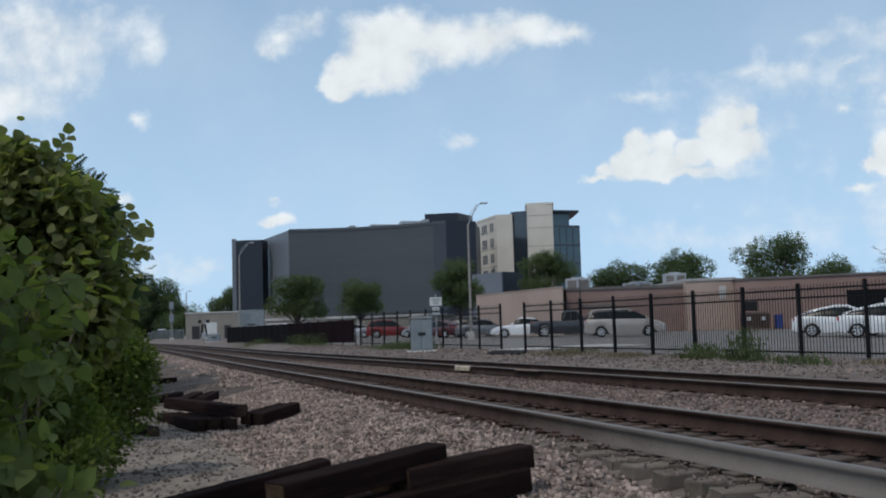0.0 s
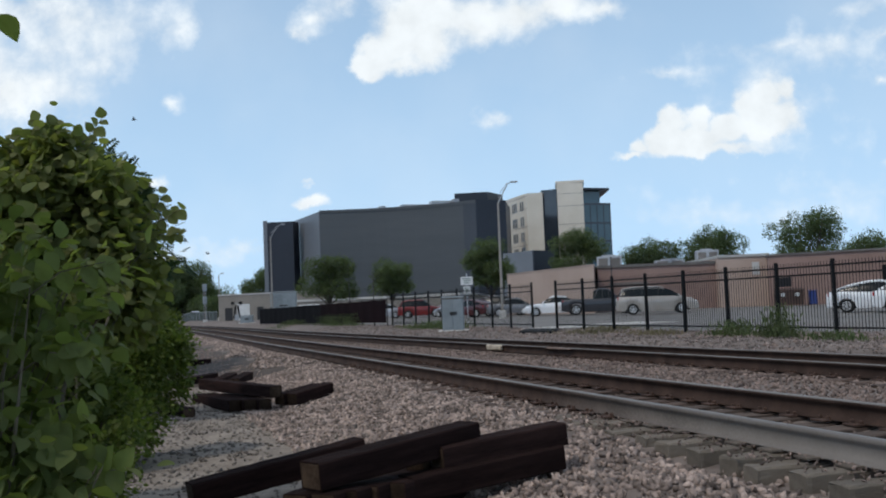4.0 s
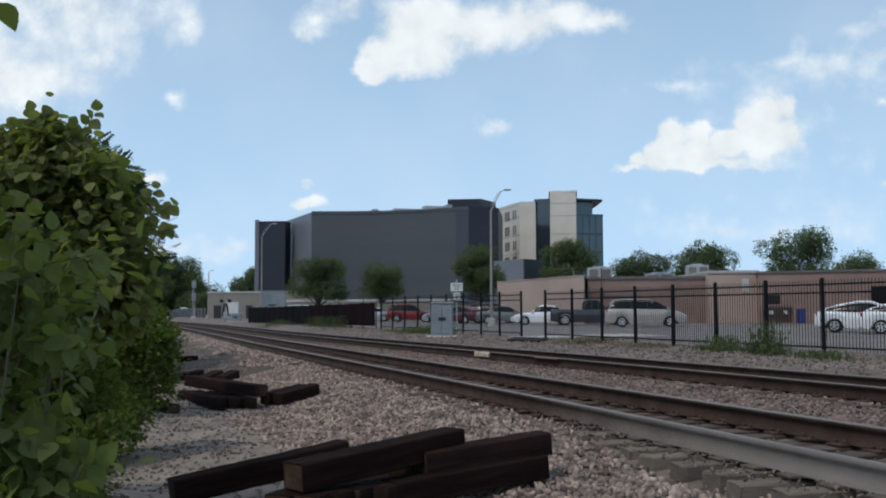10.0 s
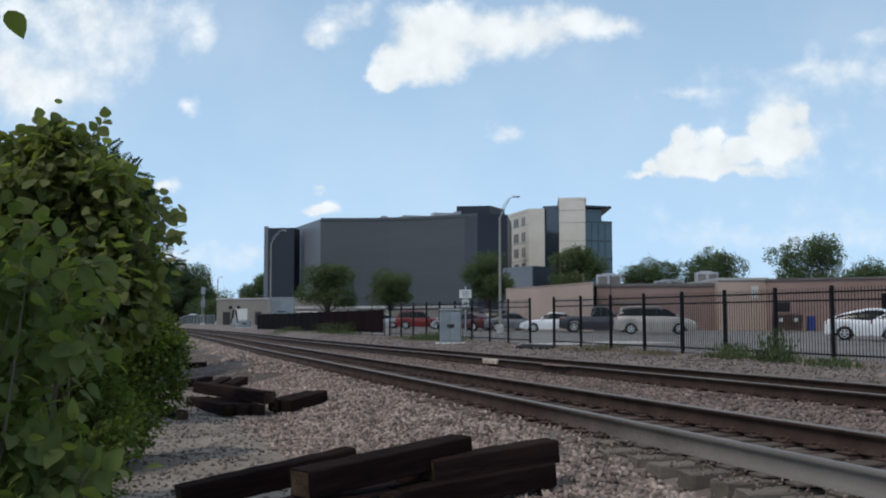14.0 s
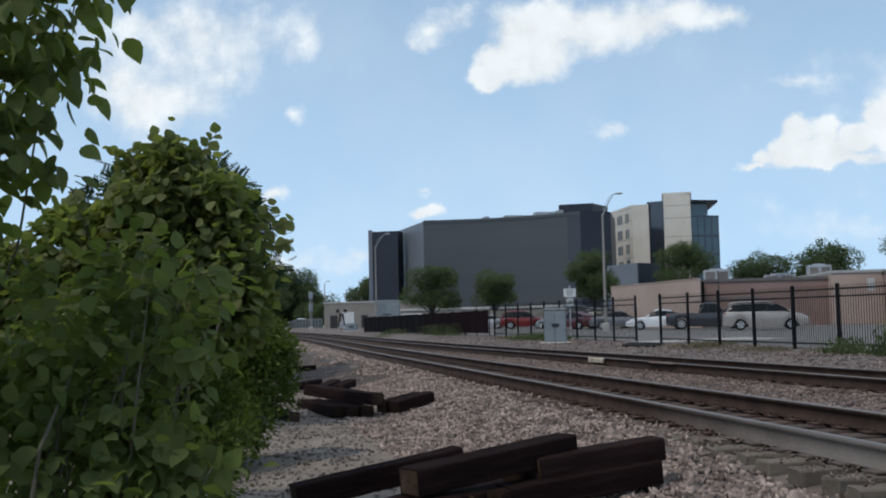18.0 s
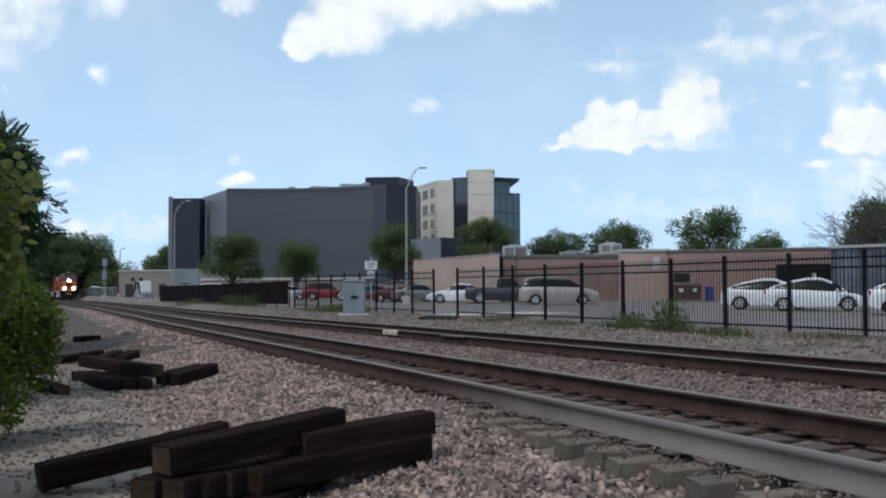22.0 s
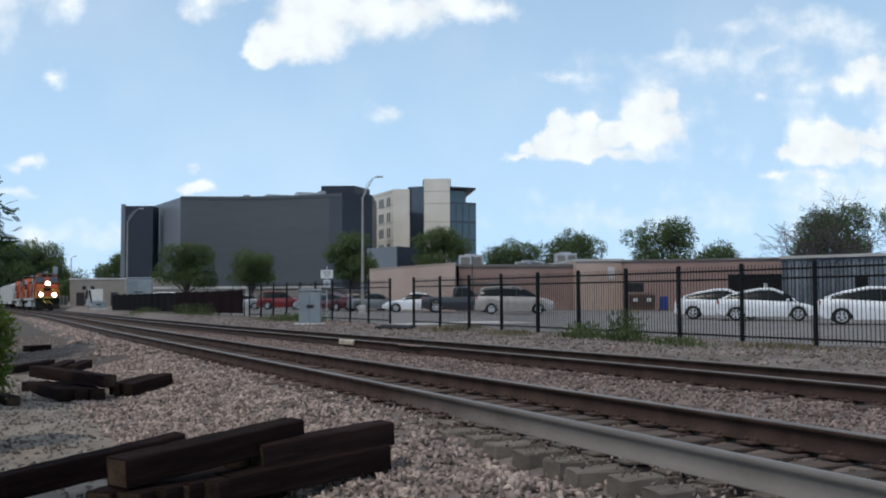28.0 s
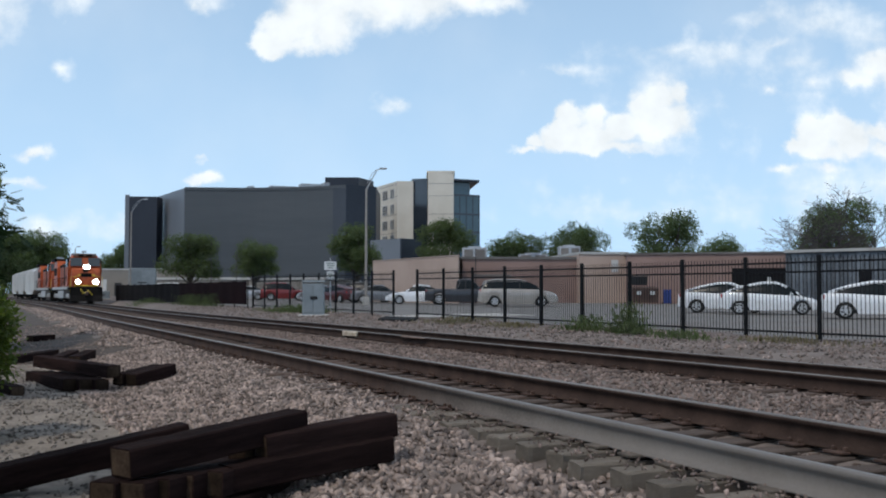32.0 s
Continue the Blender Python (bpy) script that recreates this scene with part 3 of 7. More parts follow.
stones("ballast_shoulder", "loose pinkish-grey crushed ballast on the shoulder of the track", -26, 1.5, lambda x: track_1(x) - 3.9, lambda x: track_1(x) - 0.9, 30000, 0.06, M["stone"], 0.8, clear=lambda x, y: (y < track_1(x) - 1.36) | (rng.uniform(0, 1, len(x)) < 0.2))
stones("ballast_shoulder_near", "loose pinkish-grey crushed ballast beside the track", 1.5, 24, lambda x: track_1(x) - 3.6, lambda x: track_1(x) - 1.3, 9000, 0.07, M["stone"], 1.0)
stones("ballast_shoulder_far", "pinkish-grey crushed ballast along the track", -90, -26, lambda x: track_1(x) - 2.1 - 0.3 * np.sin(0.8 * x), lambda x: track_1(x) - 0.9, 6000, 0.085, M["stone"], 1.0)
stones("ballast_track", "grey crushed ballast between the ties", -40, 22, lambda x: track_1(x) - 0.7, lambda x: track_1(x) + 0.7, 11000, 0.055, M["stone_track"], 1.0, 0.1, off_ties)
stones("ballast_between", "grey and pink crushed ballast between two tracks", -45, 20, lambda x: track_1(x) + 0.9, lambda x: track_2(x) - 0.9, 27000, 0.06, M["stone_between"], 1.0, 0.3)
stones("ballast_verge", "grey crushed stone strewn on bare earth along the fence", -70, 0, lambda x: track_2(x) + 0.8, lambda x: fence_y(x) + 0.8, 26000, 0.056, M["stone_grey"], 1.0, 0.3, lambda x, y: np.sin(1.9 * x + 0.7 * y) * np.sin(1.3 * y - 0.6 * x) + rng.normal(0, 0.6, len(x)) > -0.5)
stones("verge_rubble", "broken pale lumps of stone and concrete lying on the verge", -60, 0, lambda x: track_2(x) + 1.2, lambda x: fence_y(x) + 0.4, 3000, 0.10, M["stone_between"], 1.0, 0.15, lambda x, y: np.sin(0.9 * x) * np.sin(1.7 * y + 0.4 * x) + rng.normal(0, 0.5, len(x)) > 0.2)
stones("yard_pebbles", "dark pebbles and crumbs on pale trodden sand", -24, -3, lambda x: np.full_like(x, -1.2), lambda x: track_1(x) - 3.0, 6800, 0.047, M["pebble"], 0.9, 0.15)
yard = grid_sheet("sandy_yard", np.arange(-40, 26, 0.35), np.arange(-12, 3.2, 0.25), lambda x, y: land(x, y) + bumpy(x, y) + 0.006, M["sand"], keep=lambda x, y: (y < track_1(x) - 3.1 + 0.35 * np.sin(1.3 * x) + 0.2 * np.sin(3.1 * x)) & (y > -10.5 + 0.8 * np.sin(0.7 * x)) & (x < 24 + np.sin(1.7 * y)))
tagged(yard, "pale trodden sand beside the ballast", "ground", kind="structure")

# bare soil strip; part of its darkness is tree shade put into the colour
bed = grid_sheet("soil_strip", np.arange(-100, -24, 0.5), np.arange(-6, 3.4, 0.25), lambda x, y: land(x, y) + bumpy(x, y) + 0.014, M["soil"], keep=lambda x, y: (y < track_1(x) - 2.1 + 0.3 * np.sin(0.9 * x) + 0.2 * np.sin(2.3 * x)) & (x < -26 + 1.5 * np.sin(1.1 * y)))
stones("soil_pebbles", "pale pebbles strewn on dark soil", -48, -24, lambda x: np.full_like(x, -1.5), lambda x: track_1(x) - 2.4, 3500, 0.06, M["stone_between"], 1.0, 0.2)
tagged(bed, "dark bare soil under the trees beside the track, deepened by painted tree shade", "ground", kind="structure")


# ---------------------------------------------------------------- tracks
RAIL = [(-0.07, 0.0), (0.07, 0.0), (0.07, 0.012), (0.012, 0.035), (0.009, 0.125), (0.036, 0.138), (0.037, 0.165), (0.028, 0.175), (-0.028, 0.175), (-0.037, 0.165), (-0.036, 0.138), (-0.009, 0.125), (-0.012, 0.035), (-0.07, 0.012)]

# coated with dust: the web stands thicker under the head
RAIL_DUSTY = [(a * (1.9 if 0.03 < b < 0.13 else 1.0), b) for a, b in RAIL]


def rail(centre, side, parent, side_mat, label):
    """One rail of the usual flat-bottomed section, with a polished head."""
    xs = np.concatenate([np.arange(-600, -60, 4.0), np.arange(-60, 40, 1.0)])
    n = len(RAIL)
    ys = centre(xs)
    slope = np.gradient(ys, xs)
    v = []
    for x, y, s, z in zip(xs, ys, slope, rail_z(xs) - 0.195):
        k = 1 / math.hypot(1, s)
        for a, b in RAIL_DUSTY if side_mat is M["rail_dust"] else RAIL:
            o = side * 0.7545 + a
            v.append((x - s * k * o, y + k * o, z + b * 1.114))
    f = [[i * n + j, i * n + (j + 1) % n, (i + 1) * n + (j + 1) % n, (i + 1) * n + j] for i in range(len(xs) - 1) for j in range(n)]
    me = fast_mesh("rail", v, np.array(f)[:, ::-1].ravel(), np.full(len(f), 4))
    me.materials.append(side_mat)
    me.materials.append(M["rail_top"])
    me.polygons.foreach_set("material_index", [1 if j in (6, 7, 8) else 0 for i in range(len(xs) - 1) for j in range(n)])
    return piece("rail", me, None, parent, label)


def tie_mesh(name, material, seed):
    """A worn wooden tie: rounded edges, chipped and a little twisted along its length."""
    r = random.Random(seed)
    w, h = 0.1125, 0.18
    section = [(w, -0.014), (w - 0.012, 0.0), (0.0, 0.003), (-w + 0.012, 0.0), (-w, -0.014), (-w, -h), (w, -h)]
    ys = [-1.3, -1.27, -1.16, -1.02, -0.9, -0.6, 0.0, 0.6, 0.9, 1.05, 1.2, 1.28, 1.3]
    verts, faces, n = [], [], len(section)
    for i, y in enumerate(ys):
        end = i in (0, len(ys) - 1)
        shift = r.uniform(-0.006, 0.006)
        for x, z in section:
            chip = r.uniform(0, 0.010) if z > -0.05 and r.random() < 0.4 else 0.0
            verts.append((x * (0.97 if end else 1.0) + shift + r.uniform(-0.004, 0.004), y + (r.uniform(-0.014, 0.014) if end else 0), z - chip - (0.006 if end and z > -0.05 else 0)))
    for i in range(len(ys) - 1):
        for k in range(n):
            faces.append((i * n + k, i * n + (k + 1) % n, (i + 1) * n + (k + 1) % n, (i + 1) * n + k))
    faces += [tuple(range(n))[::-1], tuple(range((len(ys) - 1) * n, len(ys) * n))]
    me = bpy.data.meshes.new(name)
    me.from_pydata(verts, [], faces)
    bm = bmesh.new()
    bm.from_mesh(me)
    bmesh.ops.recalc_face_normals(bm, faces=bm.faces)
    bm.to_mesh(me)
    bm.free()
    me.materials.append(material)
    return me


def plate_mesh(material, spikes=True):
    """A tie plate with four spikes, one mesh."""
    bm = bmesh.new()
    box(bm, (0, 0, 0.008), (0.19, 0.34, 0.02), bevel=0.004)
    for sx in (-0.06, 0.06) if spikes else ():
        for sy in (-0.085, 0.085):
            box(bm, (sx, sy, 0.032), (0.03, 0.035, 0.035), bevel=0.006)
    me = bpy.data.meshes.new("tie_plate")
    bm.to_mesh(me)
    bm.free()
    me.materials.append(material)
    return me


TIES, TIES_DUSTY = [tie_mesh("tie", M["tie"], k) for k in range(4)], [tie_mesh("tie_dusty", M["tie_end"], 10 + k) for k in range(5)]
PLATE = plate_mesh(M["plate"])
PLATE_DUSTY = plate_mesh(M["plate_dust"], False)


def track(name, centre, label, near_rail, start, stop, dusty):
    t = thing(name, label, "railway track", kind="structure")
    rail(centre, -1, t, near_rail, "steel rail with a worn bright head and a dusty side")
    rail(centre, 1, t, M["rail_side"], "steel rail with a bright head and a rusty brown side")
    r = random.Random(len(name))
    x = stop
    while x > start:
        s = float(centre(x + 0.5) - centre(x - 0.5))
        turn = math.degrees(math.atan(s)) + r.uniform(-2.5, 2.5)
        z = float(rail_z(x)) - 0.198
        d = r.uniform(-0.06, 0.06)
        piece("tie", r.choice(TIES_DUSTY if dusty and x > -11 else TIES), None, t, "", pose(x, float(centre(x)) + d, z - 0.012 + r.uniform(-0.012, 0.006), r.uniform(-0.5, 0.5), r.uniform(-1.2, 1.2), turn))
        if x > -24:
            for side in (-1, 1):
                piece("tie_plate", PLATE_DUSTY if dusty and side < 0 and x > -10 else PLATE, None, t, "", pose(x, float(centre(x)) + side * 0.7545, z - 0.006, 0, 0, turn))
        x -= 0.495 + r.uniform(-0.02, 0.02)
    far = np.arange(-330, start, 0.5)
    n = len(far)
    base = np.array([(sx * 0.11, sy * 1.3, sz) for sx in (-1, 1) for sy in (-1, 1) for sz in (-0.18, 0)])
    faces = [(0, 1, 3, 2), (4, 6, 7, 5), (0, 4, 5, 1), (2, 3, 7, 6), (1, 5, 7, 3), (0, 2, 6, 4)]
    me = scatter_mesh("far_ties", base, faces, np.tile(np.eye(3), (n, 1, 1)), np.stack([far, centre(far), rail_z(far) - 0.185], 1))
    tagged(piece("far_ties", me, M["tie"], t), kind="stuff")
    return t


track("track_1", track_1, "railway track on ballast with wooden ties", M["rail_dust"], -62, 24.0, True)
track("track_2", track_2, "second railway track with rusty rails on wooden ties", M["rail_side"], -62, 24.0, False)


# dusty crumbs of ballast lying on the tie ends beside the near rail
n_crumbs = 650
cx = rng.uniform(-11, 0.5, n_crumbs)
cp = np.stack([cx, track_1(cx) - 0.82 - 0.46 * rng.uniform(0, 1, n_crumbs) ** 1.4, rail_z(cx) - 0.2 + rng.uniform(-0.004, 0.012, n_crumbs)], 1)
crumbs = piece("ballast_crumbs", scatter_mesh("ballast_crumbs", STONE, STONE_FACES, random_turns(rng, n_crumbs, 0.028, 0.6), cp), M["stone_between"])
tagged(crumbs, "dusty grey ballast crumbs lying on the tie ends", "stones", kind="stuff")


# ---------------------------------------------------------------- fence
BAR = {}


def bar_mesh(name, s, material, bevel=0.0):
    """A shared bar mesh of size s, standing on its base."""
    if name not in BAR:
        bm = bmesh.new()
        box(bm, (0, 0, s[2] / 2), s, bevel=bevel)
        me = bpy.data.meshes.new(name)
        bm.to_mesh(me)
        bm.free()
        me.materials.append(material)
        BAR[name] = me
    return BAR[name]


def post_mesh():
    bm = bmesh.new()
    box(bm, (0, 0, 0.95), (0.085, 0.085, 2.1), bevel=0.006)
    box(bm, (0, 0, 2.01), (0.1, 0.1, 0.03), bevel=0.008, top=0.7)
    me = bpy.data.meshes.new("post")
    bm.to_mesh(me)
    bm.free()
    me.materials.append(M["black"])
    return me


POST = post_mesh()


def ornamental_fence(posts, label, pickets=True):
    """Black steel fence: posts, two upper rails and a lower one in each bay, thin pickets."""
    t = thing("metal_fence", label, "fence")
    joined = []
    for i, x in enumerate(posts):
        y = float(fence_y(x))
        z = float(land(x, y))
        piece("post", POST, None, t, "", pose(x, y, z - 0.03, random.uniform(-0.5, 0.5), random.uniform(-0.6, 0.6), 4.0))
        if i + 1 < len(posts):
            x2 = posts[i + 1]
            y2 = float(fence_y(x2))
            z2 = float(land(x2, y2))
            length = math.hypot(x2 - x, y2 - y) - 0.09
            yaw = math.degrees(math.atan2(y2 - y, x2 - x))
            tilt = -math.degrees(math.atan2(z2 - z, x2 - x))
            for h in (0.16, 1.58, 1.80):
                piece("rail", bar_mesh("bay_rail", (1, 0.038, 0.045), M["black"]), None, t, "", pose((x + x2) / 2, (y + y2) / 2, (z + z2) / 2 + h, 0, tilt, yaw) @ Matrix.Diagonal((length, 1, 1, 1)))
            for k in range(1, 20):
                f = k / 20
                p = (x + (x2 - x) * f, y + (y2 - y) * f, z + (z2 - z) * f + 0.1)
                if x > -33.6 and pickets:
                    piece("picket", bar_mesh("picket", (0.013, 0.013, 1.84), M["black"]), None, t, "", pose(*p, 0, 0, yaw))
                elif pickets:
                    joined.append(p)
    if joined:
        base = np.array([(sx * 0.004, sy * 0.004, sz) for sx in (-1, 1) for sy in (-1, 1) for sz in (0, 1.84)])
        faces = [(0, 1, 3, 2), (4, 6, 7, 5), (0, 4, 5, 1), (2, 3, 7, 6), (1, 5, 7, 3), (0, 2, 6, 4)]
        me = scatter_mesh("distant_infill", base, faces, np.tile(np.eye(3), (len(joined), 1, 1)), np.array(joined))
        tagged(piece("distant_infill", me, M["black"], t), kind="stuff")
    return t


ornamental_fence([-40.3 + 2.357 * k for k in range(0, 21)], "black steel picket fence along the parking lot")
ornamental_fence([-63.3, -61.0, -58.7, -56.4, -54.15, -51.9, -49.5, -47.2, -45.0, -42.65], "short run of black steel picket fence beside the open gateway")


def screen_fence():
    """Fence hung with dark cloth, leading away along the second track."""
    t = thing("screened_fence", "low fence hung with black and maroon cloth", "fence")
    xs = np.linspace(-104, -63.6, 16)
    ys = 10.4 + (xs + 104) * (14.05 - 10.4) / 40.4
    zs = np.maximum(land(xs, ys), 0.36) + 0.02
    for x, y, z in zip(xs, ys, zs):
        piece("post", bar_mesh("thin_post", (0.06, 0.06, 1.75), M["black"]), None, t, "", pose(x, y, z - 0.2))
    for i in range(len(xs) - 1):
        bm = bmesh.new()
        n = 6
        rows = []
        for k in range(n + 1):
            f = k / n
            x, y = xs[i] + (xs[i + 1] - xs[i]) * f, ys[i] + (ys[i + 1] - ys[i]) * f
            sag = 0.04 * math.sin(math.pi * f) + random.uniform(-0.015, 0.015)
            out = 0.075 + 0.012 * math.sin(1.3 * (k + n * i))
            z = zs[i] + (zs[i + 1] - zs[i]) * f
            rows.append([bm.verts.new((x, y - out - d, z + h)) for d in (0, 0.012) for h in (0.05, 0.8, 1.5 - sag)])
        for a, b in zip(rows, rows[1:]):
            for j in range(2):
                bm.faces.new((a[j], b[j], b[j + 1], a[j + 1]))
                bm.faces.new((a[j + 3], a[j + 4], b[j + 4], b[j + 3]))
            bm.faces.new((a[2], b[2], b[5], a[5]))
        part("cloth_panel", bm, M["maroon"] if 9 <= i <= 14 else M["screen"], t)
    return t


screen_fence()


def slatted_fence(a, b, n, h, label):
    """Wire fence with grey-green slats: posts, a top rail and one slatted panel a bay."""
    t = thing("slatted_fence", label, "fence")
    (ax, ay), (bx, by) = a, b
    length = math.hypot(bx - ax, by - ay) / n
    yaw = math.degrees(math.atan2(by - ay, bx - ax))
    for i in range(n + 1):
        x, y = ax + (bx - ax) * i / n, ay + (by - ay) * i / n
        z = float(land(x, y))
        piece("post", bar_mesh("wire_post", (0.07, 0.07, h + 0.3), M["metal_grey"]), None, t, "", pose(x, y, z - 0.2))
        if i == n:
            break
        m = pose(x, y, z, 0, 0, yaw)
        bm = bmesh.new()
        box(bm, (length / 2, 0, h), (length - 0.08, 0.05, 0.05))
        part("top_rail", bm, M["metal_grey"], t).matrix_local = m
        bm = bmesh.new()
        for k in range(int((length - 0.2) / 0.11)):
            box(bm, (0.12 + 0.11 * k, random.uniform(-0.01, 0.01), 0.06 + h * 0.47), (0.085, 0.014, h * 0.93))
        part("slatted_panel", bm, M["fence_slat"], t, "grey-green slats").matrix_local = m
    return t


slatted_fence((-207, 5.95), (-174.3, 10.5), 11, 1.5, "grey-green slatted wire fence beyond the crossing")


def slab(name, corners, thick, material, label, category, kind=""):
    """A flat slab on the ground with the given corners."""
    bm = bmesh.new()
    lo = [bm.verts.new((x, y, float(land(x, y)) - 0.1)) for x, y in corners]
    hi = [bm.verts.new((x, y, float(land(x, y)) + thick)) for x, y in corners]
    n = len(corners)
    bm.faces.new(hi)
    bm.faces.new(lo[::-1])
    for i in range(n):
        bm.faces.new((lo[i], lo[(i + 1) % n], hi[(i + 1) % n], hi[i]))
    bmesh.ops.recalc_face_normals(bm, faces=bm.faces)
    bmesh.ops.bevel(bm, geom=[e for e in bm.edges if all(v in hi for v in e.verts)], offset=0.012, segments=1, affect="EDGES")
    ob = part(name, bm, material)
    return tagged(ob, label, category, kind=kind)


slab("gateway_slab", [(-42.6, 15.2), (-40.4, 15.3), (-41.4, 22), (-45.0, 21.7)], 0.04, M["concrete"], "pale concrete slab through the fence gateway", "pavement", "structure")
slab("rubber_mat", [(-36.6, 12.9), (-35.0, 13.6), (-38.2, 15.2), (-40.4, 14.6)], 0.09, M["rubber"], "dark rubber crossing mat lying on the gravel", "mat")


# ---------------------------------------------------------------- loose ties
def tie_lying(a, b, label, width=0.23, height=0.185, roll=0.0):
    """A used tie from the middle of its top at a to that at b, dark worn sides and paler sawn ends."""
    a, b = Vector(a), Vector(b)
    d = b - a
    L = d.length
    u = d.normalized()
    side = Vector((0, 0, 1)).cross(u).normalized()
    up = u.cross(side)
    rot = Matrix((u, side, up)).transposed().to_4x4() @ Matrix.Rotation(radians(roll), 4, "X")
    m = Matrix.Translation((a + b) / 2 - up * height / 2) @ rot
    r = random.Random(int(1000 * (a.x + b.y)))
    w, h = width / 2, height / 2
    section = [(w, h - 0.012), (w - 0.012, h), (-w + 0.012, h), (-w, h - 0.012), (-w, -h + 0.01), (-w + 0.01, -h), (w - 0.01, -h), (w, -h + 0.01)]
    n = 15
    rings = []
    for i in range(n):
        x = -L / 2 + L * i / (n - 1)
        end = i in (0, n - 1)
        chip = [r.uniform(0, 0.011) if r.random() < 0.3 and not end else 0.0 for _ in range(4)]
        dy, dz = r.uniform(-0.003, 0.003), r.uniform(-0.003, 0.003)
        rings.append([(x, y * (1 - chip[k // 2] * 3) + dy, z * (1 - chip[k // 2] * 4) + dz) for k, (y, z) in enumerate(section)])
    bm = bmesh.new()
    vs = [[bm.verts.new(q) for q in ring] for ring in rings]
    for p, q in zip(vs, vs[1:]):
        for k in range(8):
            bm.faces.new((p[k], p[(k + 1) % 8], q[(k + 1) % 8], q[k]))
    bm.faces.new(vs[0][::-1])
    bm.faces.new(vs[-1])
    bmesh.ops.recalc_face_normals(bm, faces=bm.faces)
    ob = part("railway_tie", bm, M["creosote"])
    ob.matrix_basis = m
    for s in (-1, 1):
        bm = bmesh.new()
        box(bm, (s * (L / 2 - 0.001), 0, 0), (0.010, width - 0.028, height - 0.026), bevel=0.003)
        part("sawn_end", bm, M["sawn"], ob, "paler sawn end grain")
    return tagged(ob, label, "railway tie", "discarded ties")


DARK = "discarded creosote-black wooden railway tie in a heap"
tie_lying((-7.71, 0.91, 0.04), (-8.40, 2.30, 0.17), "creosote-black railway tie lying across the top of the heap", 0.24, 0.2)
tie_lying((-8.17, 1.96, 0.02), (-8.39, 3.06, 0.115), "creosote-black railway tie leaning on the ballast", 0.22, 0.18)
tie_lying((-7.98, 1.66, -0.16), (-8.33, 3.0, -0.055), "creosote-black railway tie with a split worn side", 0.24, 0.19)
tie_lying((-9.08, 0.13, -0.24), (-9.42, 1.60, -0.02), "creosote-black railway tie lying at the back of the heap", 0.22, 0.2)
tie_lying((-8.36, 1.86, -0.02), (-9.9, 2.5, -0.06), DARK, 0.2, 0.17)
for k, (x, y) in enumerate(((-7.69, 0.80), (-7.61, 0.98), (-7.68, 1.15), (-7.80, 1.33), (-7.84, 1.54))):
    tie_lying((x, y, -0.168), (x - 1.6 + 0.05 * k, y + 1.35, -0.19), DARK, 0.20, 0.185)
for k in range(3):
    tie_lying((-7.78 + 0.06 * k, 1.0 + 0.24 * k, -0.36), (-9.3 + 0.06 * k, 2.3 + 0.24 * k, -0.38), DARK, 0.225, 0.185)
# heap farther along the shoulder
tie_lying((-18.2, 1.88, -0.1), (-20.9, 0.85, -0.06), "creosote-black railway tie across the top of a heap", 0.24, 0.2)
for k in range(3):
    tie_lying((-18.3 + 0.12 * k, 1.22 + 0.235 * k, -0.30), (-20.75 + 0.12 * k, 0.72 + 0.235 * k, -0.33), DARK, 0.225, 0.19)
tie_lying((-18.3, 1.95, -0.24), (-18.9, 2.68, -0.14), "short dark railway tie half buried in ballast", 0.23, 0.19)
tie_lying((-18.12, 2.14, -0.24), (-18.7, 2.86, -0.12), "short dark railway tie half buried in ballast", 0.23, 0.19)
tie_lying((-17.65, 0.43, -0.34), (-19.4, 0.04, -0.35), "single creosote-black railway tie lying on the sand", 0.21, 0.18)
tie_lying((-25.3, 0.25, -0.34), (-27.6, 1.4, -0.29), DARK, 0.24, 0.2)
tie_lying((-24.8, 1.3, -0.30), (-26.2, 1.75, -0.24), DARK, 0.26, 0.22)
tie_lying((-24.6, 1.68, -0.30), (-25.8, 2.1, -0.22), DARK, 0.26, 0.22)
tie_lying((-35.3, 1.05, -0.24), (-35.9, 1.7, -0.23), "short cut length of dark railway tie on the shoulder", 0.3, 0.24)
tie_lying((-34.6, 0.1, -0.28), (-35.2, 0.42, -0.28), "short cut length of dark railway tie on the sand", 0.3, 0.24)


# ---------------------------------------------------------------- lineside boxes and signs
def cabinet_box(name, m, w, d, h, label, material):
    t = thing(name, label, "cabinet", m)
    bm = bmesh.new()
    box(bm, (0, 0, h / 2 - 0.1), (d, w, h + 0.1 - 0.08), bevel=0.02)
    part("body", bm, material, t)
    bm = bmesh.new()
    box(bm, (0, 0, h), (d + 0.1, w + 0.1, 0.09), bevel=0.02, top=0.93)
    part("lid", bm, material, t)
    for s in (-1, 1):
        bm = bmesh.new()
        box(bm, (d / 2 + 0.012, s * w * 0.245, h * 0.5), (0.024, w * 0.46, h * 0.82), bevel=0.008)
        door = part("door", bm, material, t)
        bm = bmesh.new()
        box(bm, (d / 2 + 0.04, s * w * 0.06, h * 0.5), (0.03, 0.025, 0.16), bevel=0.005)
        part("handle", bm, M["trim"], door, "dark handle")
    bm = bmesh.new()
    box(bm, (d / 2 + 0.03, 0.02, h * 0.52), (0.012, w * 0.34, 0.14), bevel=0.003)
    part("nameplate", bm, M["trim"], t, "dark plate")
    bm = bmesh.new()
    box(bm, (0, 0, -0.03), (d + 0.4, w + 0.4, 0.14), bevel=0.02)
    part("plinth", bm, M["concrete"], t, "concrete plinth")
    return t


def on_land(x, y, rz=0, dz=0.0):
    return pose(x, y, float(land(x, y)) + dz, 0, 0, rz)


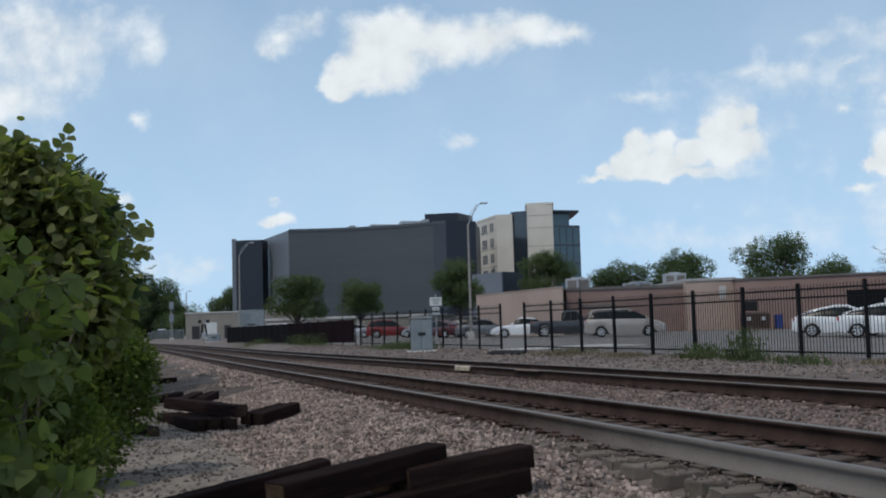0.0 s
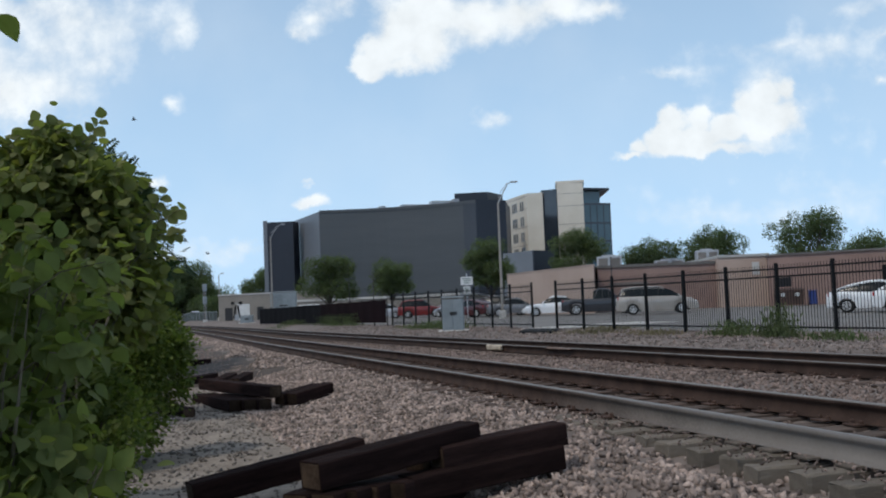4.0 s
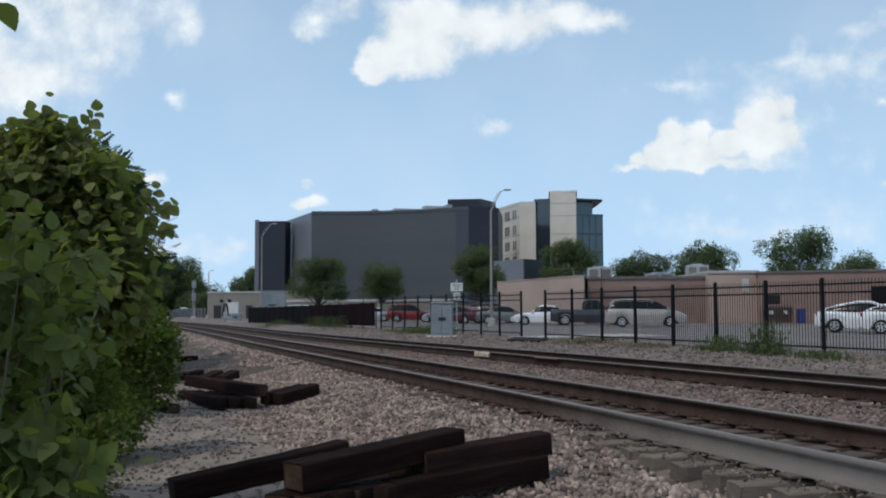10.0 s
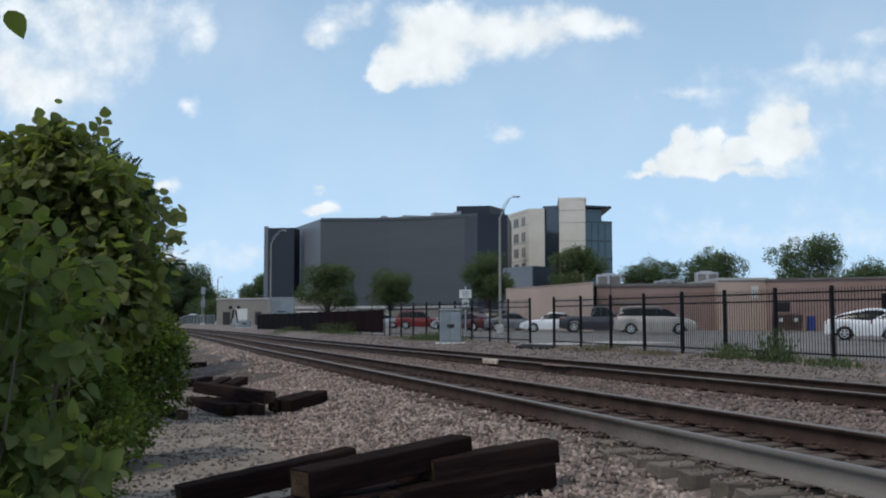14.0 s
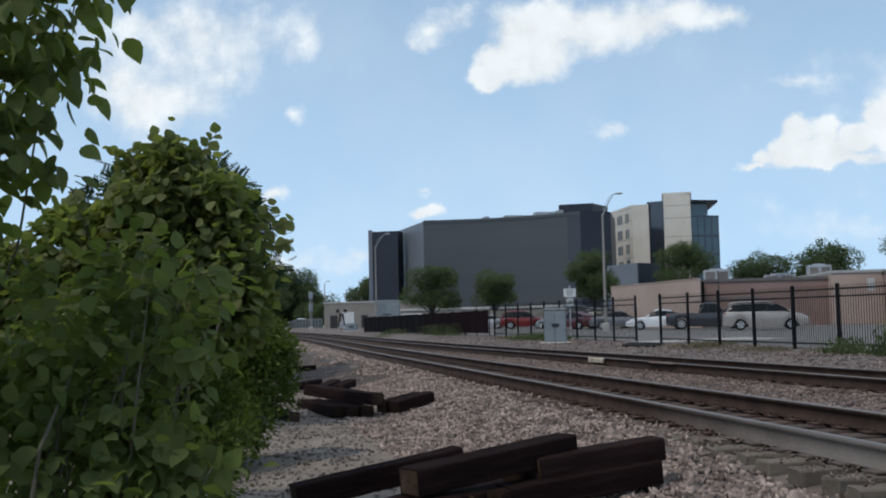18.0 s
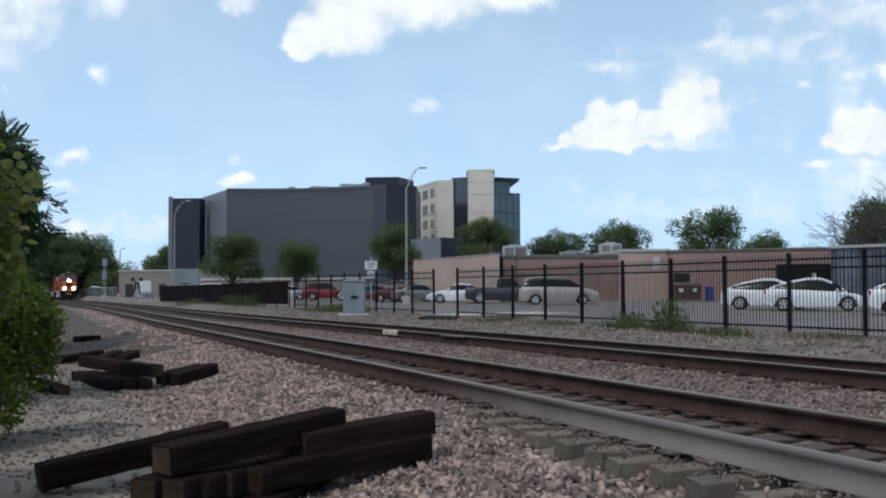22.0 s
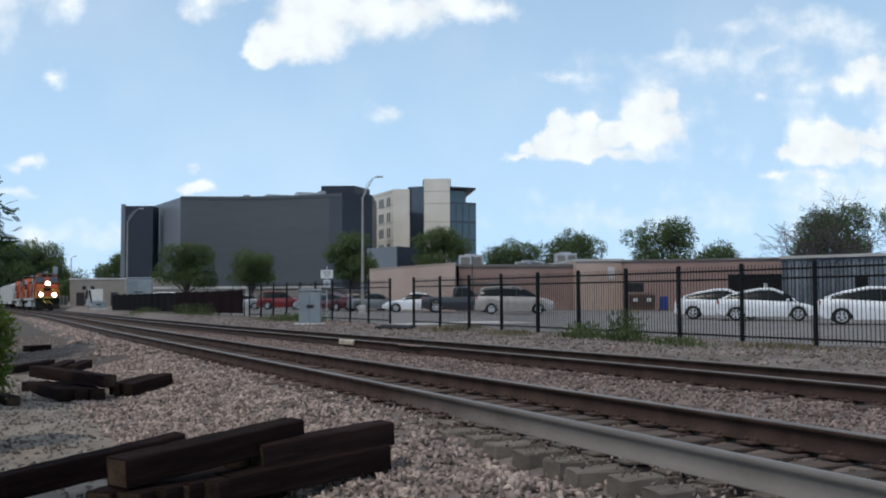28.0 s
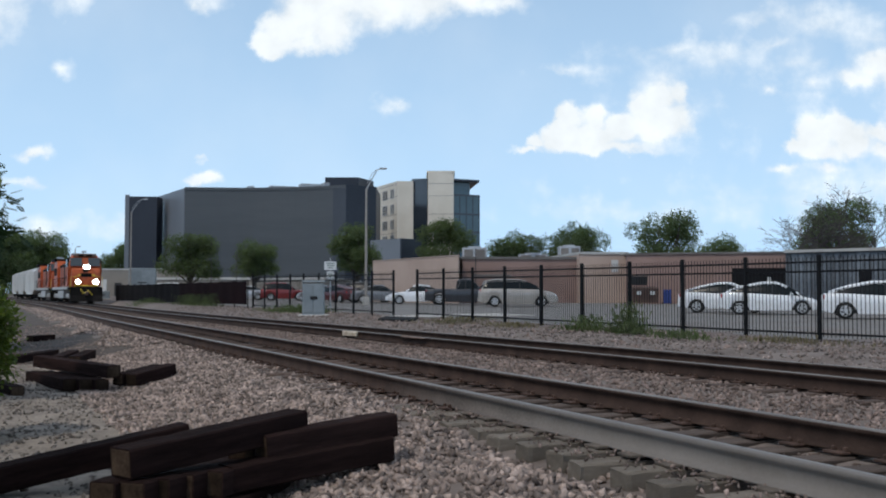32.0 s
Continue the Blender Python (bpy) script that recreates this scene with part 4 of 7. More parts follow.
cabinet_box("signal_cabinet", on_land(-45.1, 12.9, -18), 0.95, 0.8, 1.5, "pale blue-grey steel trackside cabinet with double doors", M["cabinet"])
cabinet_box("utility_cabinet", on_land(-129.8, 15.9, -10), 3.1, 2.4, 3.55, "pale grey steel equipment house with a flat roof", M["cabinet"])
cabinet_box("equipment_box", on_land(-120.2, 10.5, -10), 1.4, 1.0, 0.85, "small pale grey equipment box by the crossing", M["cabinet"])


def rail_block(x, side, s, material, label, name):
    y = float(track_2(x)) + side * 0.7545
    yaw = math.degrees(math.atan(float(track_2(x + 1) - track_2(x - 1)) / 2))
    bm = bmesh.new()
    box(bm, (0, 0, 0), s, bevel=0.03)
    for v in bm.verts:
        v.co += Vector((random.uniform(-0.02, 0.02), 0, random.uniform(-0.015, 0.015)))
    ob = part(name, bm, material)
    ob.matrix_basis = pose(x, y, float(rail_z(x)) - 0.09, 0, 0, yaw)
    return tagged(ob, label, "rail fitting")


ob = rail_block(-27.2, -1, (1.0, 0.10, 0.14), M["cream_block"], "chipped cream-painted joint block against the rail", "joint_block")
ob.location.y -= 0.10
ob = rail_block(-23.2, -1, (1.3, 0.09, 0.05), M["tie_dust_brown"], "rusty brown joint bar on the rail", "joint_bar")
ob.location.z += 0.07
ob.location.y -= 0.06


def sign_post(name, m, h, plates, label):
    """A thin post with plates (height, width, tall, round)."""
    t = thing(name, label, "sign", m)
    bm = bmesh.new()
    tube(bm, [(0, 0, -0.2), (0, 0, h)], 0.035, sides=8)
    part("post", bm, M["metal_grey"], t)
    for z, w, tall, rnd in plates:
        bm = bmesh.new()
        if rnd:
            disc(bm, (0.05, 0, z), w / 2, 0.02, "x")
        else:
            box(bm, (0.05, 0, z), (0.02, w, tall), bevel=0.004)
        p = part("plate", bm, M["metal_grey"] if rnd else M["sign"], t, "grey round plate" if rnd else "white plate")
        if not rnd:
            for k, f in enumerate((0.26, 0.02, -0.24)):
                bm = bmesh.new()
                box(bm, (0.064, 0, z + tall * f), (0.006, w * (0.7 - 0.12 * k), tall * 0.12))
                part("print", bm, M["bar"], p)
    return t


sign_post("parking_sign", on_land(-60.1, 18.2, -22), 3.0, [(2.55, 0.72, 0.5, False), (2.0, 0.42, 0.42, False)], "white notice plates on a thin post in the parking lot")


def block_signal(m, h, label):
    """Railway signal seen from behind: a mast, two rounded heads with hoods, a ladder and a footing."""
    t = thing("railway_signal", label, "railway signal", m)
    bm = bmesh.new()
    tube(bm, [(0, 0, -0.2), (0, 0, h)], 0.085, 0.075, 10)
    part("mast", bm, M["lamp_pole"], t)
    for z in (h - 0.55, h - 2.5):
        bm = bmesh.new()
        box(bm, (0.12, 0, z), (0.2, 0.68, 1.15), bevel=0.09)
        head = part("signal_head", bm, M["cabinet"], t, "pale grey rounded signal head")
        for k in (-1, 1):
            bm = bmesh.new()
            disc(bm, (-0.02, 0, z + k * 0.26), 0.13, 0.2, "x", 12)
            part("lamp_hood", bm, M["black"], head, "short black lamp hood")
    bm = bmesh.new()
    for y in (-0.2, 0.2):
        tube(bm, [(0.28, y, 0.1), (0.22, y, h - 1.2)], 0.018, sides=6)
    for k in range(int((h - 1.6) / 0.32)):
        tube(bm, [(0.27, -0.2, 0.4 + 0.32 * k), (0.27, 0.2, 0.4 + 0.32 * k)], 0.012, sides=6)
    part("ladder", bm, M["metal_grey"], t)
    bm = bmesh.new()
    box(bm, (0.05, 0, 0.1), (0.7, 0.7, 0.5), bevel=0.05)
    part("footing", bm, M["concrete"], t, "concrete footing")
    return t


block_signal(on_land(-165.4, 8.2, -3), 5.8, "thin grey railway signal mast with two pale heads")


def crossing_signal(m, label):
    """Level-crossing mast: a pair of hooded lamps, gate mechanism and counterweight."""
    t = thing("crossing_signal", label, "railway signal", m)
    bm = bmesh.new()
    tube(bm, [(0, 0, -0.2), (0, 0, 2.9)], 0.07, sides=8)
    part("mast", bm, M["lamp_pole"], t)
    for k in (-1, 1):
        bm = bmesh.new()
        disc(bm, (0.1, k * 0.45, 2.4), 0.21, 0.04, "x")
        hood = part("lamp_backplate", bm, M["black"], t, "black round backplate")
        bm = bmesh.new()
        disc(bm, (0.16, k * 0.45, 2.4), 0.1, 0.1, "x", 12)
        part("lamp_lens", bm, M["trim"], hood, "unlit dark lens")
        bm = bmesh.new()
        box(bm, (0, k * 0.42, 1.35), (0.12, 0.2, 1.5), Matrix.Rotation(k * radians(8), 4, "X"), bevel=0.03)
        part("counterweight", bm, M["black"], t, "dark counterweight arm")
    bm = bmesh.new()
    box(bm, (0, 0, 2.4), (0.06, 0.9, 0.06))
    part("cross_arm", bm, M["metal_grey"], t)
    bm = bmesh.new()
    box(bm, (0, 0, 0.75), (0.5, 0.5, 0.7), bevel=0.04)
    part("gate_mechanism", bm, M["metal_grey"], t, "grey gate motor box")
    return t


crossing_signal(on_land(-123.9, 9.7, -8), "level-crossing signal mast with a pair of unlit lamps")


def lamp_post(m, h, reach, label, arm=1, bend=1.4):
    t = thing("street_lamp", label, "street lamp", m)
    bm = bmesh.new()
    tube(bm, [(0, 0, -0.2), (0, 0, h * 0.5), (0, 0, h - bend)], 0.11, 0.07, 10)
    part("pole", bm, M["lamp_pole"], t)
    bm = bmesh.new()
    tube(bm, [(0, 0, h - bend - 0.1), (0, arm * reach * 0.45, h - bend * 0.5), (0, arm * reach * 0.9, h - 0.05), (0, arm * reach + 0.2, h + 0.04)], 0.045, 0.03, 8)
    tube(bm, [(0, arm * 0.05, h - bend * 0.75), (0, arm * reach * 0.35, h - bend * 0.37), (0, arm * reach * 0.8, h - 0.03)], 0.025, 0.022, 6)
    part("arm", bm, M["metal_grey"], t)
    bm = bmesh.new()
    box(bm, (0, arm * (reach + 0.35), h + 0.05), (0.22, 0.55, 0.11), bevel=0.04)
    head = part("lamp_head", bm, M["metal_grey"], t)
    bm = bmesh.new()
    box(bm, (0, arm * (reach + 0.36), h - 0.012), (0.15, 0.34, 0.025), bevel=0.008)
    part("lens", bm, M["clear_lamp"], head)
    bm = bmesh.new()
    box(bm, (0, 0, 0.25), (0.5, 0.5, 0.7), bevel=0.05)
    part("footing", bm, M["concrete"], t, "concrete footing")
    return t


lamp_post(on_land(-71.2, 24.2, -20), 9.75, 0.85, "tall galvanised street lamp with one arm in the parking lot")
lamp_post(on_land(-124.6, 13.9, -20), 11.4, 1.2, "tall galvanised street lamp with one arm by the grey building")
lamp_post(on_land(-169.4, 10.65, -20), 7.5, 0.2, "slim grey lamp post beyond the crossing", bend=0.3)


def utility_pole(m, h, r, label):
    t = thing("pole", label, "pole", m)
    bm = bmesh.new()
    tube(bm, [(0, 0, -0.2), (0, 0, h)], r, r * 0.8, 8)
    part("shaft", bm, M["bare"], t)
    bm = bmesh.new()
    disc(bm, (0, 0, h + 0.02), r * 1.1, 0.06, "z", 8)
    part("cap", bm, M["trim"], t)
    return t


utility_pole(on_land(-73.1, 33.7), 4.2, 0.06, "thin brownish pole against the building")
utility_pole(on_land(-110, 20.4), 6.0, 0.05, "thin dark pole among the trees")
utility_pole(on_land(-106, 22.2), 4.6, 0.05, "thin dark pole among the trees")
utility_pole(on_land(-58, 66), 6.2, 0.07, "thin pale pole behind the siding")


# ---------------------------------------------------------------- buildings
def wall_prism(bm, plan, z0, z1):
    """Upright walls and flat top over a plan outline."""
    lo = [bm.verts.new((x, y, z0)) for x, y in plan]
    hi = [bm.verts.new((x, y, z1)) for x, y in plan]
    n = len(plan)
    bm.faces.new(hi)
    bm.faces.new(lo[::-1])
    for i in range(n):
        bm.faces.new((lo[i], lo[(i + 1) % n], hi[(i + 1) % n], hi[i]))
    bmesh.ops.recalc_face_normals(bm, faces=bm.faces)


def along(p, q, f, out=0.0):
    """A point on the line p to q, pushed out to the right of it."""
    d = Vector((q[0] - p[0], q[1] - p[1]))
    n = Vector((d.y, -d.x)).normalized()
    v = Vector(p) + d * f + n * out
    return (v.x, v.y)


def band(bm, p, q, f0, f1, z0, z1, out, depth):
    """A block set on the wall p to q, between two fractions of it."""
    wall_prism(bm, [along(p, q, f0, out), along(p, q, f1, out), along(p, q, f1, out - depth), along(p, q, f0, out - depth)], z0, z1)


def office_block():
    t = thing("grey_office_building", "large windowless grey-clad building with a gently curved facade", "building")
    corner, far, right = (-183.0, 29.2), (-202.4, 27.1), (-168.4, 53.6)
    mids = []
    for k in range(1, 12):
        f = k / 12
        bow = 2.6 * math.sin(math.pi * f)
        mids.append(along(corner, right, f, bow * -1.0))
    bm = bmesh.new()
    wall_prism(bm, [corner, *mids, right, (-190, 62), (-215, 50), far], 0.0, 19.3)
    part("wall", bm, M["grey_panel"], t, "dark grey ribbed cladding")
    pts = [corner, *mids, right]
    for p, q in zip(pts, pts[1:]):
        bm = bmesh.new()
        band(bm, p, q, 0, 1, 19.0, 19.5, 0.1, 0.5)
        part("parapet", bm, M["grey_panel"], t)
    # sunlit side: the light on it is put in as a paler grey
    bm = bmesh.new()
    band(bm, far, corner, 0.0, 1.0, 0, 19.3, 0.1, 0.4)
    part("side_wall", bm, M["grey_light"], t, "grey side wall, painted paler as its sunlit face")
    bm = bmesh.new()
    wall_prism(bm, [(-195.2, 21.0), (-193.2, 25.9), (-196.5, 27.4), (-198.5, 22.4)], 0, 18.6)
    part("stair_tower", bm, M["navy"], t, "dark navy stair tower")
    bm = bmesh.new()
    wall_prism(bm, [(-195.25, 20.6), (-195.0, 21.3), (-196, 21.5), (-196.2, 20.8)], 0, 18.9)
    part("corner_strip", bm, M["grey_light"], t, "pale corner strip")
    bm = bmesh.new()
    wall_prism(bm, [(-168.4, 53.5), (-170.2, 59.6), (-186, 66), (-188, 60)], 0, 19.6)
    part("navy_wing", bm, M["navy"], t, "dark navy wing")
    bm = bmesh.new()
    band(bm, mids[-1], right, 0.0, 1.0, 0, 19.55, 0.08, 0.3)
    part("end_strip", bm, M["slate"], t, "blue-grey end strip")
    bm = bmesh.new()
    wall_prism(bm, [(-187.2, 55.5), (-184.6, 61.2), (-190, 66), (-196, 60)], 19, 22.8)
    part("plant_room", bm, M["navy"], t, "dark roof plant room")
    for a, b, w, h in ((-178, 45, 5, 0.6), (-176, 49.5, 4, 1.0), (-174, 51.5, 1.0, 1.1), (-182, 40, 1.0, 0.8)):
        bm = bmesh.new()
        box(bm, (a - 3, b + 1, 19.5 + h / 2), (2, w, h), bevel=0.05)
        part("roof_unit", bm, M["metal_grey"], t, "grey roof unit")
    return t


office_block()


def window_row(t, p, q, z0, rows, floor, fr, wide, tall, glass, prefix=True):
    """Recessed windows on the wall p to q: frame, sill and pane, one by one."""
    for r in range(rows):
        for f in fr:
            z = z0 + r * floor
            L = math.hypot(q[0] - p[0], q[1] - p[1])
            h = wide / 2 / L
            bm = bmesh.new()
            for a, b, c, d in ((f - h, f + h, z, z + 0.07), (f - h, f + h, z + tall - 0.05, z + tall), (f - h, f - h + 0.05 / L, z + 0.07, z + tall - 0.05), (f + h - 0.05 / L, f + h, z + 0.07, z + tall - 0.05)):
                band(bm, p, q, a, b, c, d, 0.10, 0.2)
            w = part("window", bm, M["metal_grey"], t)
            bm = bmesh.new()
            band(bm, p, q, f - h + 0.05 / L, f + h - 0.05 / L, z + 0.06, z + tall - 0.05, 0.06, 0.1)
            part("pane", bm, glass, w)


def tower():
    t = thing("office_tower", "beige panelled office tower with strips of teal glazing", "building")
    far, cor, rb = (-204.0, 71.4), (-191.1, 71.3), (-189.9, 74.2)
    bm = bmesh.new()
    wall_prism(bm, [far, cor, rb, (-206, 80)], 0, 23.2)
    part("wall", bm, M["beige"], t, "beige precast wall")
    window_row(t, far, cor, 1.67, 7, 3.05, (0.04, 0.11, 0.19, 0.37, 0.45, 0.53, 0.74, 0.83), 0.62, 1.85, M["tower_glass"])
    bm = bmesh.new()
    wall_prism(bm, [(-190.6, 74.2), (-188.5, 76.6), (-200, 84), (-206, 79)], 0, 23.7)
    part("glazed_strip", bm, M["dark_glass"], t, "dark glazed strip")
    bm = bmesh.new()
    wall_prism(bm, [(-187.8, 76.4), (-185.8, 81.0), (-200, 87), (-202, 82)], 0, 24.7)
    part("pylon", bm, M["beige"], t, "tall beige pier")
    bm = bmesh.new()
    wall_prism(bm, [(-188.0, 76.25), (-185.6, 81.15), (-200, 87.3), (-202, 81.8)], 24.7, 25.1)
    part("coping", bm, M["beige"], t)
    for z in (6.0, 9.55, 13.1, 16.65, 20.2, 22.6):
        bm = bmesh.new()
        band(bm, (-187.8, 76.4), (-185.8, 81.0), 0, 1, z, z + 0.06, 0.03, 0.1)
        band(bm, far, cor, 0, 1, z, z + 0.06, 0.03, 0.1)
        part("joint", bm, M["roof"], t)
    g0, g1 = (-186.3, 81.0), (-186.7, 87.0)
    bm = bmesh.new()
    wall_prism(bm, [g0, g1, (-204, 92), (-206, 84)], 0, 20.6)
    part("glass_wall", bm, M["blue_glass"], t, "teal curtain wall")
    for z in (2.5, 6.0, 9.5, 13.1, 16.6, 20.3):
        bm = bmesh.new()
        band(bm, g0, g1, 0, 1, z, z + 0.35, 0.08, 0.2)
        part("transom", bm, M["dark_glass"], t)
    for f in (0.02, 0.26, 0.5, 0.74, 0.98):
        bm = bmesh.new()
        band(bm, g0, g1, f - 0.012, f + 0.012, 0.5, 20.6, 0.1, 0.2)
        part("mullion", bm, M["dark_glass"], t)
    bm = bmesh.new()
    wall_prism(bm, [(-187.5, 81.3), (-188.0, 85.4), (-200, 90), (-203, 85)], 20.6, 23.2)
    part("penthouse", bm, M["blue_glass"], t, "set-back glazed top storey")
    bm = bmesh.new()
    wall_prism(bm, [(-185.9, 81.1), (-186.4, 86.8), (-200, 91), (-203, 85)], 23.2, 23.6)
    part("canopy", bm, M["navy"], t, "dark roof canopy")
    bm = bmesh.new()
    wall_prism(bm, [(-144, 49.6), (-137.1, 51.6), (-139.6, 55.9), (-148, 54)], 0, 8.9)
    part("low_wing", bm, M["grey_light"], t, "blue-grey low wing")
    bm = bmesh.new()
    band(bm, (-137.1, 51.6), (-139.6, 55.9), 0, 1, 0, 8.9, -0.0, -0.25)
    part("wing_front", bm, M["navy"], t, "dark wing front")
    return t


tower()


def low_building(name, plan, h, material, label, edge=0.22, edge_mat="roof"):
    """A one-storey building: walls, a roof edge and a flat roof."""
    t = thing(name, label, "building")
    z0 = min(float(land(x, y)) for x, y in plan) - 0.3
    bm = bmesh.new()
    wall_prism(bm, plan, z0, h)
    part("wall", bm, material, t)
    cx, cy = sum(p[0] for p in plan) / len(plan), sum(p[1] for p in plan) / len(plan)
    bm = bmesh.new()
    wall_prism(bm, [(cx + (x - cx) * 1.012, cy + (y - cy) * 1.012) for x, y in plan], h, h + edge)
    part("roof", bm, M[edge_mat], t, "thin flat roof edge")
    return t


low_building("tan_building", [(-91.3, 31.7), (-75.0, 33.1), (-86.0, 38.2), (-99.0, 41.0)], 4.1, M["tan"], "one-storey tan rendered building with a blank wall", 0.06, "tan")
b2 = low_building("brown_building", [(-78.5, 35.0), (-75.2, 44.0), (-92, 52), (-96, 42)], 3.95, M["brown"], "one-storey brown block building with a flat roof")
bm = bmesh.new()
band(bm, (-78.5, 35.0), (-75.2, 44.0), 0.08, 0.42, 2.55, 2.7, 0.1, 0.12)
part("pipe_run", bm, M["roof"], b2, "long dark pipe along the wall")
b3 = low_building("cream_building", [(-74.4, 43.6), (-72.8, 47.2), (-88, 54), (-90, 48)], 4.35, M["tan"], "one-storey cream building with a white roof edge", 0.2, "white_roof")
bm = bmesh.new()
band(bm, (-74.4, 43.6), (-72.8, 47.2), 0.66, 0.80, 2.9, 3.9, 0.06, 0.1)
part("notice", bm, M["sign"], b3, "small white board")
b4 = low_building("brown_shop", [(-70.3, 45.5), (-62.0, 54.8), (-78, 70), (-88, 56)], 4.2, M["brown"], "long one-storey brown building with a dark roof edge", 0.14)
bm = bmesh.new()
band(bm, (-70.3, 45.5), (-62.0, 54.8), 0.64, 0.97, 0.0, 3.1, 0.12, 0.3)
gate = part("loading_gate", bm, M["black"], b4, "black steel gate")
bm = bmesh.new()
band(bm, (-70.3, 45.5), (-62.0, 54.8), 0.845, 0.865, 1.7, 2.4, 0.15, 0.02)
part("notice", bm, M["sign"], gate, "small white notice")


def siding():
    t = thing("corrugated_building", "blue-grey corrugated metal building with weathered panels", "building")
    p, q = (-60.2, 52.4), (-40.0, 62.0)
    bm = bmesh.new()
    wall_prism(bm, [p, q, (-50, 78), (-70, 64)], 0, 4.1)
    part("wall", bm, M["corr"], t)
    n = 44
    for k in range(n):
        bm = bmesh.new()
        band(bm, p, q, (k + 0.06) / n, (k + 0.8) / n, 0.25, 4.0, 0.09, 0.12)
        part("siding_panel", bm, M["corr"], t)
    bm = bmesh.new()
    band(bm, p, q, 0, 1, 4.1, 4.3, 0.3, 1.0)
    part("eave", bm, M["white_roof"], t, "pale eave")
    bm = bmesh.new()
    band(bm, p, q, 0.235, 0.275, 0.3, 2.7, 0.14, 0.1)
    part("door", bm, M["black"], t, "dark door")
    return t


siding()
b5 = low_building("white_building", [(-164.5, 10.2), (-155.7, 25.6), (-172, 32), (-181, 16)], 4.6, M["drab"], "low cream building beyond the crossing", 0.2, "white_roof")
for f0, f1, z1, material, name, label in ((0.06, 0.13, 2.7, "trim", "doorway", "dark doorway"), (0.17, 0.29, 3.2, "sign", "garage_door", "pale roller door"), (0.36, 0.42, 2.7, "trim", "doorway", "dark doorway"), (0.5, 0.58, 2.4, "cabinet", "side_door", "grey side door")):
    bm = bmesh.new()
    band(bm, (-164.5, 10.2), (-155.7, 25.6), f0, f1, 0.3, z1, 0.06, 0.12)
    part(name, bm, M[material], b5, label)
low_building("loading_building", [(-140, 19), (-128, 38), (-150, 50), (-160, 30)], 2.9, M["drab"], "low brown building with pale roof in front of the grey offices", 0.3, "white_roof")


def roof_unit(m, s, label):
    t = thing("rooftop_unit", label, "air conditioner", m)
    bm = bmesh.new()
    box(bm, (0, 0, s[2] / 2), s, bevel=0.04)
    part("casing", bm, M["metal_grey"], t)
    for k in (-0.25, 0.25):
        bm = bmesh.new()
        box(bm, (s[0] / 2 + 0.012, s[1] * k, s[2] * 0.5), (0.025, s[1] * 0.36, s[2] * 0.7), bevel=0.005)
        part("grille", bm, M["roof"], t, "dark grille")
    bm = bmesh.new()
    disc(bm, (0, 0, s[2] + 0.06), s[1] * 0.28, 0.14, "z")
    part("fan_cowl", bm, M["metal_grey"], t)
    return t


roof_unit(pose(-86.8, 39.9, 4.15, 0, 0, -23), (1.6, 2.2, 1.15), "grey air-conditioning unit on the flat roof")
roof_unit(pose(-83.4, 47.8, 4.15, 0, 0, -23), (1.6, 1.9, 1.3), "boxy grey air-conditioning unit on the flat roof")
roof_unit(pose(-85.5, 45.2, 4.15, 0, 0, -23), (1.2, 2.6, 0.6), "low white unit on the flat roof")


def dumpster():
    t = thing("dumpster", "rusty brown steel dumpster with a raised lid", "dumpster", on_land(-66.6, 44.6, -27))
    bm = bmesh.new()
    prism(bm, [(-0.8, 0.12), (0.7, 0.12), (0.9, 1.2), (-0.8, 1.35)], -0.95, 0.95)
    part("body", bm, M["rust_box"], t)
    bm = bmesh.new()
    box(bm, (-0.8, -0.3, 1.65), (0.06, 1.2, 0.7), pose(0, 0, 0, 0, 12, 0), bevel=0.02)
    part("lid", bm, M["trim"], t, "black plastic lid")
    for s in (-1, 1):
        bm = bmesh.new()
        box(bm, (0, s * 0.99, 0.85), (0.9, 0.09, 0.12), bevel=0.01)
        part("lifting_pocket", bm, M["rust_box"], t)
        bm = bmesh.new()
        box(bm, (0.86, s * 0.5, 0.85), (0.03, 0.3, 0.26), bevel=0.01)
        part("plate", bm, M["sign"], t, "white plate")
    b = thing("wheelie_bin", "blue plastic wheeled bin beside the dumpster", "bin", on_land(-66.0, 46.2, -27))
    bm = bmesh.new()
    box(bm, (0, 0, 0.55), (0.55, 0.55, 0.95), bevel=0.04)
    part("body", bm, M["blue_bin"], b)
    bm = bmesh.new()
    box(bm, (0, 0, 1.07), (0.62, 0.62, 0.08), bevel=0.03)
    part("lid", bm, M["blue_bin"], b)
    for s in (-1, 1):
        bm = bmesh.new()
        disc(bm, (-0.22, s * 0.3, 0.1), 0.1, 0.05)
        part("wheel", bm, M["tyre"], b)


dumpster()


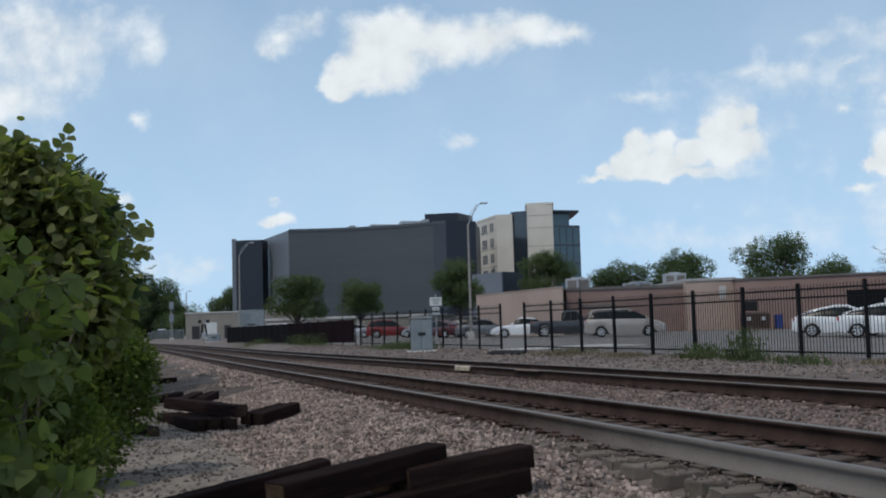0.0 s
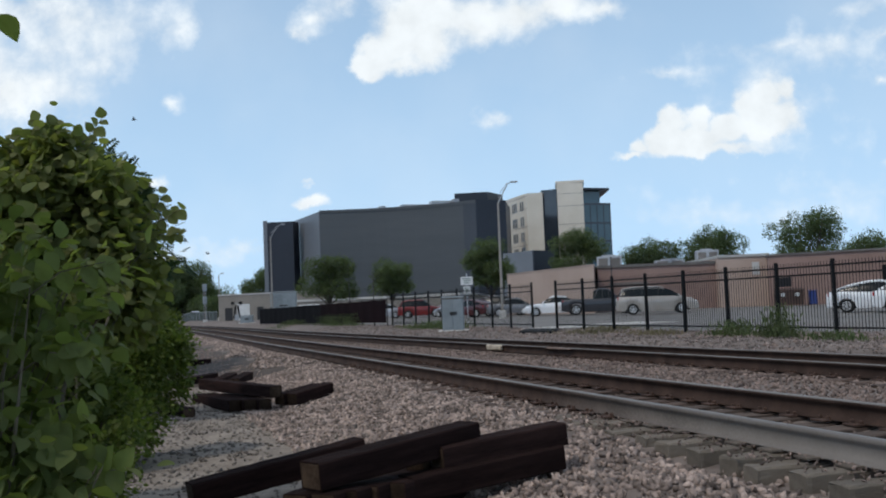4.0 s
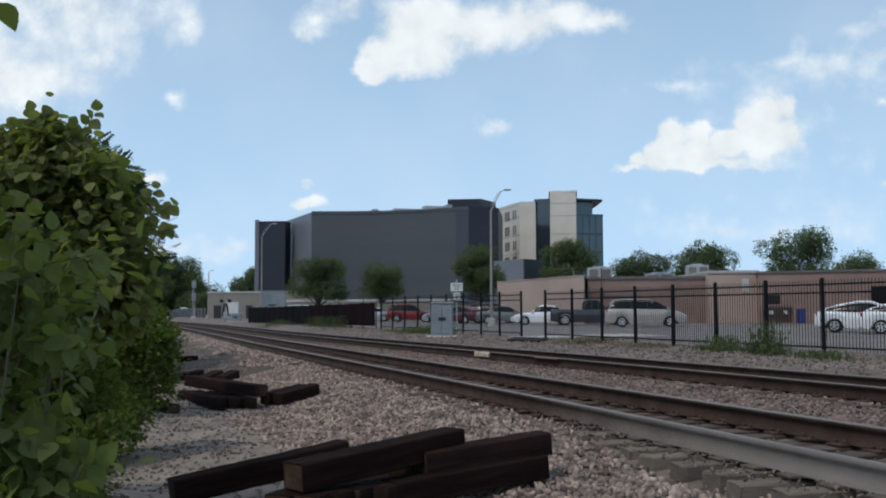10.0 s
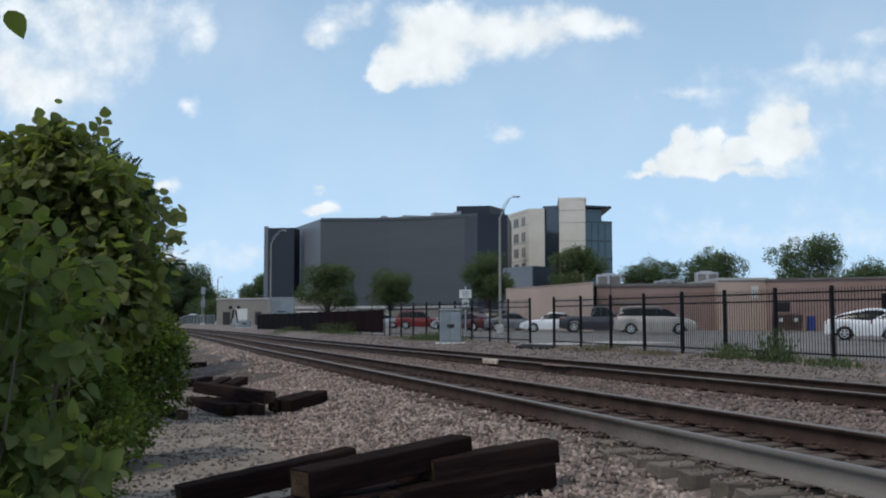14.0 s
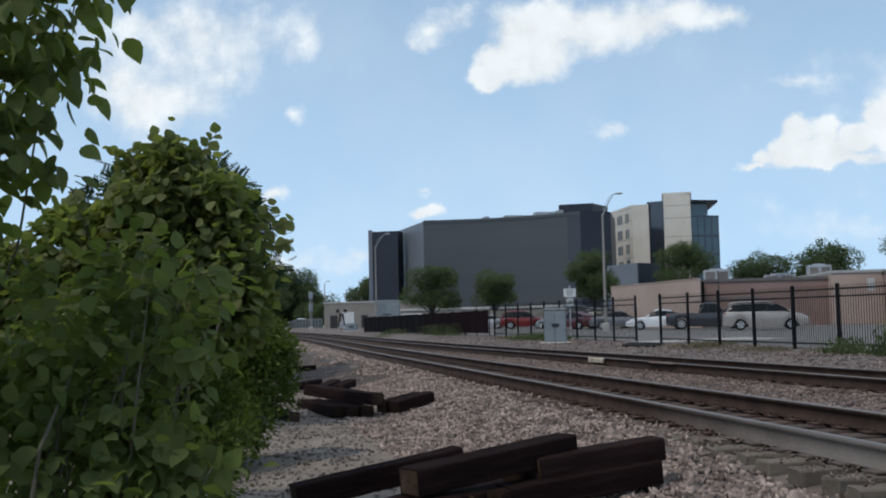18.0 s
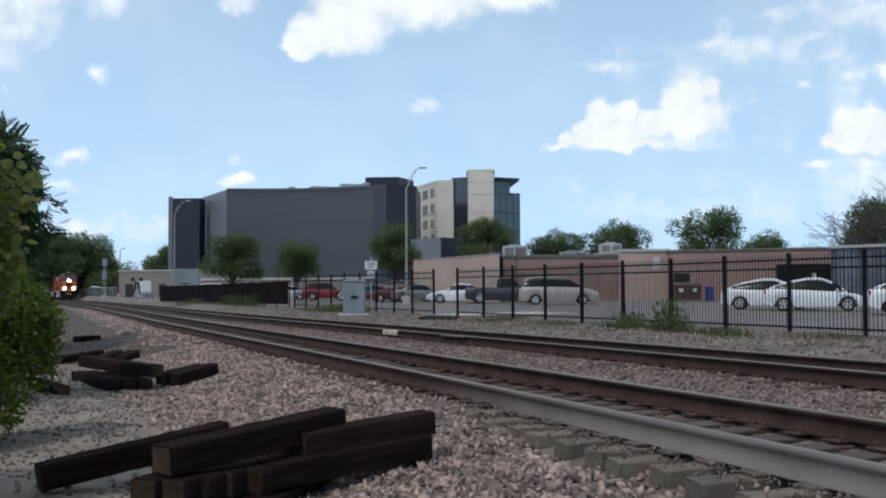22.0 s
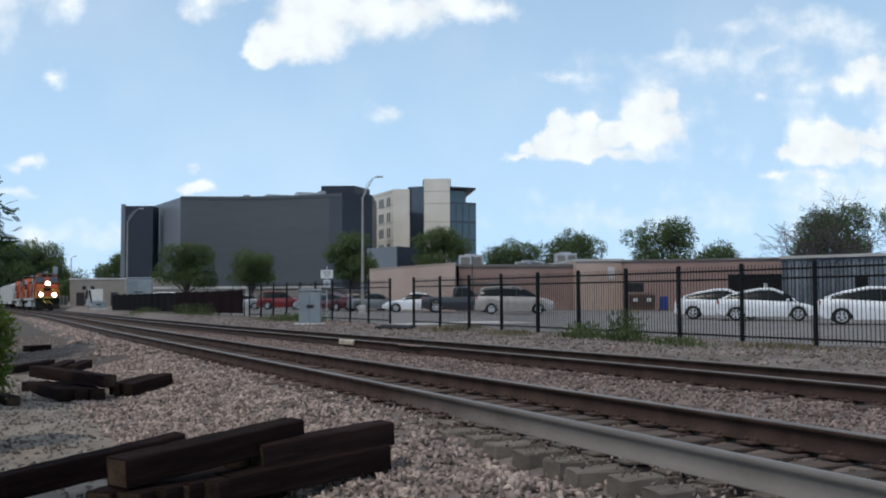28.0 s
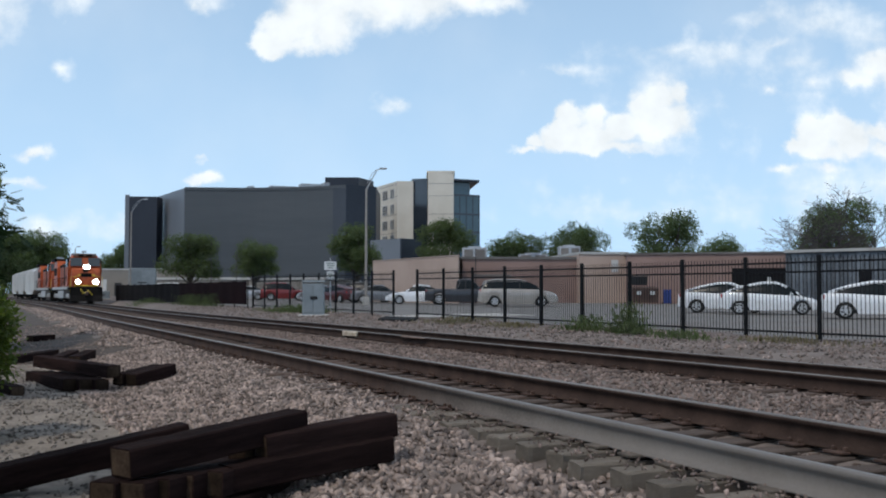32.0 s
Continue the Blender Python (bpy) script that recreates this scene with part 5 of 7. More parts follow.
# ---------------------------------------------------------------- clouds
def cloud_bank():
    """A far shell of sky on which the fair-weather clouds drift."""
    R = 3200.0
    fwd, right, up = Vector((-0.9192, 0.3902, 0.0436)), Vector((0.3907, 0.9205, 0.0)), Vector((0.0402, -0.0170, 0.9990))
    bm = bmesh.new()
    rows = []
    for i in range(25):
        el = radians(-1.0 + i * 1.6)
        row = []
        for j in range(49):
            az = radians(157 + 40 - j * 80 / 48)
            row.append(bm.verts.new((R * math.cos(el) * math.cos(az), R * math.cos(el) * math.sin(az), R * math.sin(el))))
        rows.append(row)
    for a, b in zip(rows, rows[1:]):
        for j in range(48):
            bm.faces.new((a[j], a[j + 1], b[j + 1], b[j]))
    m = bpy.data.materials.new("clouds")
    m.use_nodes = True
    n, l = m.node_tree.nodes, m.node_tree.links
    n.remove(n["Principled BSDF"])
    tc = n.new("ShaderNodeTexCoord")

    def math_node(op, a, b=None, clamp=False):
        k = n.new("ShaderNodeMath")
        k.operation, k.use_clamp = op, clamp
        for i, v in enumerate((a, b)):
            if v is None:
                continue
            if isinstance(v, (int, float)):
                k.inputs[i].default_value = v
            else:
                l.new(v, k.inputs[i])
        return k.outputs[0]

    def dot(v):
        k = n.new("ShaderNodeVectorMath")
        k.operation = "DOT_PRODUCT"
        l.new(tc.outputs["Object"], k.inputs[0])
        k.inputs[1].default_value = v
        return k.outputs["Value"]

    depth = dot(fwd)
    u, v = math_node("DIVIDE", dot(right), depth), math_node("DIVIDE", dot(up), depth)
    comb = n.new("ShaderNodeCombineXYZ")
    l.new(u, comb.inputs[0])
    l.new(v, comb.inputs[1])
    # ragged edges: the place is shifted by noise before the puffs are drawn
    warp = n.new("ShaderNodeTexNoise")
    warp.inputs["Scale"].default_value, warp.inputs["Detail"].default_value, warp.inputs["Roughness"].default_value = 30, 5, 0.6
    l.new(comb.outputs[0], warp.inputs["Vector"])
    sub = n.new("ShaderNodeVectorMath")
    sub.operation = "SUBTRACT"
    l.new(warp.outputs["Color"], sub.inputs[0])
    sub.inputs[1].default_value = (0.5, 0.5, 0.5)
    sc = n.new("ShaderNodeVectorMath")
    sc.operation = "SCALE"
    l.new(sub.outputs[0], sc.inputs[0])
    sc.inputs["Scale"].default_value = 0.034
    moved = n.new("ShaderNodeVectorMath")
    moved.operation = "ADD"
    l.new(comb.outputs[0], moved.inputs[0])
    l.new(sc.outputs[0], moved.inputs[1])
    # each cloud by its billows: bearing and height in thousandths, half widths, firmness of the edge
    cumulus = [(81, 95, 12, 4, 1.2), (86, 104, 9, 7, 2.4), (106, 112, 13, 11, 2.6), (120, 126, 12, 13, 2.6), (144, 126, 12, 11, 2.4), (116, 107, 24, 12, 2.2), (144, 107, 24, 12, 2), (168, 114, 15, 12, 2),
               (191, 133, 14, 17, 2.4), (208, 145, 14, 15, 2.2), (225, 148, 10, 14, 1.5), (203, 118, 24, 16, 2), (226, 125, 15, 17, 1.2), (154, 97, 60, 6, 1.1), (211, 165, 22, 15, 0.5)]
    east_bank = [(337, 99, 12, 7, 2), (355, 113, 16, 15, 2.6), (378, 119, 17, 13, 2.6), (393, 107, 22, 15, 1.8), (360, 98, 27, 9, 1.5), (323, 78, 15, 5, 0.8), (365, 79, 16, 7, 0.8), (419, 110, 14, 10, 1.6), (423, 95, 16, 8, 1.2),
                 (447, 116, 22, 22, 1.5), (393, 164, 19, 10, 1.0), (414, 178, 21, 14, 1.2), (434, 173, 18, 17, 1.1), (470, 150, 40, 40, 1.0)]
    scraps = [(116, 171, 34, 8, 0.5), (-46, 139, 22, 9, 0.5), (-367, 173, 13, 8, 0.5), (-233, 86, 11, 5, 0.7), (-230, 65, 18, 7, 1.4), (312, 154, 10, 8, 0.7), (355, 157, 15, 9, 0.6), (-398, 64, 22, 6, 0.8), (-241, 232, 12, 8, 0.8),
              (-217, 247, 21, 13, 0.8), (-194, 259, 22, 13, 0.6), (-393, 91, 15, 8, 1.3), (-390, 20, 70, 22, 0.45), (-300, 24, 60, 14, 0.4)]
    veil = [(220, 190, 60, 11, 0.42), (268, 187, 43, 16, 0.42), (317, 200, 30, 10, 0.5), (301, 225, 49, 19, 0.48), (366, 219, 49, 22, 0.5), (415, 203, 32, 22, 0.45), (339, 179, 43, 15, 0.36)]
    high_cloud = [(-167, 196, 13, 11, 2.2), (-154, 210, 17, 17, 2.4), (-133, 222, 23, 23, 2.4), (-106, 209, 25, 18, 1.5), (-116, 240, 38, 26, 2.2), (-136, 194, 36, 9, 0.9), (-62, 233, 42, 24, 1.2), (-19, 236, 36, 21, 1.1),
                  (14, 241, 36, 17, 1.0), (57, 238, 26, 10, 0.7), (-230, 231, 25, 13, 0.5)]
    west_cloud = [(-538, 191, 40, 30, 1.2), (-562, 220, 50, 40, 0.9), (-490, 236, 80, 50, 0.6), (-420, 252, 70, 32, 0.5), (-353, 249, 32, 22, 0.45), (-472, 189, 38, 22, 0.5), (-515, 276, 108, 27, 0.8), (-465, 262, 70, 42, 0.8), (-440, 218, 48, 34, 0.55), (-500, 200, 60, 40, 0.8)]
    low_haze = [(330, 50, 150, 36, 0.08), (460, 70, 120, 50, 0.12), (150, 36, 130, 24, 0.04), (240, 150, 150, 30, 0.02)]
    puffs = low_haze + cumulus + east_bank + [(a, b, ra, rb, 0.72 * w) for a, b, ra, rb, w in scraps + veil + west_cloud] + high_cloud
    best = None
    for a, b, ra, rb, w in puffs:
        mp = n.new("ShaderNodeMapping")
        ra, rb = 1.14 * ra, 1.14 * rb
        mp.inputs["Location"].default_value = (-a / ra, -b / rb, 0)
        mp.inputs["Scale"].default_value = (1000 / ra, 1000 / rb, 0)
        l.new(moved.outputs[0], mp.inputs[0])
        ln = n.new("ShaderNodeVectorMath")
        ln.operation = "LENGTH"
        l.new(mp.outputs[0], ln.inputs[0])
        k = n.new("ShaderNodeMath")
        k.operation = "MULTIPLY_ADD"
        l.new(ln.outputs["Value"], k.inputs[0])
        firm = min(0.35 + 0.6 * w, 1.55)
        k.inputs[1].default_value, k.inputs[2].default_value = -firm * 0.72, firm * (1 if w > 0.6 else 0.92)
        best = k.outputs[0] if best is None else math_node("SMOOTH_MAX", best, k.outputs[0])
    fine = n.new("ShaderNodeTexNoise")
    fine.inputs["Scale"].default_value, fine.inputs["Detail"].default_value, fine.inputs["Roughness"].default_value = 24, 6, 0.55
    l.new(comb.outputs[0], fine.inputs["Vector"])
    wisps = n.new("ShaderNodeTexNoise")
    wisps.inputs["Scale"].default_value, wisps.inputs["Detail"].default_value = 7, 6
    l.new(comb.outputs[0], wisps.inputs["Vector"])
    for k in n:
        if k.bl_idname == "ShaderNodeMath" and k.operation == "SMOOTH_MAX":
            k.inputs[2].default_value = 0.55
    edge = math_node("ADD", best, math_node("MULTIPLY", math_node("SUBTRACT", fine.outputs[0], 0.5), 1.0))
    mr = n.new("ShaderNodeMapRange")
    mr.interpolation_type = "SMOOTHSTEP"
    mr.inputs[1].default_value, mr.inputs[2].default_value = 0.12, 0.80
    l.new(edge, mr.inputs[0])
    haze = n.new("ShaderNodeMapRange")
    haze.inputs[1].default_value, haze.inputs[2].default_value, haze.inputs[4].default_value = 0.42, 0.75, 0.15
    l.new(wisps.outputs[0], haze.inputs[0])
    cover = math_node("MAXIMUM", mr.outputs[0], haze.outputs[0])
    shade = n.new("ShaderNodeMapRange")
    shade.inputs[1].default_value, shade.inputs[2].default_value, shade.inputs[3].default_value, shade.inputs[4].default_value = 0.3, 0.66, 0.96, 1.14
    l.new(fine.outputs[0], shade.inputs[0])
    em = n.new("ShaderNodeEmission")
    em.inputs[0].default_value = (0.90, 0.96, 1.0, 1)
    l.new(shade.outputs[0], em.inputs[1])
    tr = n.new("ShaderNodeBsdfTransparent")
    ms = n.new("ShaderNodeMixShader")
    l.new(cover, ms.inputs[0])
    l.new(tr.outputs[0], ms.inputs[1])
    l.new(em.outputs[0], ms.inputs[2])
    l.new(ms.outputs[0], n["Material Output"].inputs[0])
    ob = part("cloud_backdrop", bm, m)
    return tagged(ob, "white fair-weather clouds drifting in a pale blue sky", "sky", kind="structure")


clouds = cloud_bank()


# ---------------------------------------------------------------- trees and shrubs
LEAF = [(0, 0, 0.02), (-0.22, 0.10, 0.05), (-0.37, 0.30, 0.08), (-0.35, 0.52, 0.06), (-0.20, 0.78, 0.0), (0, 1.0, -0.12), (0.20, 0.78, 0.0), (0.35, 0.52, 0.06), (0.37, 0.30, 0.08), (0.22, 0.10, 0.05), (0, 0.30, 0.0), (0, 0.62, -0.03)]
LEAF_FACES = [(0, 10, 2, 1), (0, 9, 8, 10), (10, 11, 3, 2), (10, 8, 7, 11), (11, 5, 4, 3), (11, 7, 6, 5)]
SPRIG = [(0, 0, 0), (-0.36, 0.45, 0.05), (0, 0.5, -0.04), (0.36, 0.45, 0.05), (0, 1, -0.1)]
SPRIG_FACES = [(0, 2, 1), (0, 3, 2), (2, 4, 1), (2, 3, 4)]
# heart-shaped leaf with a blunt tip, and a pinnate spray of five pairs of leaflets
ROUND = [(x * 1.28, min(y, 0.94), z) for x, y, z in LEAF]
SPRAY, SPRAY_FACES = [], []
for k in range(5):
    for side in (-1, 1):
        w = 0.36 - 0.04 * k
        y = 0.1 + 0.16 * k
        SPRAY_FACES.append(tuple(range(len(SPRAY), len(SPRAY) + 4)))
        SPRAY += [(0, y, 0), (side * w * 0.6, y - 0.01, 0.01), (side * w, y + 0.16, -0.08), (side * w * 0.4, y + 0.17, -0.02)]
SHAPES = dict(leaf=(LEAF, LEAF_FACES), sprig=(SPRIG, SPRIG_FACES), round=(ROUND, LEAF_FACES), spray=(SPRAY, SPRAY_FACES))


def leaf_frames(r, n, out, size, droop=0.35, spread=0.9):
    """Leaf poses that point outwards and hang a little, broad side up."""
    d = out + spread * r.normal(size=(n, 3)) * 0.6
    d[:, 2] -= droop
    d /= np.linalg.norm(d, axis=1, keepdims=True)
    up = np.tile([0.0, 0.0, 1.0], (n, 1)) + 0.55 * r.normal(size=(n, 3))
    x = np.cross(d, up)
    x /= np.linalg.norm(x, axis=1, keepdims=True)
    z = np.cross(x, d)
    s = size * r.uniform(0.65, 1.25, n)
    return np.stack([x, d, z], 2) * s[:, None, None]


def crown(name, blobs, leaves, size, material, parent, seed, shape="leaf", clump=12, droop=0.35, label="", loose=1.25):
    """Leaves in clumps over the skins of several lumps, with gaps between them."""
    r = np.random.default_rng(seed)
    vol = np.array([b[3] * b[4] * b[5] for b in blobs]) ** 0.67
    which = r.choice(len(blobs), size=leaves // clump, p=vol / vol.sum())
    d = r.normal(size=(len(which), 3))
    d /= np.linalg.norm(d, axis=1, keepdims=True)
    B = np.array(blobs)[which]
    rough = 0.8 + 0.34 * r.uniform(0, 1, len(which)) ** 1.5
    rad = np.where(r.uniform(0, 1, len(which)) < 0.72, rough, r.uniform(0.25, 0.85, len(which)))
    c = B[:, :3] + d * B[:, 3:6] * rad[:, None]
    c = np.repeat(c, clump, 0)
    dd = np.repeat(d, clump, 0)
    p = c + r.normal(size=c.shape) * size * loose
    t = leaf_frames(r, len(p), dd, size, droop)
    me = scatter_mesh(name, *SHAPES[shape], t, p)
    return piece(name, me, material, parent, label, smooth=True)


def limbs(bm, base, tips, r0, r, bend=0.25):
    for tip in tips:
        b, e = Vector(base), Vector(tip)
        mid = b.lerp(e, 0.5) + Vector((r.uniform(-1, 1), r.uniform(-1, 1), r.uniform(0, 1))) * bend * (e - b).length * 0.4
        tube(bm, [b, b.lerp(mid, 0.6), mid, mid.lerp(e, 0.55), e], r0, r0 * 0.2, 6)


def tree(name, m, h, trunk_h, spread, leaves, leaf, material, label, seed, bark="bark", lumps=17, flat=0.7):
    r = random.Random(seed)
    t = thing(name, label, "tree", m)
    blobs, tips = [], []
    ch = (h - trunk_h) / 2
    for k in range(lumps):
        a, e = r.uniform(0, math.tau), r.uniform(-0.7, 1.0)
        q = math.sqrt(1 - e * e * 0.75) * r.uniform(0.3, 0.82)
        c = (spread * q * math.cos(a), spread * q * math.sin(a), trunk_h + ch + ch * e * 0.8)
        s = spread * r.uniform(0.30, 0.46)
        blobs.append((*c, s, s, s * flat))
        tips.append(c)
    bm = bmesh.new()
    tube(bm, [(0, 0, -0.3), (r.uniform(-0.1, 0.1), r.uniform(-0.1, 0.1), trunk_h * 0.6), (r.uniform(-0.2, 0.2), r.uniform(-0.2, 0.2), trunk_h + ch * 0.8)], 0.035 * h, 0.012 * h, 8)
    limbs(bm, (0, 0, trunk_h * 0.85), tips, 0.012 * h, r)
    part("trunk", bm, M[bark], t, smooth=True)
    crown("crown", blobs, int(leaves * 2.4), leaf * 0.72, material, t, seed, "sprig", clump=10, loose=0.9)
    return t


def bush(name, m, blobs, leaves, leaf, material, label, seed, stems, shape="leaf", droop=0.35, clump=11, loose=1.25, girth=1.0):
    r = random.Random(seed)
    t = thing(name, label, "shrub", m)
    for k in range(stems):
        b = r.choice(blobs)
        bm = bmesh.new()
        foot = (r.uniform(-0.3, 0.3), r.uniform(-0.3, 0.3), -0.1)
        tip = (b[0] + r.uniform(-0.6, 0.6) * b[3], b[1] + r.uniform(-0.6, 0.6) * b[4], b[2] + r.uniform(0.2, 0.9) * b[5])
        limbs(bm, foot, [tip], girth * (0.009 + 0.004 * (tip[2] - foot[2])), r)
        stem = part("stem", bm, M["stem"], t)
        for j in range(4):
            bm = bmesh.new()
            limbs(bm, Vector(foot).lerp(Vector(tip), 0.4 + 0.12 * j), [Vector(tip) + Vector((r.uniform(-0.5, 0.5) * b[3], r.uniform(-0.5, 0.5) * b[4], r.uniform(-0.4, 0.3) * b[5]))], 0.006, r)
            part("twig", bm, M["stem"], stem)
    crown("foliage", blobs, leaves, leaf, material, t, seed, shape, droop=droop, clump=clump, loose=loose)
    return t


# shrubs and saplings beside the yard, blob centres relative to the foot
round_tree = bush("young_tree", on_land(-8.0, -1.3), [(-0.59, 0.50, 2.80, 0.20, 0.17, 0.20), (-0.56, 0.50, 2.9, 0.11, 0.10, 0.12), (-0.76, 0.35, 2.62, 0.40, 0.34, 0.34), (-0.75, 0.74, 2.55, 0.34, 0.29, 0.29), (-0.81, 0.90, 2.28, 0.33, 0.27, 0.30),
     (-0.84, 0.56, 2.18, 0.50, 0.43, 0.43), (-0.73, 0.96, 1.95, 0.30, 0.27, 0.27), (-0.94, 0.2, 2.10, 0.5, 0.43, 0.43), (-0.65, 0.6, 1.70, 0.51, 0.44, 0.44), (-0.94, 0.98, 1.62, 0.26, 0.22, 0.25), (-0.9, -0.25, 2.1, 0.45, 0.42, 0.4), (-0.8, -0.75, 1.75, 0.5, 0.48, 0.42), (-0.7, -0.3, 1.6, 0.55, 0.5, 0.5), (-0.6, -0.9, 1.5, 0.5, 0.5, 0.5), (-0.6, 0.1, 1.1, 0.55, 0.5, 0.5)],
     15500, 0.092, M["leaf_tree"], "young broad-leaved tree with rounded olive-green leaves", 8, 7, "round", droop=0.5, clump=8, loose=0.6)
bush("young_tree", on_land(-16.2, -1.0, 0, -0.1), [(-0.96, -0.1, 3.65, 0.7, 0.55, 0.6), (-0.82, 0.36, 3.42, 0.6, 0.42, 0.45), (-1.02, 0.5, 2.95, 0.55, 0.4, 0.42), (-1.5, -0.1, 2.8, 0.92, 0.7, 0.8), (-0.94, 0.15, 1.9, 0.8, 0.6, 0.75), (-1.2, -0.95, 3.5, 0.7, 0.6, 0.6), (-1.36, 0.62, 3.45, 0.38, 0.3, 0.3),
     (-1.31, 0.84, 3.02, 0.42, 0.32, 0.32), (-1.3, 0.92, 2.56, 0.42, 0.32, 0.3), (-1.4, 0.3, 2.1, 0.7, 0.5, 0.55), (-1.4, 0.2, 1.3, 0.65, 0.5, 0.6), (-1.2, -1.2, 2.4, 0.9, 0.9, 0.9), (-1.1, -0.3, 1.1, 0.9, 0.8, 0.8)], 5200, 0.27, M["leaf_dark"], "dark green tree with layered drooping feathery sprays", 12, 6, "spray", droop=0.3, clump=5, loose=0.35)
bush("young_tree", on_land(-31, -2.6, 0, -0.22), [(0, 0, 2.2, 2.2, 2.0, 2.0), (0, 0.9, 3.6, 1.6, 1.5, 1.3), (0, 0.4, 5.2, 1.4, 1.4, 1.2), (0.3, 1.3, 2.2, 1.4, 1.1, 1.5), (0, -1.2, 4.6, 1.8, 1.6, 1.6), (-2.2, 1.3, 6.0, 0.8, 0.7, 0.6), (-2.2, 1.5, 5.3, 0.9, 0.7, 0.6), (-2.2, 1.7, 4.4, 0.9, 0.7, 0.7)], 6000, 0.45, M["leaf_dark"], "tall dark green tree with hanging feathery sprays", 9, 6, "spray", droop=0.3, clump=6, loose=0.4)
bush("young_tree", on_land(-25, -2.3, 0, -0.22), [(0, 0, 1.2, 1.6, 1.4, 1.3), (0.4, 0.8, 0.9, 1.5, 0.9, 1.0), (-0.5, -0.5, 2.2, 1.6, 1.4, 1.4)], 12000, 0.15, M["leaf_dark"], "low spreading dark green tree beside the yard", 10, 5, "sprig")
bush("shrub", on_land(-11.6, -1.0), [(-0.77, 0.85, 1.42, 0.36, 0.31, 0.31), (-0.66, 0.6, 1.08, 0.44, 0.38, 0.38), (-0.84, 1.0, 1.2, 0.23, 0.2, 0.2), (-1.0, 0.42, 1.5, 0.51, 0.44, 0.44), (-1.05, 0.78, 1.62, 0.26, 0.22, 0.22), (-1.3, 1.02, 1.2, 0.34, 0.29, 0.27), (-1.23, 0.95, 1.46, 0.23, 0.2, 0.2), (-1.38, 0.92, 0.9, 0.43, 0.38, 0.38), (-0.5, 0.1, 0.8, 0.6, 0.55, 0.6), (-0.6, 0.6, 0.55, 0.5, 0.42, 0.42), (-0.8, -0.4, 1.3, 0.6, 0.6, 0.6)],
     30000, 0.058, M["leaf_fine"], "feathery yellow-green shrub with small crowded leaves", 6, 8, "sprig", droop=-0.1, clump=14, loose=0.95)
bush("shrub", on_land(-7.5, -1.1), [(-0.8, 0.7, 0.88, 0.23, 0.2, 0.2), (-0.86, 0.47, 1.02, 0.35, 0.3, 0.3), (-0.57, 0.8, 0.74, 0.13, 0.11, 0.11), (-0.35, 0.5, 0.68, 0.31, 0.27, 0.27), (-0.69, 0.3, 1.25, 0.39, 0.34, 0.34), (-0.6, 0.5, 0.36, 0.45, 0.3, 0.3), (-0.5, -0.1, 0.7, 0.5, 0.45, 0.5), (-0.5, -0.4, 1.2, 0.45, 0.45, 0.45)],
     16000, 0.05, M["leaf_fine"], "low shrub with small crowded bright green leaves on the sand", 13, 6, "sprig", droop=-0.1, clump=14, loose=0.95)
broad_shrub = bush("shrub", on_land(-5.1, -1.0), [(-0.72, 0.36, 1.55, 0.24, 0.20, 0.21), (-0.94, 0.25, 1.78, 0.28, 0.23, 0.24), (-1.1, 0.57, 1.78, 0.13, 0.12, 0.12), (-0.65, 0.32, 1.22, 0.25, 0.21, 0.22), (-0.69, 0.46, 1.45, 0.15, 0.13, 0.14), (-0.35, 0.32, 0.96, 0.22, 0.18, 0.2), (-0.7, -0.1, 1.5, 0.35, 0.3, 0.35), (-0.6, -0.4, 1.35, 0.4, 0.35, 0.4), (-0.5, -0.05, 0.95, 0.35, 0.32, 0.35), (-0.5, -0.5, 0.8, 0.4, 0.4, 0.4), (-0.4, 0.1, 0.4, 0.4, 0.32, 0.35)],
     2500, 0.105, M["leaf_near"], "broad-leaved green shrub with hanging heart-shaped leaves", 4, 8, droop=0.6, clump=6, loose=0.8)
low_shoots = bush("shrub", on_land(-4.7, -0.8), [(-0.63, 0.2, 0.82, 0.16, 0.13, 0.13), (-0.66, 0.44, 0.84, 0.08, 0.07, 0.06), (-0.6, 0.32, 0.74, 0.13, 0.11, 0.11), (-0.5, 0.1, 0.55, 0.25, 0.2, 0.25), (-0.4, -0.1, 0.35, 0.3, 0.25, 0.3)], 420, 0.1, M["leaf_near"], "low broad-leaved shoots at the edge of the yard", 3, 4, droop=0.1, clump=5, loose=0.8)


def leaf_mesh(name, shape, material):
    me = bpy.data.meshes.new(name)
    me.from_pydata(shape, [], LEAF_FACES)
    me.materials.append(material)
    me.polygons.foreach_set("use_smooth", [True] * len(me.polygons))
    return me


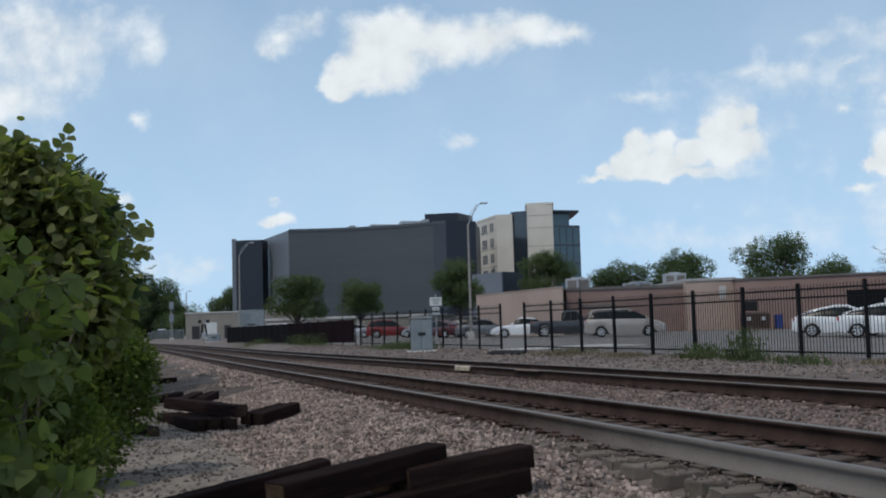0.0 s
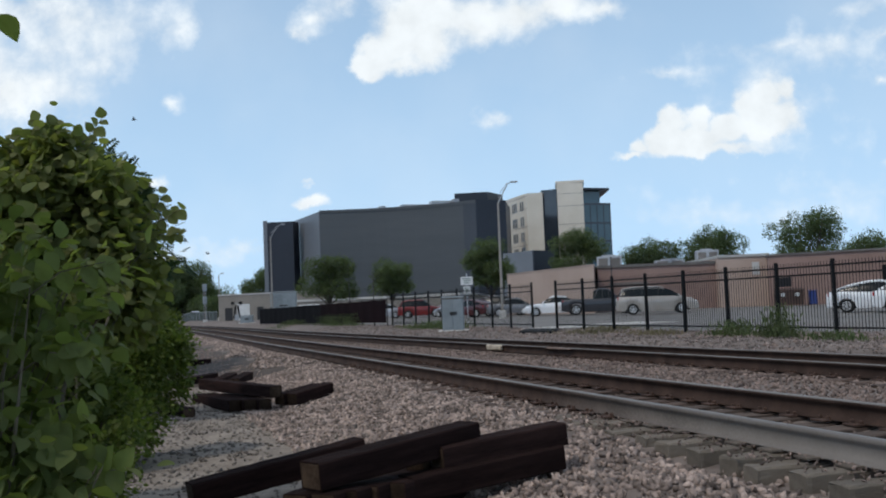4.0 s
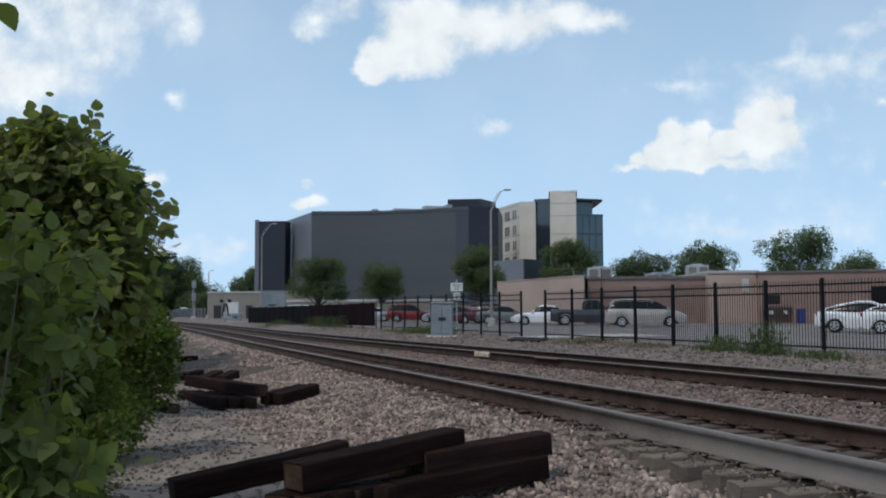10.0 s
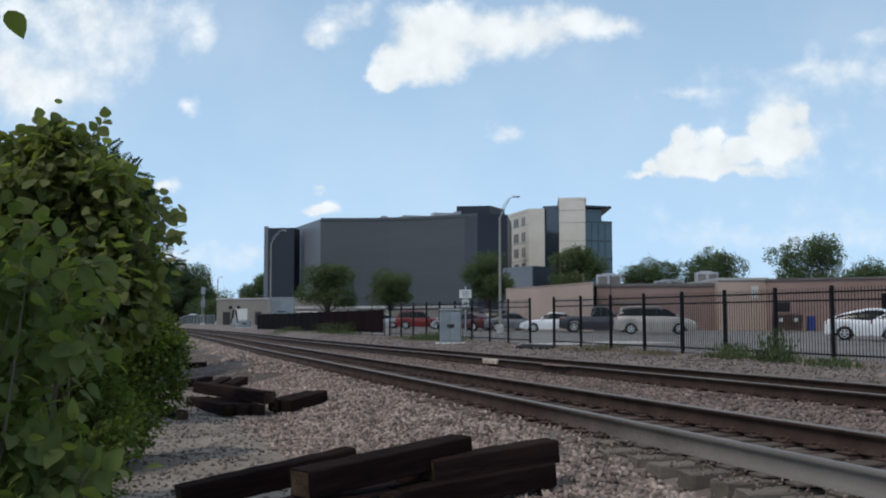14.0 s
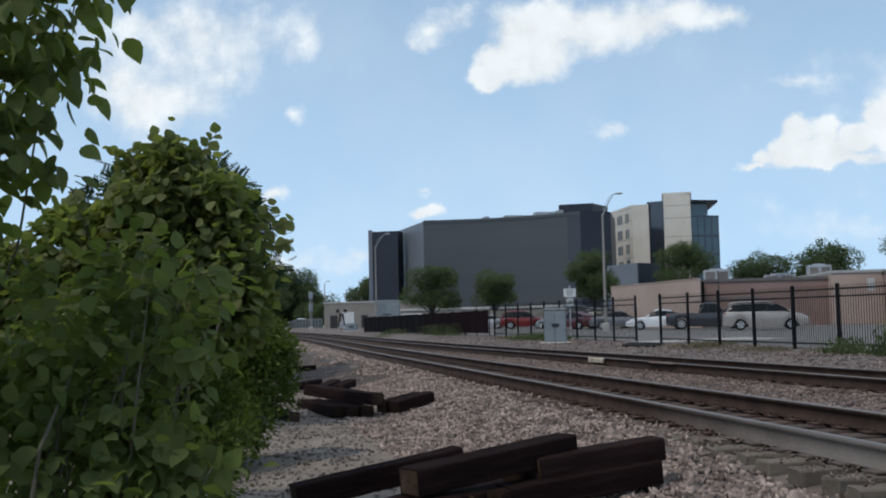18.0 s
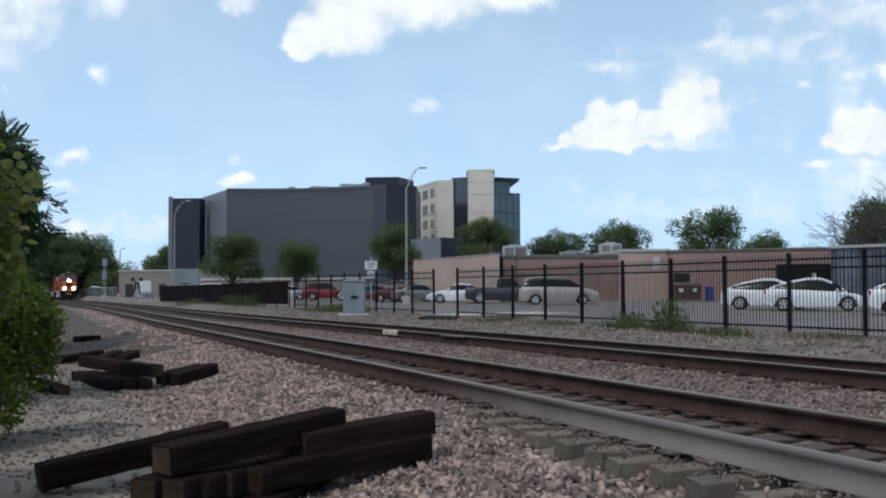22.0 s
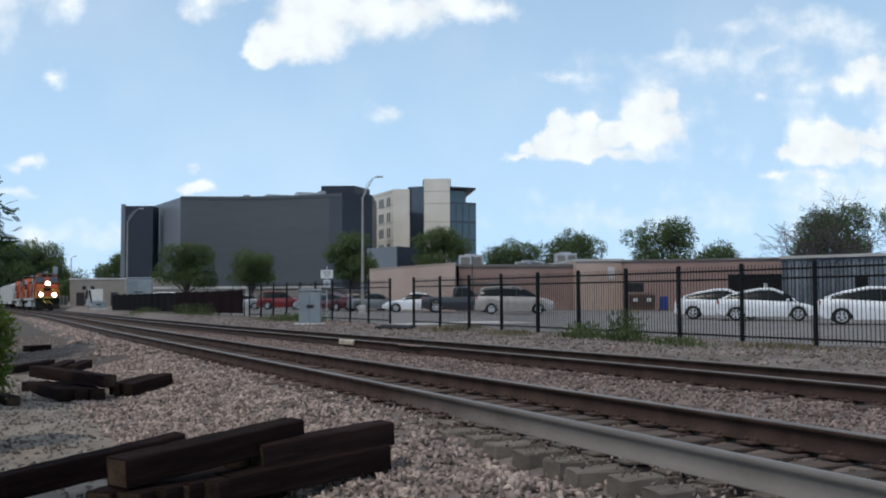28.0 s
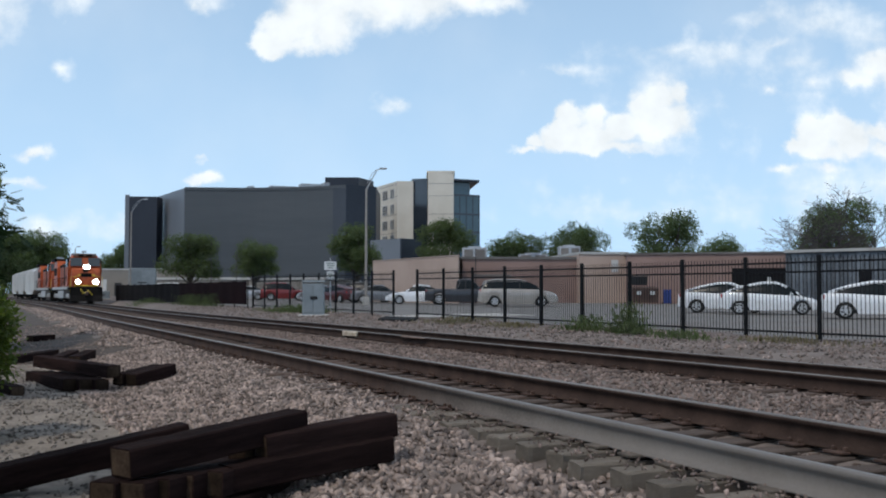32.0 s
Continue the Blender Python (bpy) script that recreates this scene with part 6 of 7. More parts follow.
def leafy_twig(parent, pts, n, leaf, size, seed, hang=0.5):
    """A thin shoot with single leaves set alternately along its outer part."""
    r = random.Random(seed)
    pts = [Vector(p) for p in pts]
    bm = bmesh.new()
    tube(bm, pts, 0.005, 0.002, 5)
    twig = part("twig", bm, M["stem"], parent)
    for k in range(n):
        f = (0.15 + 0.85 * k / (n - 1)) * (len(pts) - 1)
        i = min(int(f), len(pts) - 2)
        a = pts[i].lerp(pts[i + 1], f - i)
        along_twig = (pts[i + 1] - pts[i]).normalized()
        side = along_twig.cross(Vector((1, 0, 0))).normalized() * (1 if k % 2 else -1)
        d = (side * 0.8 + along_twig * 0.6 + Vector((r.uniform(-0.3, 0.5), r.uniform(-0.3, 0.3), -hang + r.uniform(-0.2, 0.2)))).normalized()
        x = d.cross(Vector((0.8, r.uniform(-0.5, 0.5), 0.7))).normalized()
        m = Matrix((x, d, x.cross(d))).transposed().to_4x4()
        piece("leaf", leaf, None, twig, "", Matrix.Translation(a) @ m @ Matrix.Scale(size * r.uniform(0.8, 1.15), 4))


ROUND_LEAF, BROAD_LEAF = leaf_mesh("round_leaf", ROUND, M["leaf_tree"]), leaf_mesh("broad_leaf", LEAF, M["leaf_near"])
for k, pts in enumerate((((-0.7, 0.9, 2.1), (-0.62, 1.18, 2.36), (-0.59, 1.29, 2.50)), ((-0.7, 0.9, 2.1), (-0.61, 1.26, 2.30), (-0.56, 1.41, 2.38)), ((-0.7, 0.9, 2.05), (-0.61, 1.28, 2.20), (-0.58, 1.39, 2.19)), ((-0.58, 0.55, 2.72), (-0.51, 0.76, 2.94), (-0.48, 0.85, 3.06)), ((-0.6, 0.5, 2.7), (-0.55, 0.5, 2.88), (-0.55, 0.52, 2.99)))):
    leafy_twig(round_tree, pts, 9, ROUND_LEAF, 0.095, 40 + k)
for k, pts in enumerate((((-0.75, 0.5, 2.3), (-0.62, 0.86, 2.55), (-0.58, 0.98, 2.63)), ((-0.75, 0.4, 2.4), (-0.6, 0.68, 2.72), (-0.57, 0.74, 2.82)), ((-0.8, 0.2, 2.5), (-0.7, 0.25, 2.78), (-0.68, 0.22, 2.88)), ((-0.8, 0.7, 1.7), (-0.7, 1.12, 1.88), (-0.66, 1.25, 1.9)), ((-0.8, 0.7, 1.5), (-0.75, 1.1, 1.62), (-0.7, 1.25, 1.6)), ((-0.6, -0.1, 2.2), (-0.5, -0.2, 2.5), (-0.5, -0.22, 2.58)))):
    leafy_twig(round_tree, pts, 10, ROUND_LEAF, 0.088, 60 + k)
leafy_twig(low_shoots, ((-0.9, -0.05, 0.6), (-0.74, 0.22, 0.77), (-0.68, 0.40, 0.86), (-0.65, 0.50, 0.86)), 9, BROAD_LEAF, 0.13, 50, 0.0)
leafy_twig(low_shoots, ((-0.8, -0.2, 0.7), (-0.7, 0.05, 0.95), (-0.66, 0.22, 1.02)), 8, BROAD_LEAF, 0.13, 51, 0.1)
leafy_twig(broad_shrub, ((-0.7, 0.2, 1.6), (-0.57, 0.45, 1.78), (-0.5, 0.66, 1.82)), 8, BROAD_LEAF, 0.13, 52, 0.8)
leafy_twig(broad_shrub, ((-0.6, 0.1, 1.2), (-0.45, 0.4, 1.4), (-0.4, 0.55, 1.38)), 8, BROAD_LEAF, 0.13, 53, 0.6)
leafy_twig(broad_shrub, ((-0.5, 0.0, 0.8), (-0.35, 0.35, 1.05), (-0.3, 0.5, 1.0)), 8, BROAD_LEAF, 0.13, 54, 0.5)
bush("sapling", on_land(-6.0, -2.4), [(0.85, 1.22, 3.0, 0.28, 0.24, 0.34), (0.85, 1.08, 2.55, 0.26, 0.22, 0.3), (0.85, 0.92, 2.2, 0.26, 0.22, 0.3), (0.85, 1.48, 3.45, 0.26, 0.28, 0.2), (0.85, 0.78, 3.2, 0.36, 0.36, 0.45), (0.85, 0.7, 2.6, 0.3, 0.28, 0.4), (0.85, 0.65, 2.0, 0.35, 0.3, 0.5)], 1700, 0.115, M["leaf_near"], "slender sapling with big heart-shaped leaves", 11, 1, droop=0.8, clump=6, loose=1.1, girth=0.45)

FAR = "distant round-headed green tree"
tree("street_tree", on_land(-112, 18.6), 7.1, 1.8, 3.0, 8704, 0.22, M["leaf_street"], "small round green tree in front of the grey building", 21)
tree("street_tree", on_land(-111, 25.3), 6.2, 2.0, 2.5, 7072, 0.20, M["leaf_street"], "small round green tree in front of the grey building", 22)
tree("street_tree", on_land(-100.4, 33.2), 7.5, 1.8, 3.0, 8704, 0.21, M["leaf_street"], "small round green tree behind the street lamp", 23)
tree("street_tree", on_land(-129, 55.2), 10.2, 2.5, 3.8, 9792, 0.27, M["leaf_street"], "dark green tree in front of the beige tower", 24)
tree("broad_tree", on_land(-134.5, 67.7), 9.4, 2.5, 4.4, 9792, 0.30, M["leaf_far"], FAR, 25)
tree("broad_tree", on_land(-131, 75.7), 10.9, 2.5, 4.6, 9792, 0.30, M["leaf_far"], FAR, 26)
tree("broad_tree", on_land(-117.3, 82.4), 11.8, 2.4, 5.2, 9792, 0.30, M["leaf_far"], FAR, 27)
tree("broad_tree", on_land(-130, 101), 8.6, 2.0, 4.6, 7072, 0.33, M["leaf_far"], FAR, 28)
tree("broad_tree", on_land(-85.3, 81), 10.4, 2.2, 4.4, 9792, 0.29, M["leaf_far"], FAR, 29)
tree("broad_tree", on_land(-79, 88), 10.6, 2.0, 5.0, 9792, 0.29, M["leaf_far"], FAR, 30)
tree("broad_tree", on_land(-246, 7.5), 12.5, 2.0, 8.0, 14144, 0.50, M["leaf_far"], "broad dark tree beyond the crossing", 31)
tree("broad_tree", on_land(-238, 1.0), 13, 2.0, 8.0, 14144, 0.50, M["leaf_far"], "broad dark tree beyond the crossing", 35)
tree("broad_tree", on_land(-229, 24.5), 10, 1.5, 5.2, 9792, 0.42, M["leaf_far"], "broad dark tree beyond the crossing", 32)


for hx, hy, hh, hs, seed in ((-262, 16, 7, 6, 61), (-258, 27, 6, 6, 62), (-270, 5, 8, 7, 63), (-205, 31, 8, 5, 64), (-214, 13.5, 4.6, 3.4, 65), (-207, 18.5, 4.4, 3.2, 66), (-232, 12.0, 5.0, 4.0, 67), (-196, 22.5, 4.2, 3.0, 68), (-250, 8.0, 5.2, 4.6, 69), (-285, 9.0, 7.0, 6.0, 70)):
    tree("broad_tree", on_land(hx, hy, 0, -0.4), hh, 0.1, hs, 5000, 0.5, M["leaf_far"], "low bushy tree beyond the crossing", seed)


def bare_tree(m, h, label, seed):
    """A leafless tree: forks that divide again and again."""
    r = random.Random(seed)
    t = thing("bare_tree", label, "tree", m)
    bm, twigs = bmesh.new(), bmesh.new()

    def grow(p, d, length, rad, level):
        q = p + d * length * 0.5 + Vector((r.uniform(-1, 1), r.uniform(-1, 1), r.uniform(-0.3, 0.6))) * length * 0.08
        e = p + d * length
        tube(bm if level < 2 else twigs, [p, q, e], rad, rad * 0.6, 5 if level < 2 else 4)
        if level >= 7:
            return
        for k in range(2 if level in (4, 6) else 3):
            nd = (d + Vector((r.uniform(-1, 1), r.uniform(-1, 1), r.uniform(-0.5, 0.45))) * 1.0).normalized()
            grow(e if k else q.lerp(e, 0.7), nd, h * 0.25 if level == 0 else length * r.uniform(0.66, 0.86), max(rad * 0.62, 0.012), level + 1)

    grow(Vector((0, 0, -0.2)), Vector((0.05, 0.05, 1)).normalized(), h * 0.2, 0.17, 0)
    part("trunk", bm, M["bare"], t)
    part("crown", twigs, M["bare"], t, "dense leafless twigs")
    return t


bare_tree(on_land(-72.5, 63.0), 9.4, "leafless grey tree behind the low buildings", 3)
bare_tree(on_land(-73, 69.5), 10.4, "leafless grey tree behind the low buildings", 8)


def weeds(x, y, w, h, n, label, seed, material="weed"):
    r = np.random.default_rng(seed)
    n = int(2.2 * n)
    p = np.stack([x + r.normal(0, w, n), y + r.normal(0, w * 0.6, n), np.zeros(n)], 1)
    p[:, 2] = land(p[:, 0], p[:, 1]) + h * r.uniform(0, 1, n) ** 1.4 * np.exp(-((p[:, 0] - x) / (1.3 * w)) ** 2)
    out = r.normal(size=(n, 3)) * 0.5 + np.array([0, 0, 1.0])
    t = leaf_frames(r, n, out, 0.15, -0.9, 0.45) * np.array([0.28, 1.0, 1.0])
    ob = piece("weeds", scatter_mesh("weeds", SPRIG, SPRIG_FACES, t, p), M[material])
    return tagged(ob, label, "weeds", kind="stuff")


weeds(-23.7, 15.3, 0.38, 0.8, 420, "tuft of green weeds below the fence", 1)
weeds(-25.6, 15.2, 0.5, 0.42, 300, "tuft of green weeds below the fence", 2)
weeds(-20.9, 14.9, 0.5, 0.18, 120, "low green weeds in the gravel", 3)
weeds(-75, 12.4, 0.9, 0.7, 500, "grass tuft at the foot of the screened fence", 4)
weeds(-70, 12.7, 0.9, 0.8, 500, "grass tuft at the foot of the screened fence", 5)
weeds(-50.5, 13.6, 1.2, 0.35, 700, "patch of green grass by the cabinet", 6)
weeds(-86, 11.2, 1.6, 0.4, 500, "grass along the screened fence", 7)
for k, (x, y, w) in enumerate(((-33.0, 14.3, 0.8), (-29.2, 14.7, 0.7), (-36.5, 16.6, 0.9), (-18.6, 15.9, 0.7), (-55.0, 14.0, 1.2), (-15.0, 16.8, 0.9))):
    weeds(x, y, w, 0.07, 110, "dry flattened grass on the verge", 70 + k, "dry_grass")


# ---------------------------------------------------------------- vehicles
def paint(name, colour, rough=0.3, metal=0.0):
    m = bpy.data.materials.new(name)
    m.use_nodes = True
    n, l = m.node_tree.nodes, m.node_tree.links
    p = n["Principled BSDF"]
    tc, noi, mix = n.new("ShaderNodeTexCoord"), n.new("ShaderNodeTexNoise"), n.new("ShaderNodeMix")
    mix.data_type = "RGBA"
    noi.inputs["Scale"].default_value, noi.inputs["Detail"].default_value = 1.6, 5
    l.new(tc.outputs["Object"], noi.inputs["Vector"])
    l.new(noi.outputs[0], mix.inputs["Factor"])
    mix.inputs[6].default_value, mix.inputs[7].default_value = (*[c * 0.9 for c in colour], 1), (*[min(c * 1.06, 0.9) for c in colour], 1)
    l.new(mix.outputs[2], p.inputs["Base Color"])
    p.inputs["Roughness"].default_value, p.inputs["Metallic"].default_value = rough, metal
    p.inputs["Coat Weight"].default_value, p.inputs["Coat Roughness"].default_value = 0.5, 0.08
    return m


PAINT = dict(white=paint("white_car_paint", (0.76, 0.77, 0.78)), champagne=paint("champagne_car_paint", (0.42, 0.385, 0.345), 0.35, 0.2), charcoal=paint("charcoal_car_paint", (0.035, 0.036, 0.042)), grey=paint("grey_car_paint", (0.17, 0.175, 0.185), 0.35, 0.2), red=paint("red_car_paint", (0.20, 0.015, 0.014)), maroon=paint("maroon_car_paint", (0.075, 0.012, 0.014)), silver=paint("silver_car_paint", (0.42, 0.43, 0.45), 0.3, 0.3))

STYLES = dict(
    hatch=dict(L=4.46, W=1.74, H=1.49, base=2.70, wheel=0.315, belt=[(-1, 0.88), (-0.93, 1.0), (-0.6, 0.99), (0.1, 0.90), (0.5, 0.86), (0.8, 0.72), (1, 0.52)], roof=[(-0.93, 1.01), (-0.55, 1.30), (-0.15, 1.47), (0.12, 1.47), (0.4, 1.22), (0.66, 0.84)]),
    van=dict(L=5.1, W=1.95, H=1.78, base=3.03, wheel=0.34, belt=[(-1, 1.02), (-0.97, 1.16), (-0.3, 1.15), (0.4, 1.12), (0.6, 1.08), (0.85, 0.95), (1, 0.70)], roof=[(-0.97, 1.1), (-0.86, 1.66), (-0.6, 1.77), (0.05, 1.76), (0.32, 1.55), (0.68, 1.0)]),
    sedan=dict(L=4.75, W=1.80, H=1.45, base=2.75, wheel=0.32, belt=[(-1, 0.85), (-0.95, 0.98), (-0.55, 0.99), (0.3, 0.93), (0.5, 0.90), (0.85, 0.76), (1, 0.55)], roof=[(-0.66, 0.99), (-0.36, 1.38), (-0.1, 1.45), (0.08, 1.44), (0.42, 0.95)]),
    suv=dict(L=4.6, W=1.85, H=1.72, base=2.65, wheel=0.36, belt=[(-1, 0.98), (-0.97, 1.08), (0.3, 1.05), (0.45, 1.02), (0.85, 0.92), (1, 0.68)], roof=[(-0.97, 1.1), (-0.84, 1.62), (-0.5, 1.72), (0.05, 1.70), (0.42, 1.06)]),
    pickup=dict(L=5.6, W=1.95, H=1.85, base=3.5, wheel=0.39, belt=[(-1, 1.08), (-0.98, 1.12), (-0.15, 1.12), (0.4, 1.14), (0.5, 1.12), (0.9, 1.02), (1, 0.75)], roof=[(-0.2, 1.13), (-0.17, 1.72), (-0.05, 1.84), (0.2, 1.82), (0.48, 1.14)]),
)


def curve_at(table, x):
    return float(np.interp(x, [a for a, _ in table], [b for _, b in table]))


def loft(bm, rings, caps=True):
    vs = [[bm.verts.new(p) for p in r] for r in rings]
    n = len(vs[0])
    for a, b in zip(vs, vs[1:]):
        for k in range(n - 1):
            bm.faces.new((a[k], a[k + 1], b[k + 1], b[k]))
    if caps:
        bm.faces.new(vs[0])
        bm.faces.new(vs[-1][::-1])
    bmesh.ops.recalc_face_normals(bm, faces=bm.faces)
    return vs


def car(m, style, colour, label, name="car"):
    s = STYLES[style]
    L, W, base, wr = s["L"], s["W"], s["base"], s["wheel"]
    body_mat = PAINT[colour]
    t = thing(name, label, "car", m)
    # lower body with wheel arches cut by the section's foot
    rings = []
    for i in range(41):
        u = -1 + 2 * i / 40
        x = u * L / 2
        w = W / 2 * (1 - 0.16 * abs(u) ** 5 - 0.03 * max(u, 0))
        zb = curve_at(s["belt"], u)
        foot = 0.2 + 0.16 * abs(u) ** 8
        for c in (-base / 2, base / 2):
            q = abs(x - c) / (wr * 1.18)
            if q < 1:
                foot = max(foot, wr + wr * 1.12 * math.sqrt(1 - q * q))
        foot = min(foot, zb - 0.08)
        mid = foot + (zb - foot) * 0.55
        side = [(x, w * 0.93, foot), (x, w, mid), (x, w * 0.985, zb - 0.05), (x, w * 0.93, zb), (x, w * 0.5, zb + 0.02)]
        rings.append(side + [(x, -y, z) for x, y, z in side[::-1]])
    bm = bmesh.new()
    vs = loft(bm, rings)
    part("body", bm, body_mat, t, smooth=True)
    # glazed cabin and its roof skin
    x0, x1 = s["roof"][0][0], s["roof"][-1][0]
    glass, skin = [], []
    for i in range(25):
        u = x0 + (x1 - x0) * i / 24
        x = u * L / 2
        zb, zr = curve_at(s["belt"], u) - 0.01, curve_at(s["roof"], u)
        zr = max(zr, zb + 0.012)
        wb = W / 2 * 0.92 * (1 - 0.10 * abs(u) ** 3)
        wt = wb - 0.34 * (zr - zb)
        g = [(x, wb, zb), (x, wt + 0.02, zr - 0.06 * min(1, (zr - zb) * 3)), (x, wt - 0.08, zr)]
        glass.append(g + [(x, -y, z) for x, y, z in g[::-1]])
        lo, hi = dict(hatch=(0.02, 0.82), van=(0.03, 0.74), suv=(0.04, 0.74)).get(style, (0.30, 0.74))
        if lo < (u - x0) / (x1 - x0) < hi or zr > s["H"] - 0.13:
            k = [(x, wt + (0.052 if style == "van" else 0.038), zr - (0.125 if style == "van" else 0.082)), (x, wt - 0.06, zr + 0.012), (x, 0, zr + 0.03)]
            skin.append(k + [(x, -y, z) for x, y, z in k[:2][::-1]])
    bm = bmesh.new()
    loft(bm, glass)
    cabin = part("window_band", bm, M["car_glass"], t, "dark tinted glass", smooth=True)
    bm = bmesh.new()
    loft(bm, skin, False)
    bmesh.ops.solidify(bm, geom=bm.faces[:], thickness=0.02)
    part("roof", bm, body_mat, t, smooth=True)
    for frac in (0.0, 0.36, 0.62, 1.0):
        for sgn in (-1, 1):
            pts = []
            u = x0 + (x1 - x0) * (0.03 + 0.94 * frac)
            lean = 0.55 * (frac - 0.5)
            for f in (0.0, 0.5, 1.0):
                uu = min(max(u - lean * 0.42 * f * (1 if frac in (0.0, 1.0) else 0.1), x0), x1)
                zb, zr = curve_at(s["belt"], uu), max(curve_at(s["roof"], uu), curve_at(s["belt"], uu) + 0.02)
                wb = W / 2 * 0.92 * (1 - 0.10 * abs(uu) ** 3)
                pts.append((uu * L / 2, sgn * (wb - (0.34 * (zr - zb)) * f + 0.012), zb + (zr - zb - 0.05) * f))
            bm = bmesh.new()
            tube(bm, pts, 0.035 if frac in (0.0, 1.0) else 0.028, None, 5)
            part("pillar", bm, body_mat if frac in (0.0, 1.0) else M["trim"], cabin)
    for c in (-base / 2, base / 2):
        for sgn in (-1, 1):
            bm = bmesh.new()
            disc(bm, (c, sgn * (W / 2 - 0.12), wr), wr, 0.21, "y", 24)
            bmesh.ops.bevel(bm, geom=[e for e in bm.edges if e.calc_face_angle(0) > 1], offset=0.03, segments=2, affect="EDGES")
            wheel = part("wheel", bm, M["tyre"], t)
            bm = bmesh.new()
            disc(bm, (c, sgn * (W / 2 - 0.035), wr), wr * 0.62, 0.05, "y", 20)
            part("hub", bm, M["trim"], wheel, "dark hub behind the spokes")
            bm = bmesh.new()
            tube(bm, [(c + wr * 0.62 * math.cos(k * math.tau / 18), sgn * (W / 2 - 0.008), wr + wr * 0.62 * math.sin(k * math.tau / 18)) for k in range(19)], 0.022, None, 5)
            for k in range(5):
                box(bm, (0, 0, wr * 0.33), (0.085, 0.035, wr * 0.6), Matrix.Translation((c, sgn * (W / 2 - 0.005), wr)) @ Matrix.Rotation(k * math.tau / 5, 4, "Y"))
            part("rim", bm, M["rim"], wheel, "silver alloy rim")
    for sgn in (-1, 1):
        zb = curve_at(s["belt"], 0.9)
        bm = bmesh.new()
        box(bm, (L / 2 * 0.90, sgn * W * 0.37, zb - 0.12), (0.36, 0.2, 0.13), bevel=0.04)
        part("headlight", bm, M["clear_lamp"], t, "clear headlight")
        bm = bmesh.new()
        box(bm, (-L / 2 * 0.955, sgn * W * 0.405, curve_at(s["belt"], -0.95) - 0.12), (0.10, 0.12, 0.2), bevel=0.03)
        part("tail_light", bm, M["red_lamp"], t, "red tail light")
        bm = bmesh.new()
        box(bm, (x1 * L / 2 * 0.62 if style == "hatch" else x1 * L / 2 * 0.8, sgn * (W / 2 + 0.06), curve_at(s["belt"], 0.3) + 0.06), (0.12, 0.18, 0.13), bevel=0.03)
        part("mirror", bm, body_mat, t)
        for hx in (0.1, -0.3):
            bm = bmesh.new()
            box(bm, (hx * L / 2, sgn * (W / 2 * 0.99), curve_at(s["belt"], hx) - 0.12), (0.16, 0.03, 0.03), bevel=0.008)
            part("door_handle", bm, body_mat, t)
    for u, nm in ((1, "front_bumper"), (-1, "rear_bumper")):
        bm = bmesh.new()
        box(bm, (u * (L / 2 - 0.06), 0, 0.38), (0.22, W * 0.78, 0.26), bevel=0.08)
        part(nm, bm, body_mat if style != "pickup" else M["rim"], t)
        bm = bmesh.new()
        box(bm, (u * (L / 2 + 0.055), 0, 0.55), (0.015, 0.34, 0.12), bevel=0.004)
        part("number_plate", bm, M["sign"], t, "plain pale plate")
    bm = bmesh.new()
    box(bm, (0, 0, 0.27), (L * 0.8, W * 0.8, 0.12), bevel=0.02)
    part("underbody", bm, M["trim"], t)
    if style == "pickup":
        bm = bmesh.new()
        box(bm, (-L * 0.31, 0, 1.10), (L * 0.32, W * 0.78, 0.09))
        part("bed_opening", bm, M["trim"], t, "dark open bed")
    return t


HEAD = math.degrees(math.atan2(0.76, 0.65))


def parked(x, y, heading, style, colour, label, name="car"):
    s = STYLES[style]
    return car(on_land(x, y, heading, 0.02), style, colour, label, name)


def from_rear(x, y, heading, style):
    """The middle of a car whose rear axle stands at x, y."""
    h = radians(heading)
    b = STYLES[style]["base"] / 2
    return x + math.cos(h) * b, y + math.sin(h) * b


WHITE = "white hatchback parked nose away in an angled bay behind the fence"
for x, y in ((-43.2, 32.0), (-39.5, 31.6), (-32.3, 30.9), (-25.0, 30.2)):
    parked(*from_rear(x, y, HEAD, "hatch"), HEAD, "hatch", "white", WHITE)
parked(-61.3, 31.25, 66, "van", "champagne", "champagne minivan parked in the lot", "minivan")
parked(-69.8, 31.2, 66, "pickup", "charcoal", "dark charcoal pickup truck with a silver bumper", "pickup_truck")
parked(-73.2, 29.0, 66 + 180, "sedan", "white", "white sedan partly behind a pickup truck")
parked(-79.9, 28.4, 66, "sedan", "grey", "grey sedan parked in the lot")
parked(-85.0, 29.2, 60, "suv", "charcoal", "dark sport utility car behind a grey sedan")
parked(-84.0, 26.1, 200, "hatch", "maroon", "dark red hatchback parked nose in")
parked(-91.5, 26.6, 200, "sedan", "silver", "silver sedan parked nose in")
parked(-98.6, 25.4, 70, "suv", "red", "bright red crossover parked in the lot")
parked(-103.5, 30.0, 70, "sedan", "silver", "silver sedan at the back of the lot")
parked(-105.5, 23.0, 250, "sedan", "silver", "silver sedan at the back of the lot")
parked(-121.2, 18.6, 70, "van", "white", "white van beside the equipment house", "van")
parked(-203, 8.3, 4, "van", "white", "white van beyond the slatted fence", "van")
parked(-119.5, 21.4, 70, "van", "silver", "silver van beside the equipment house", "van")


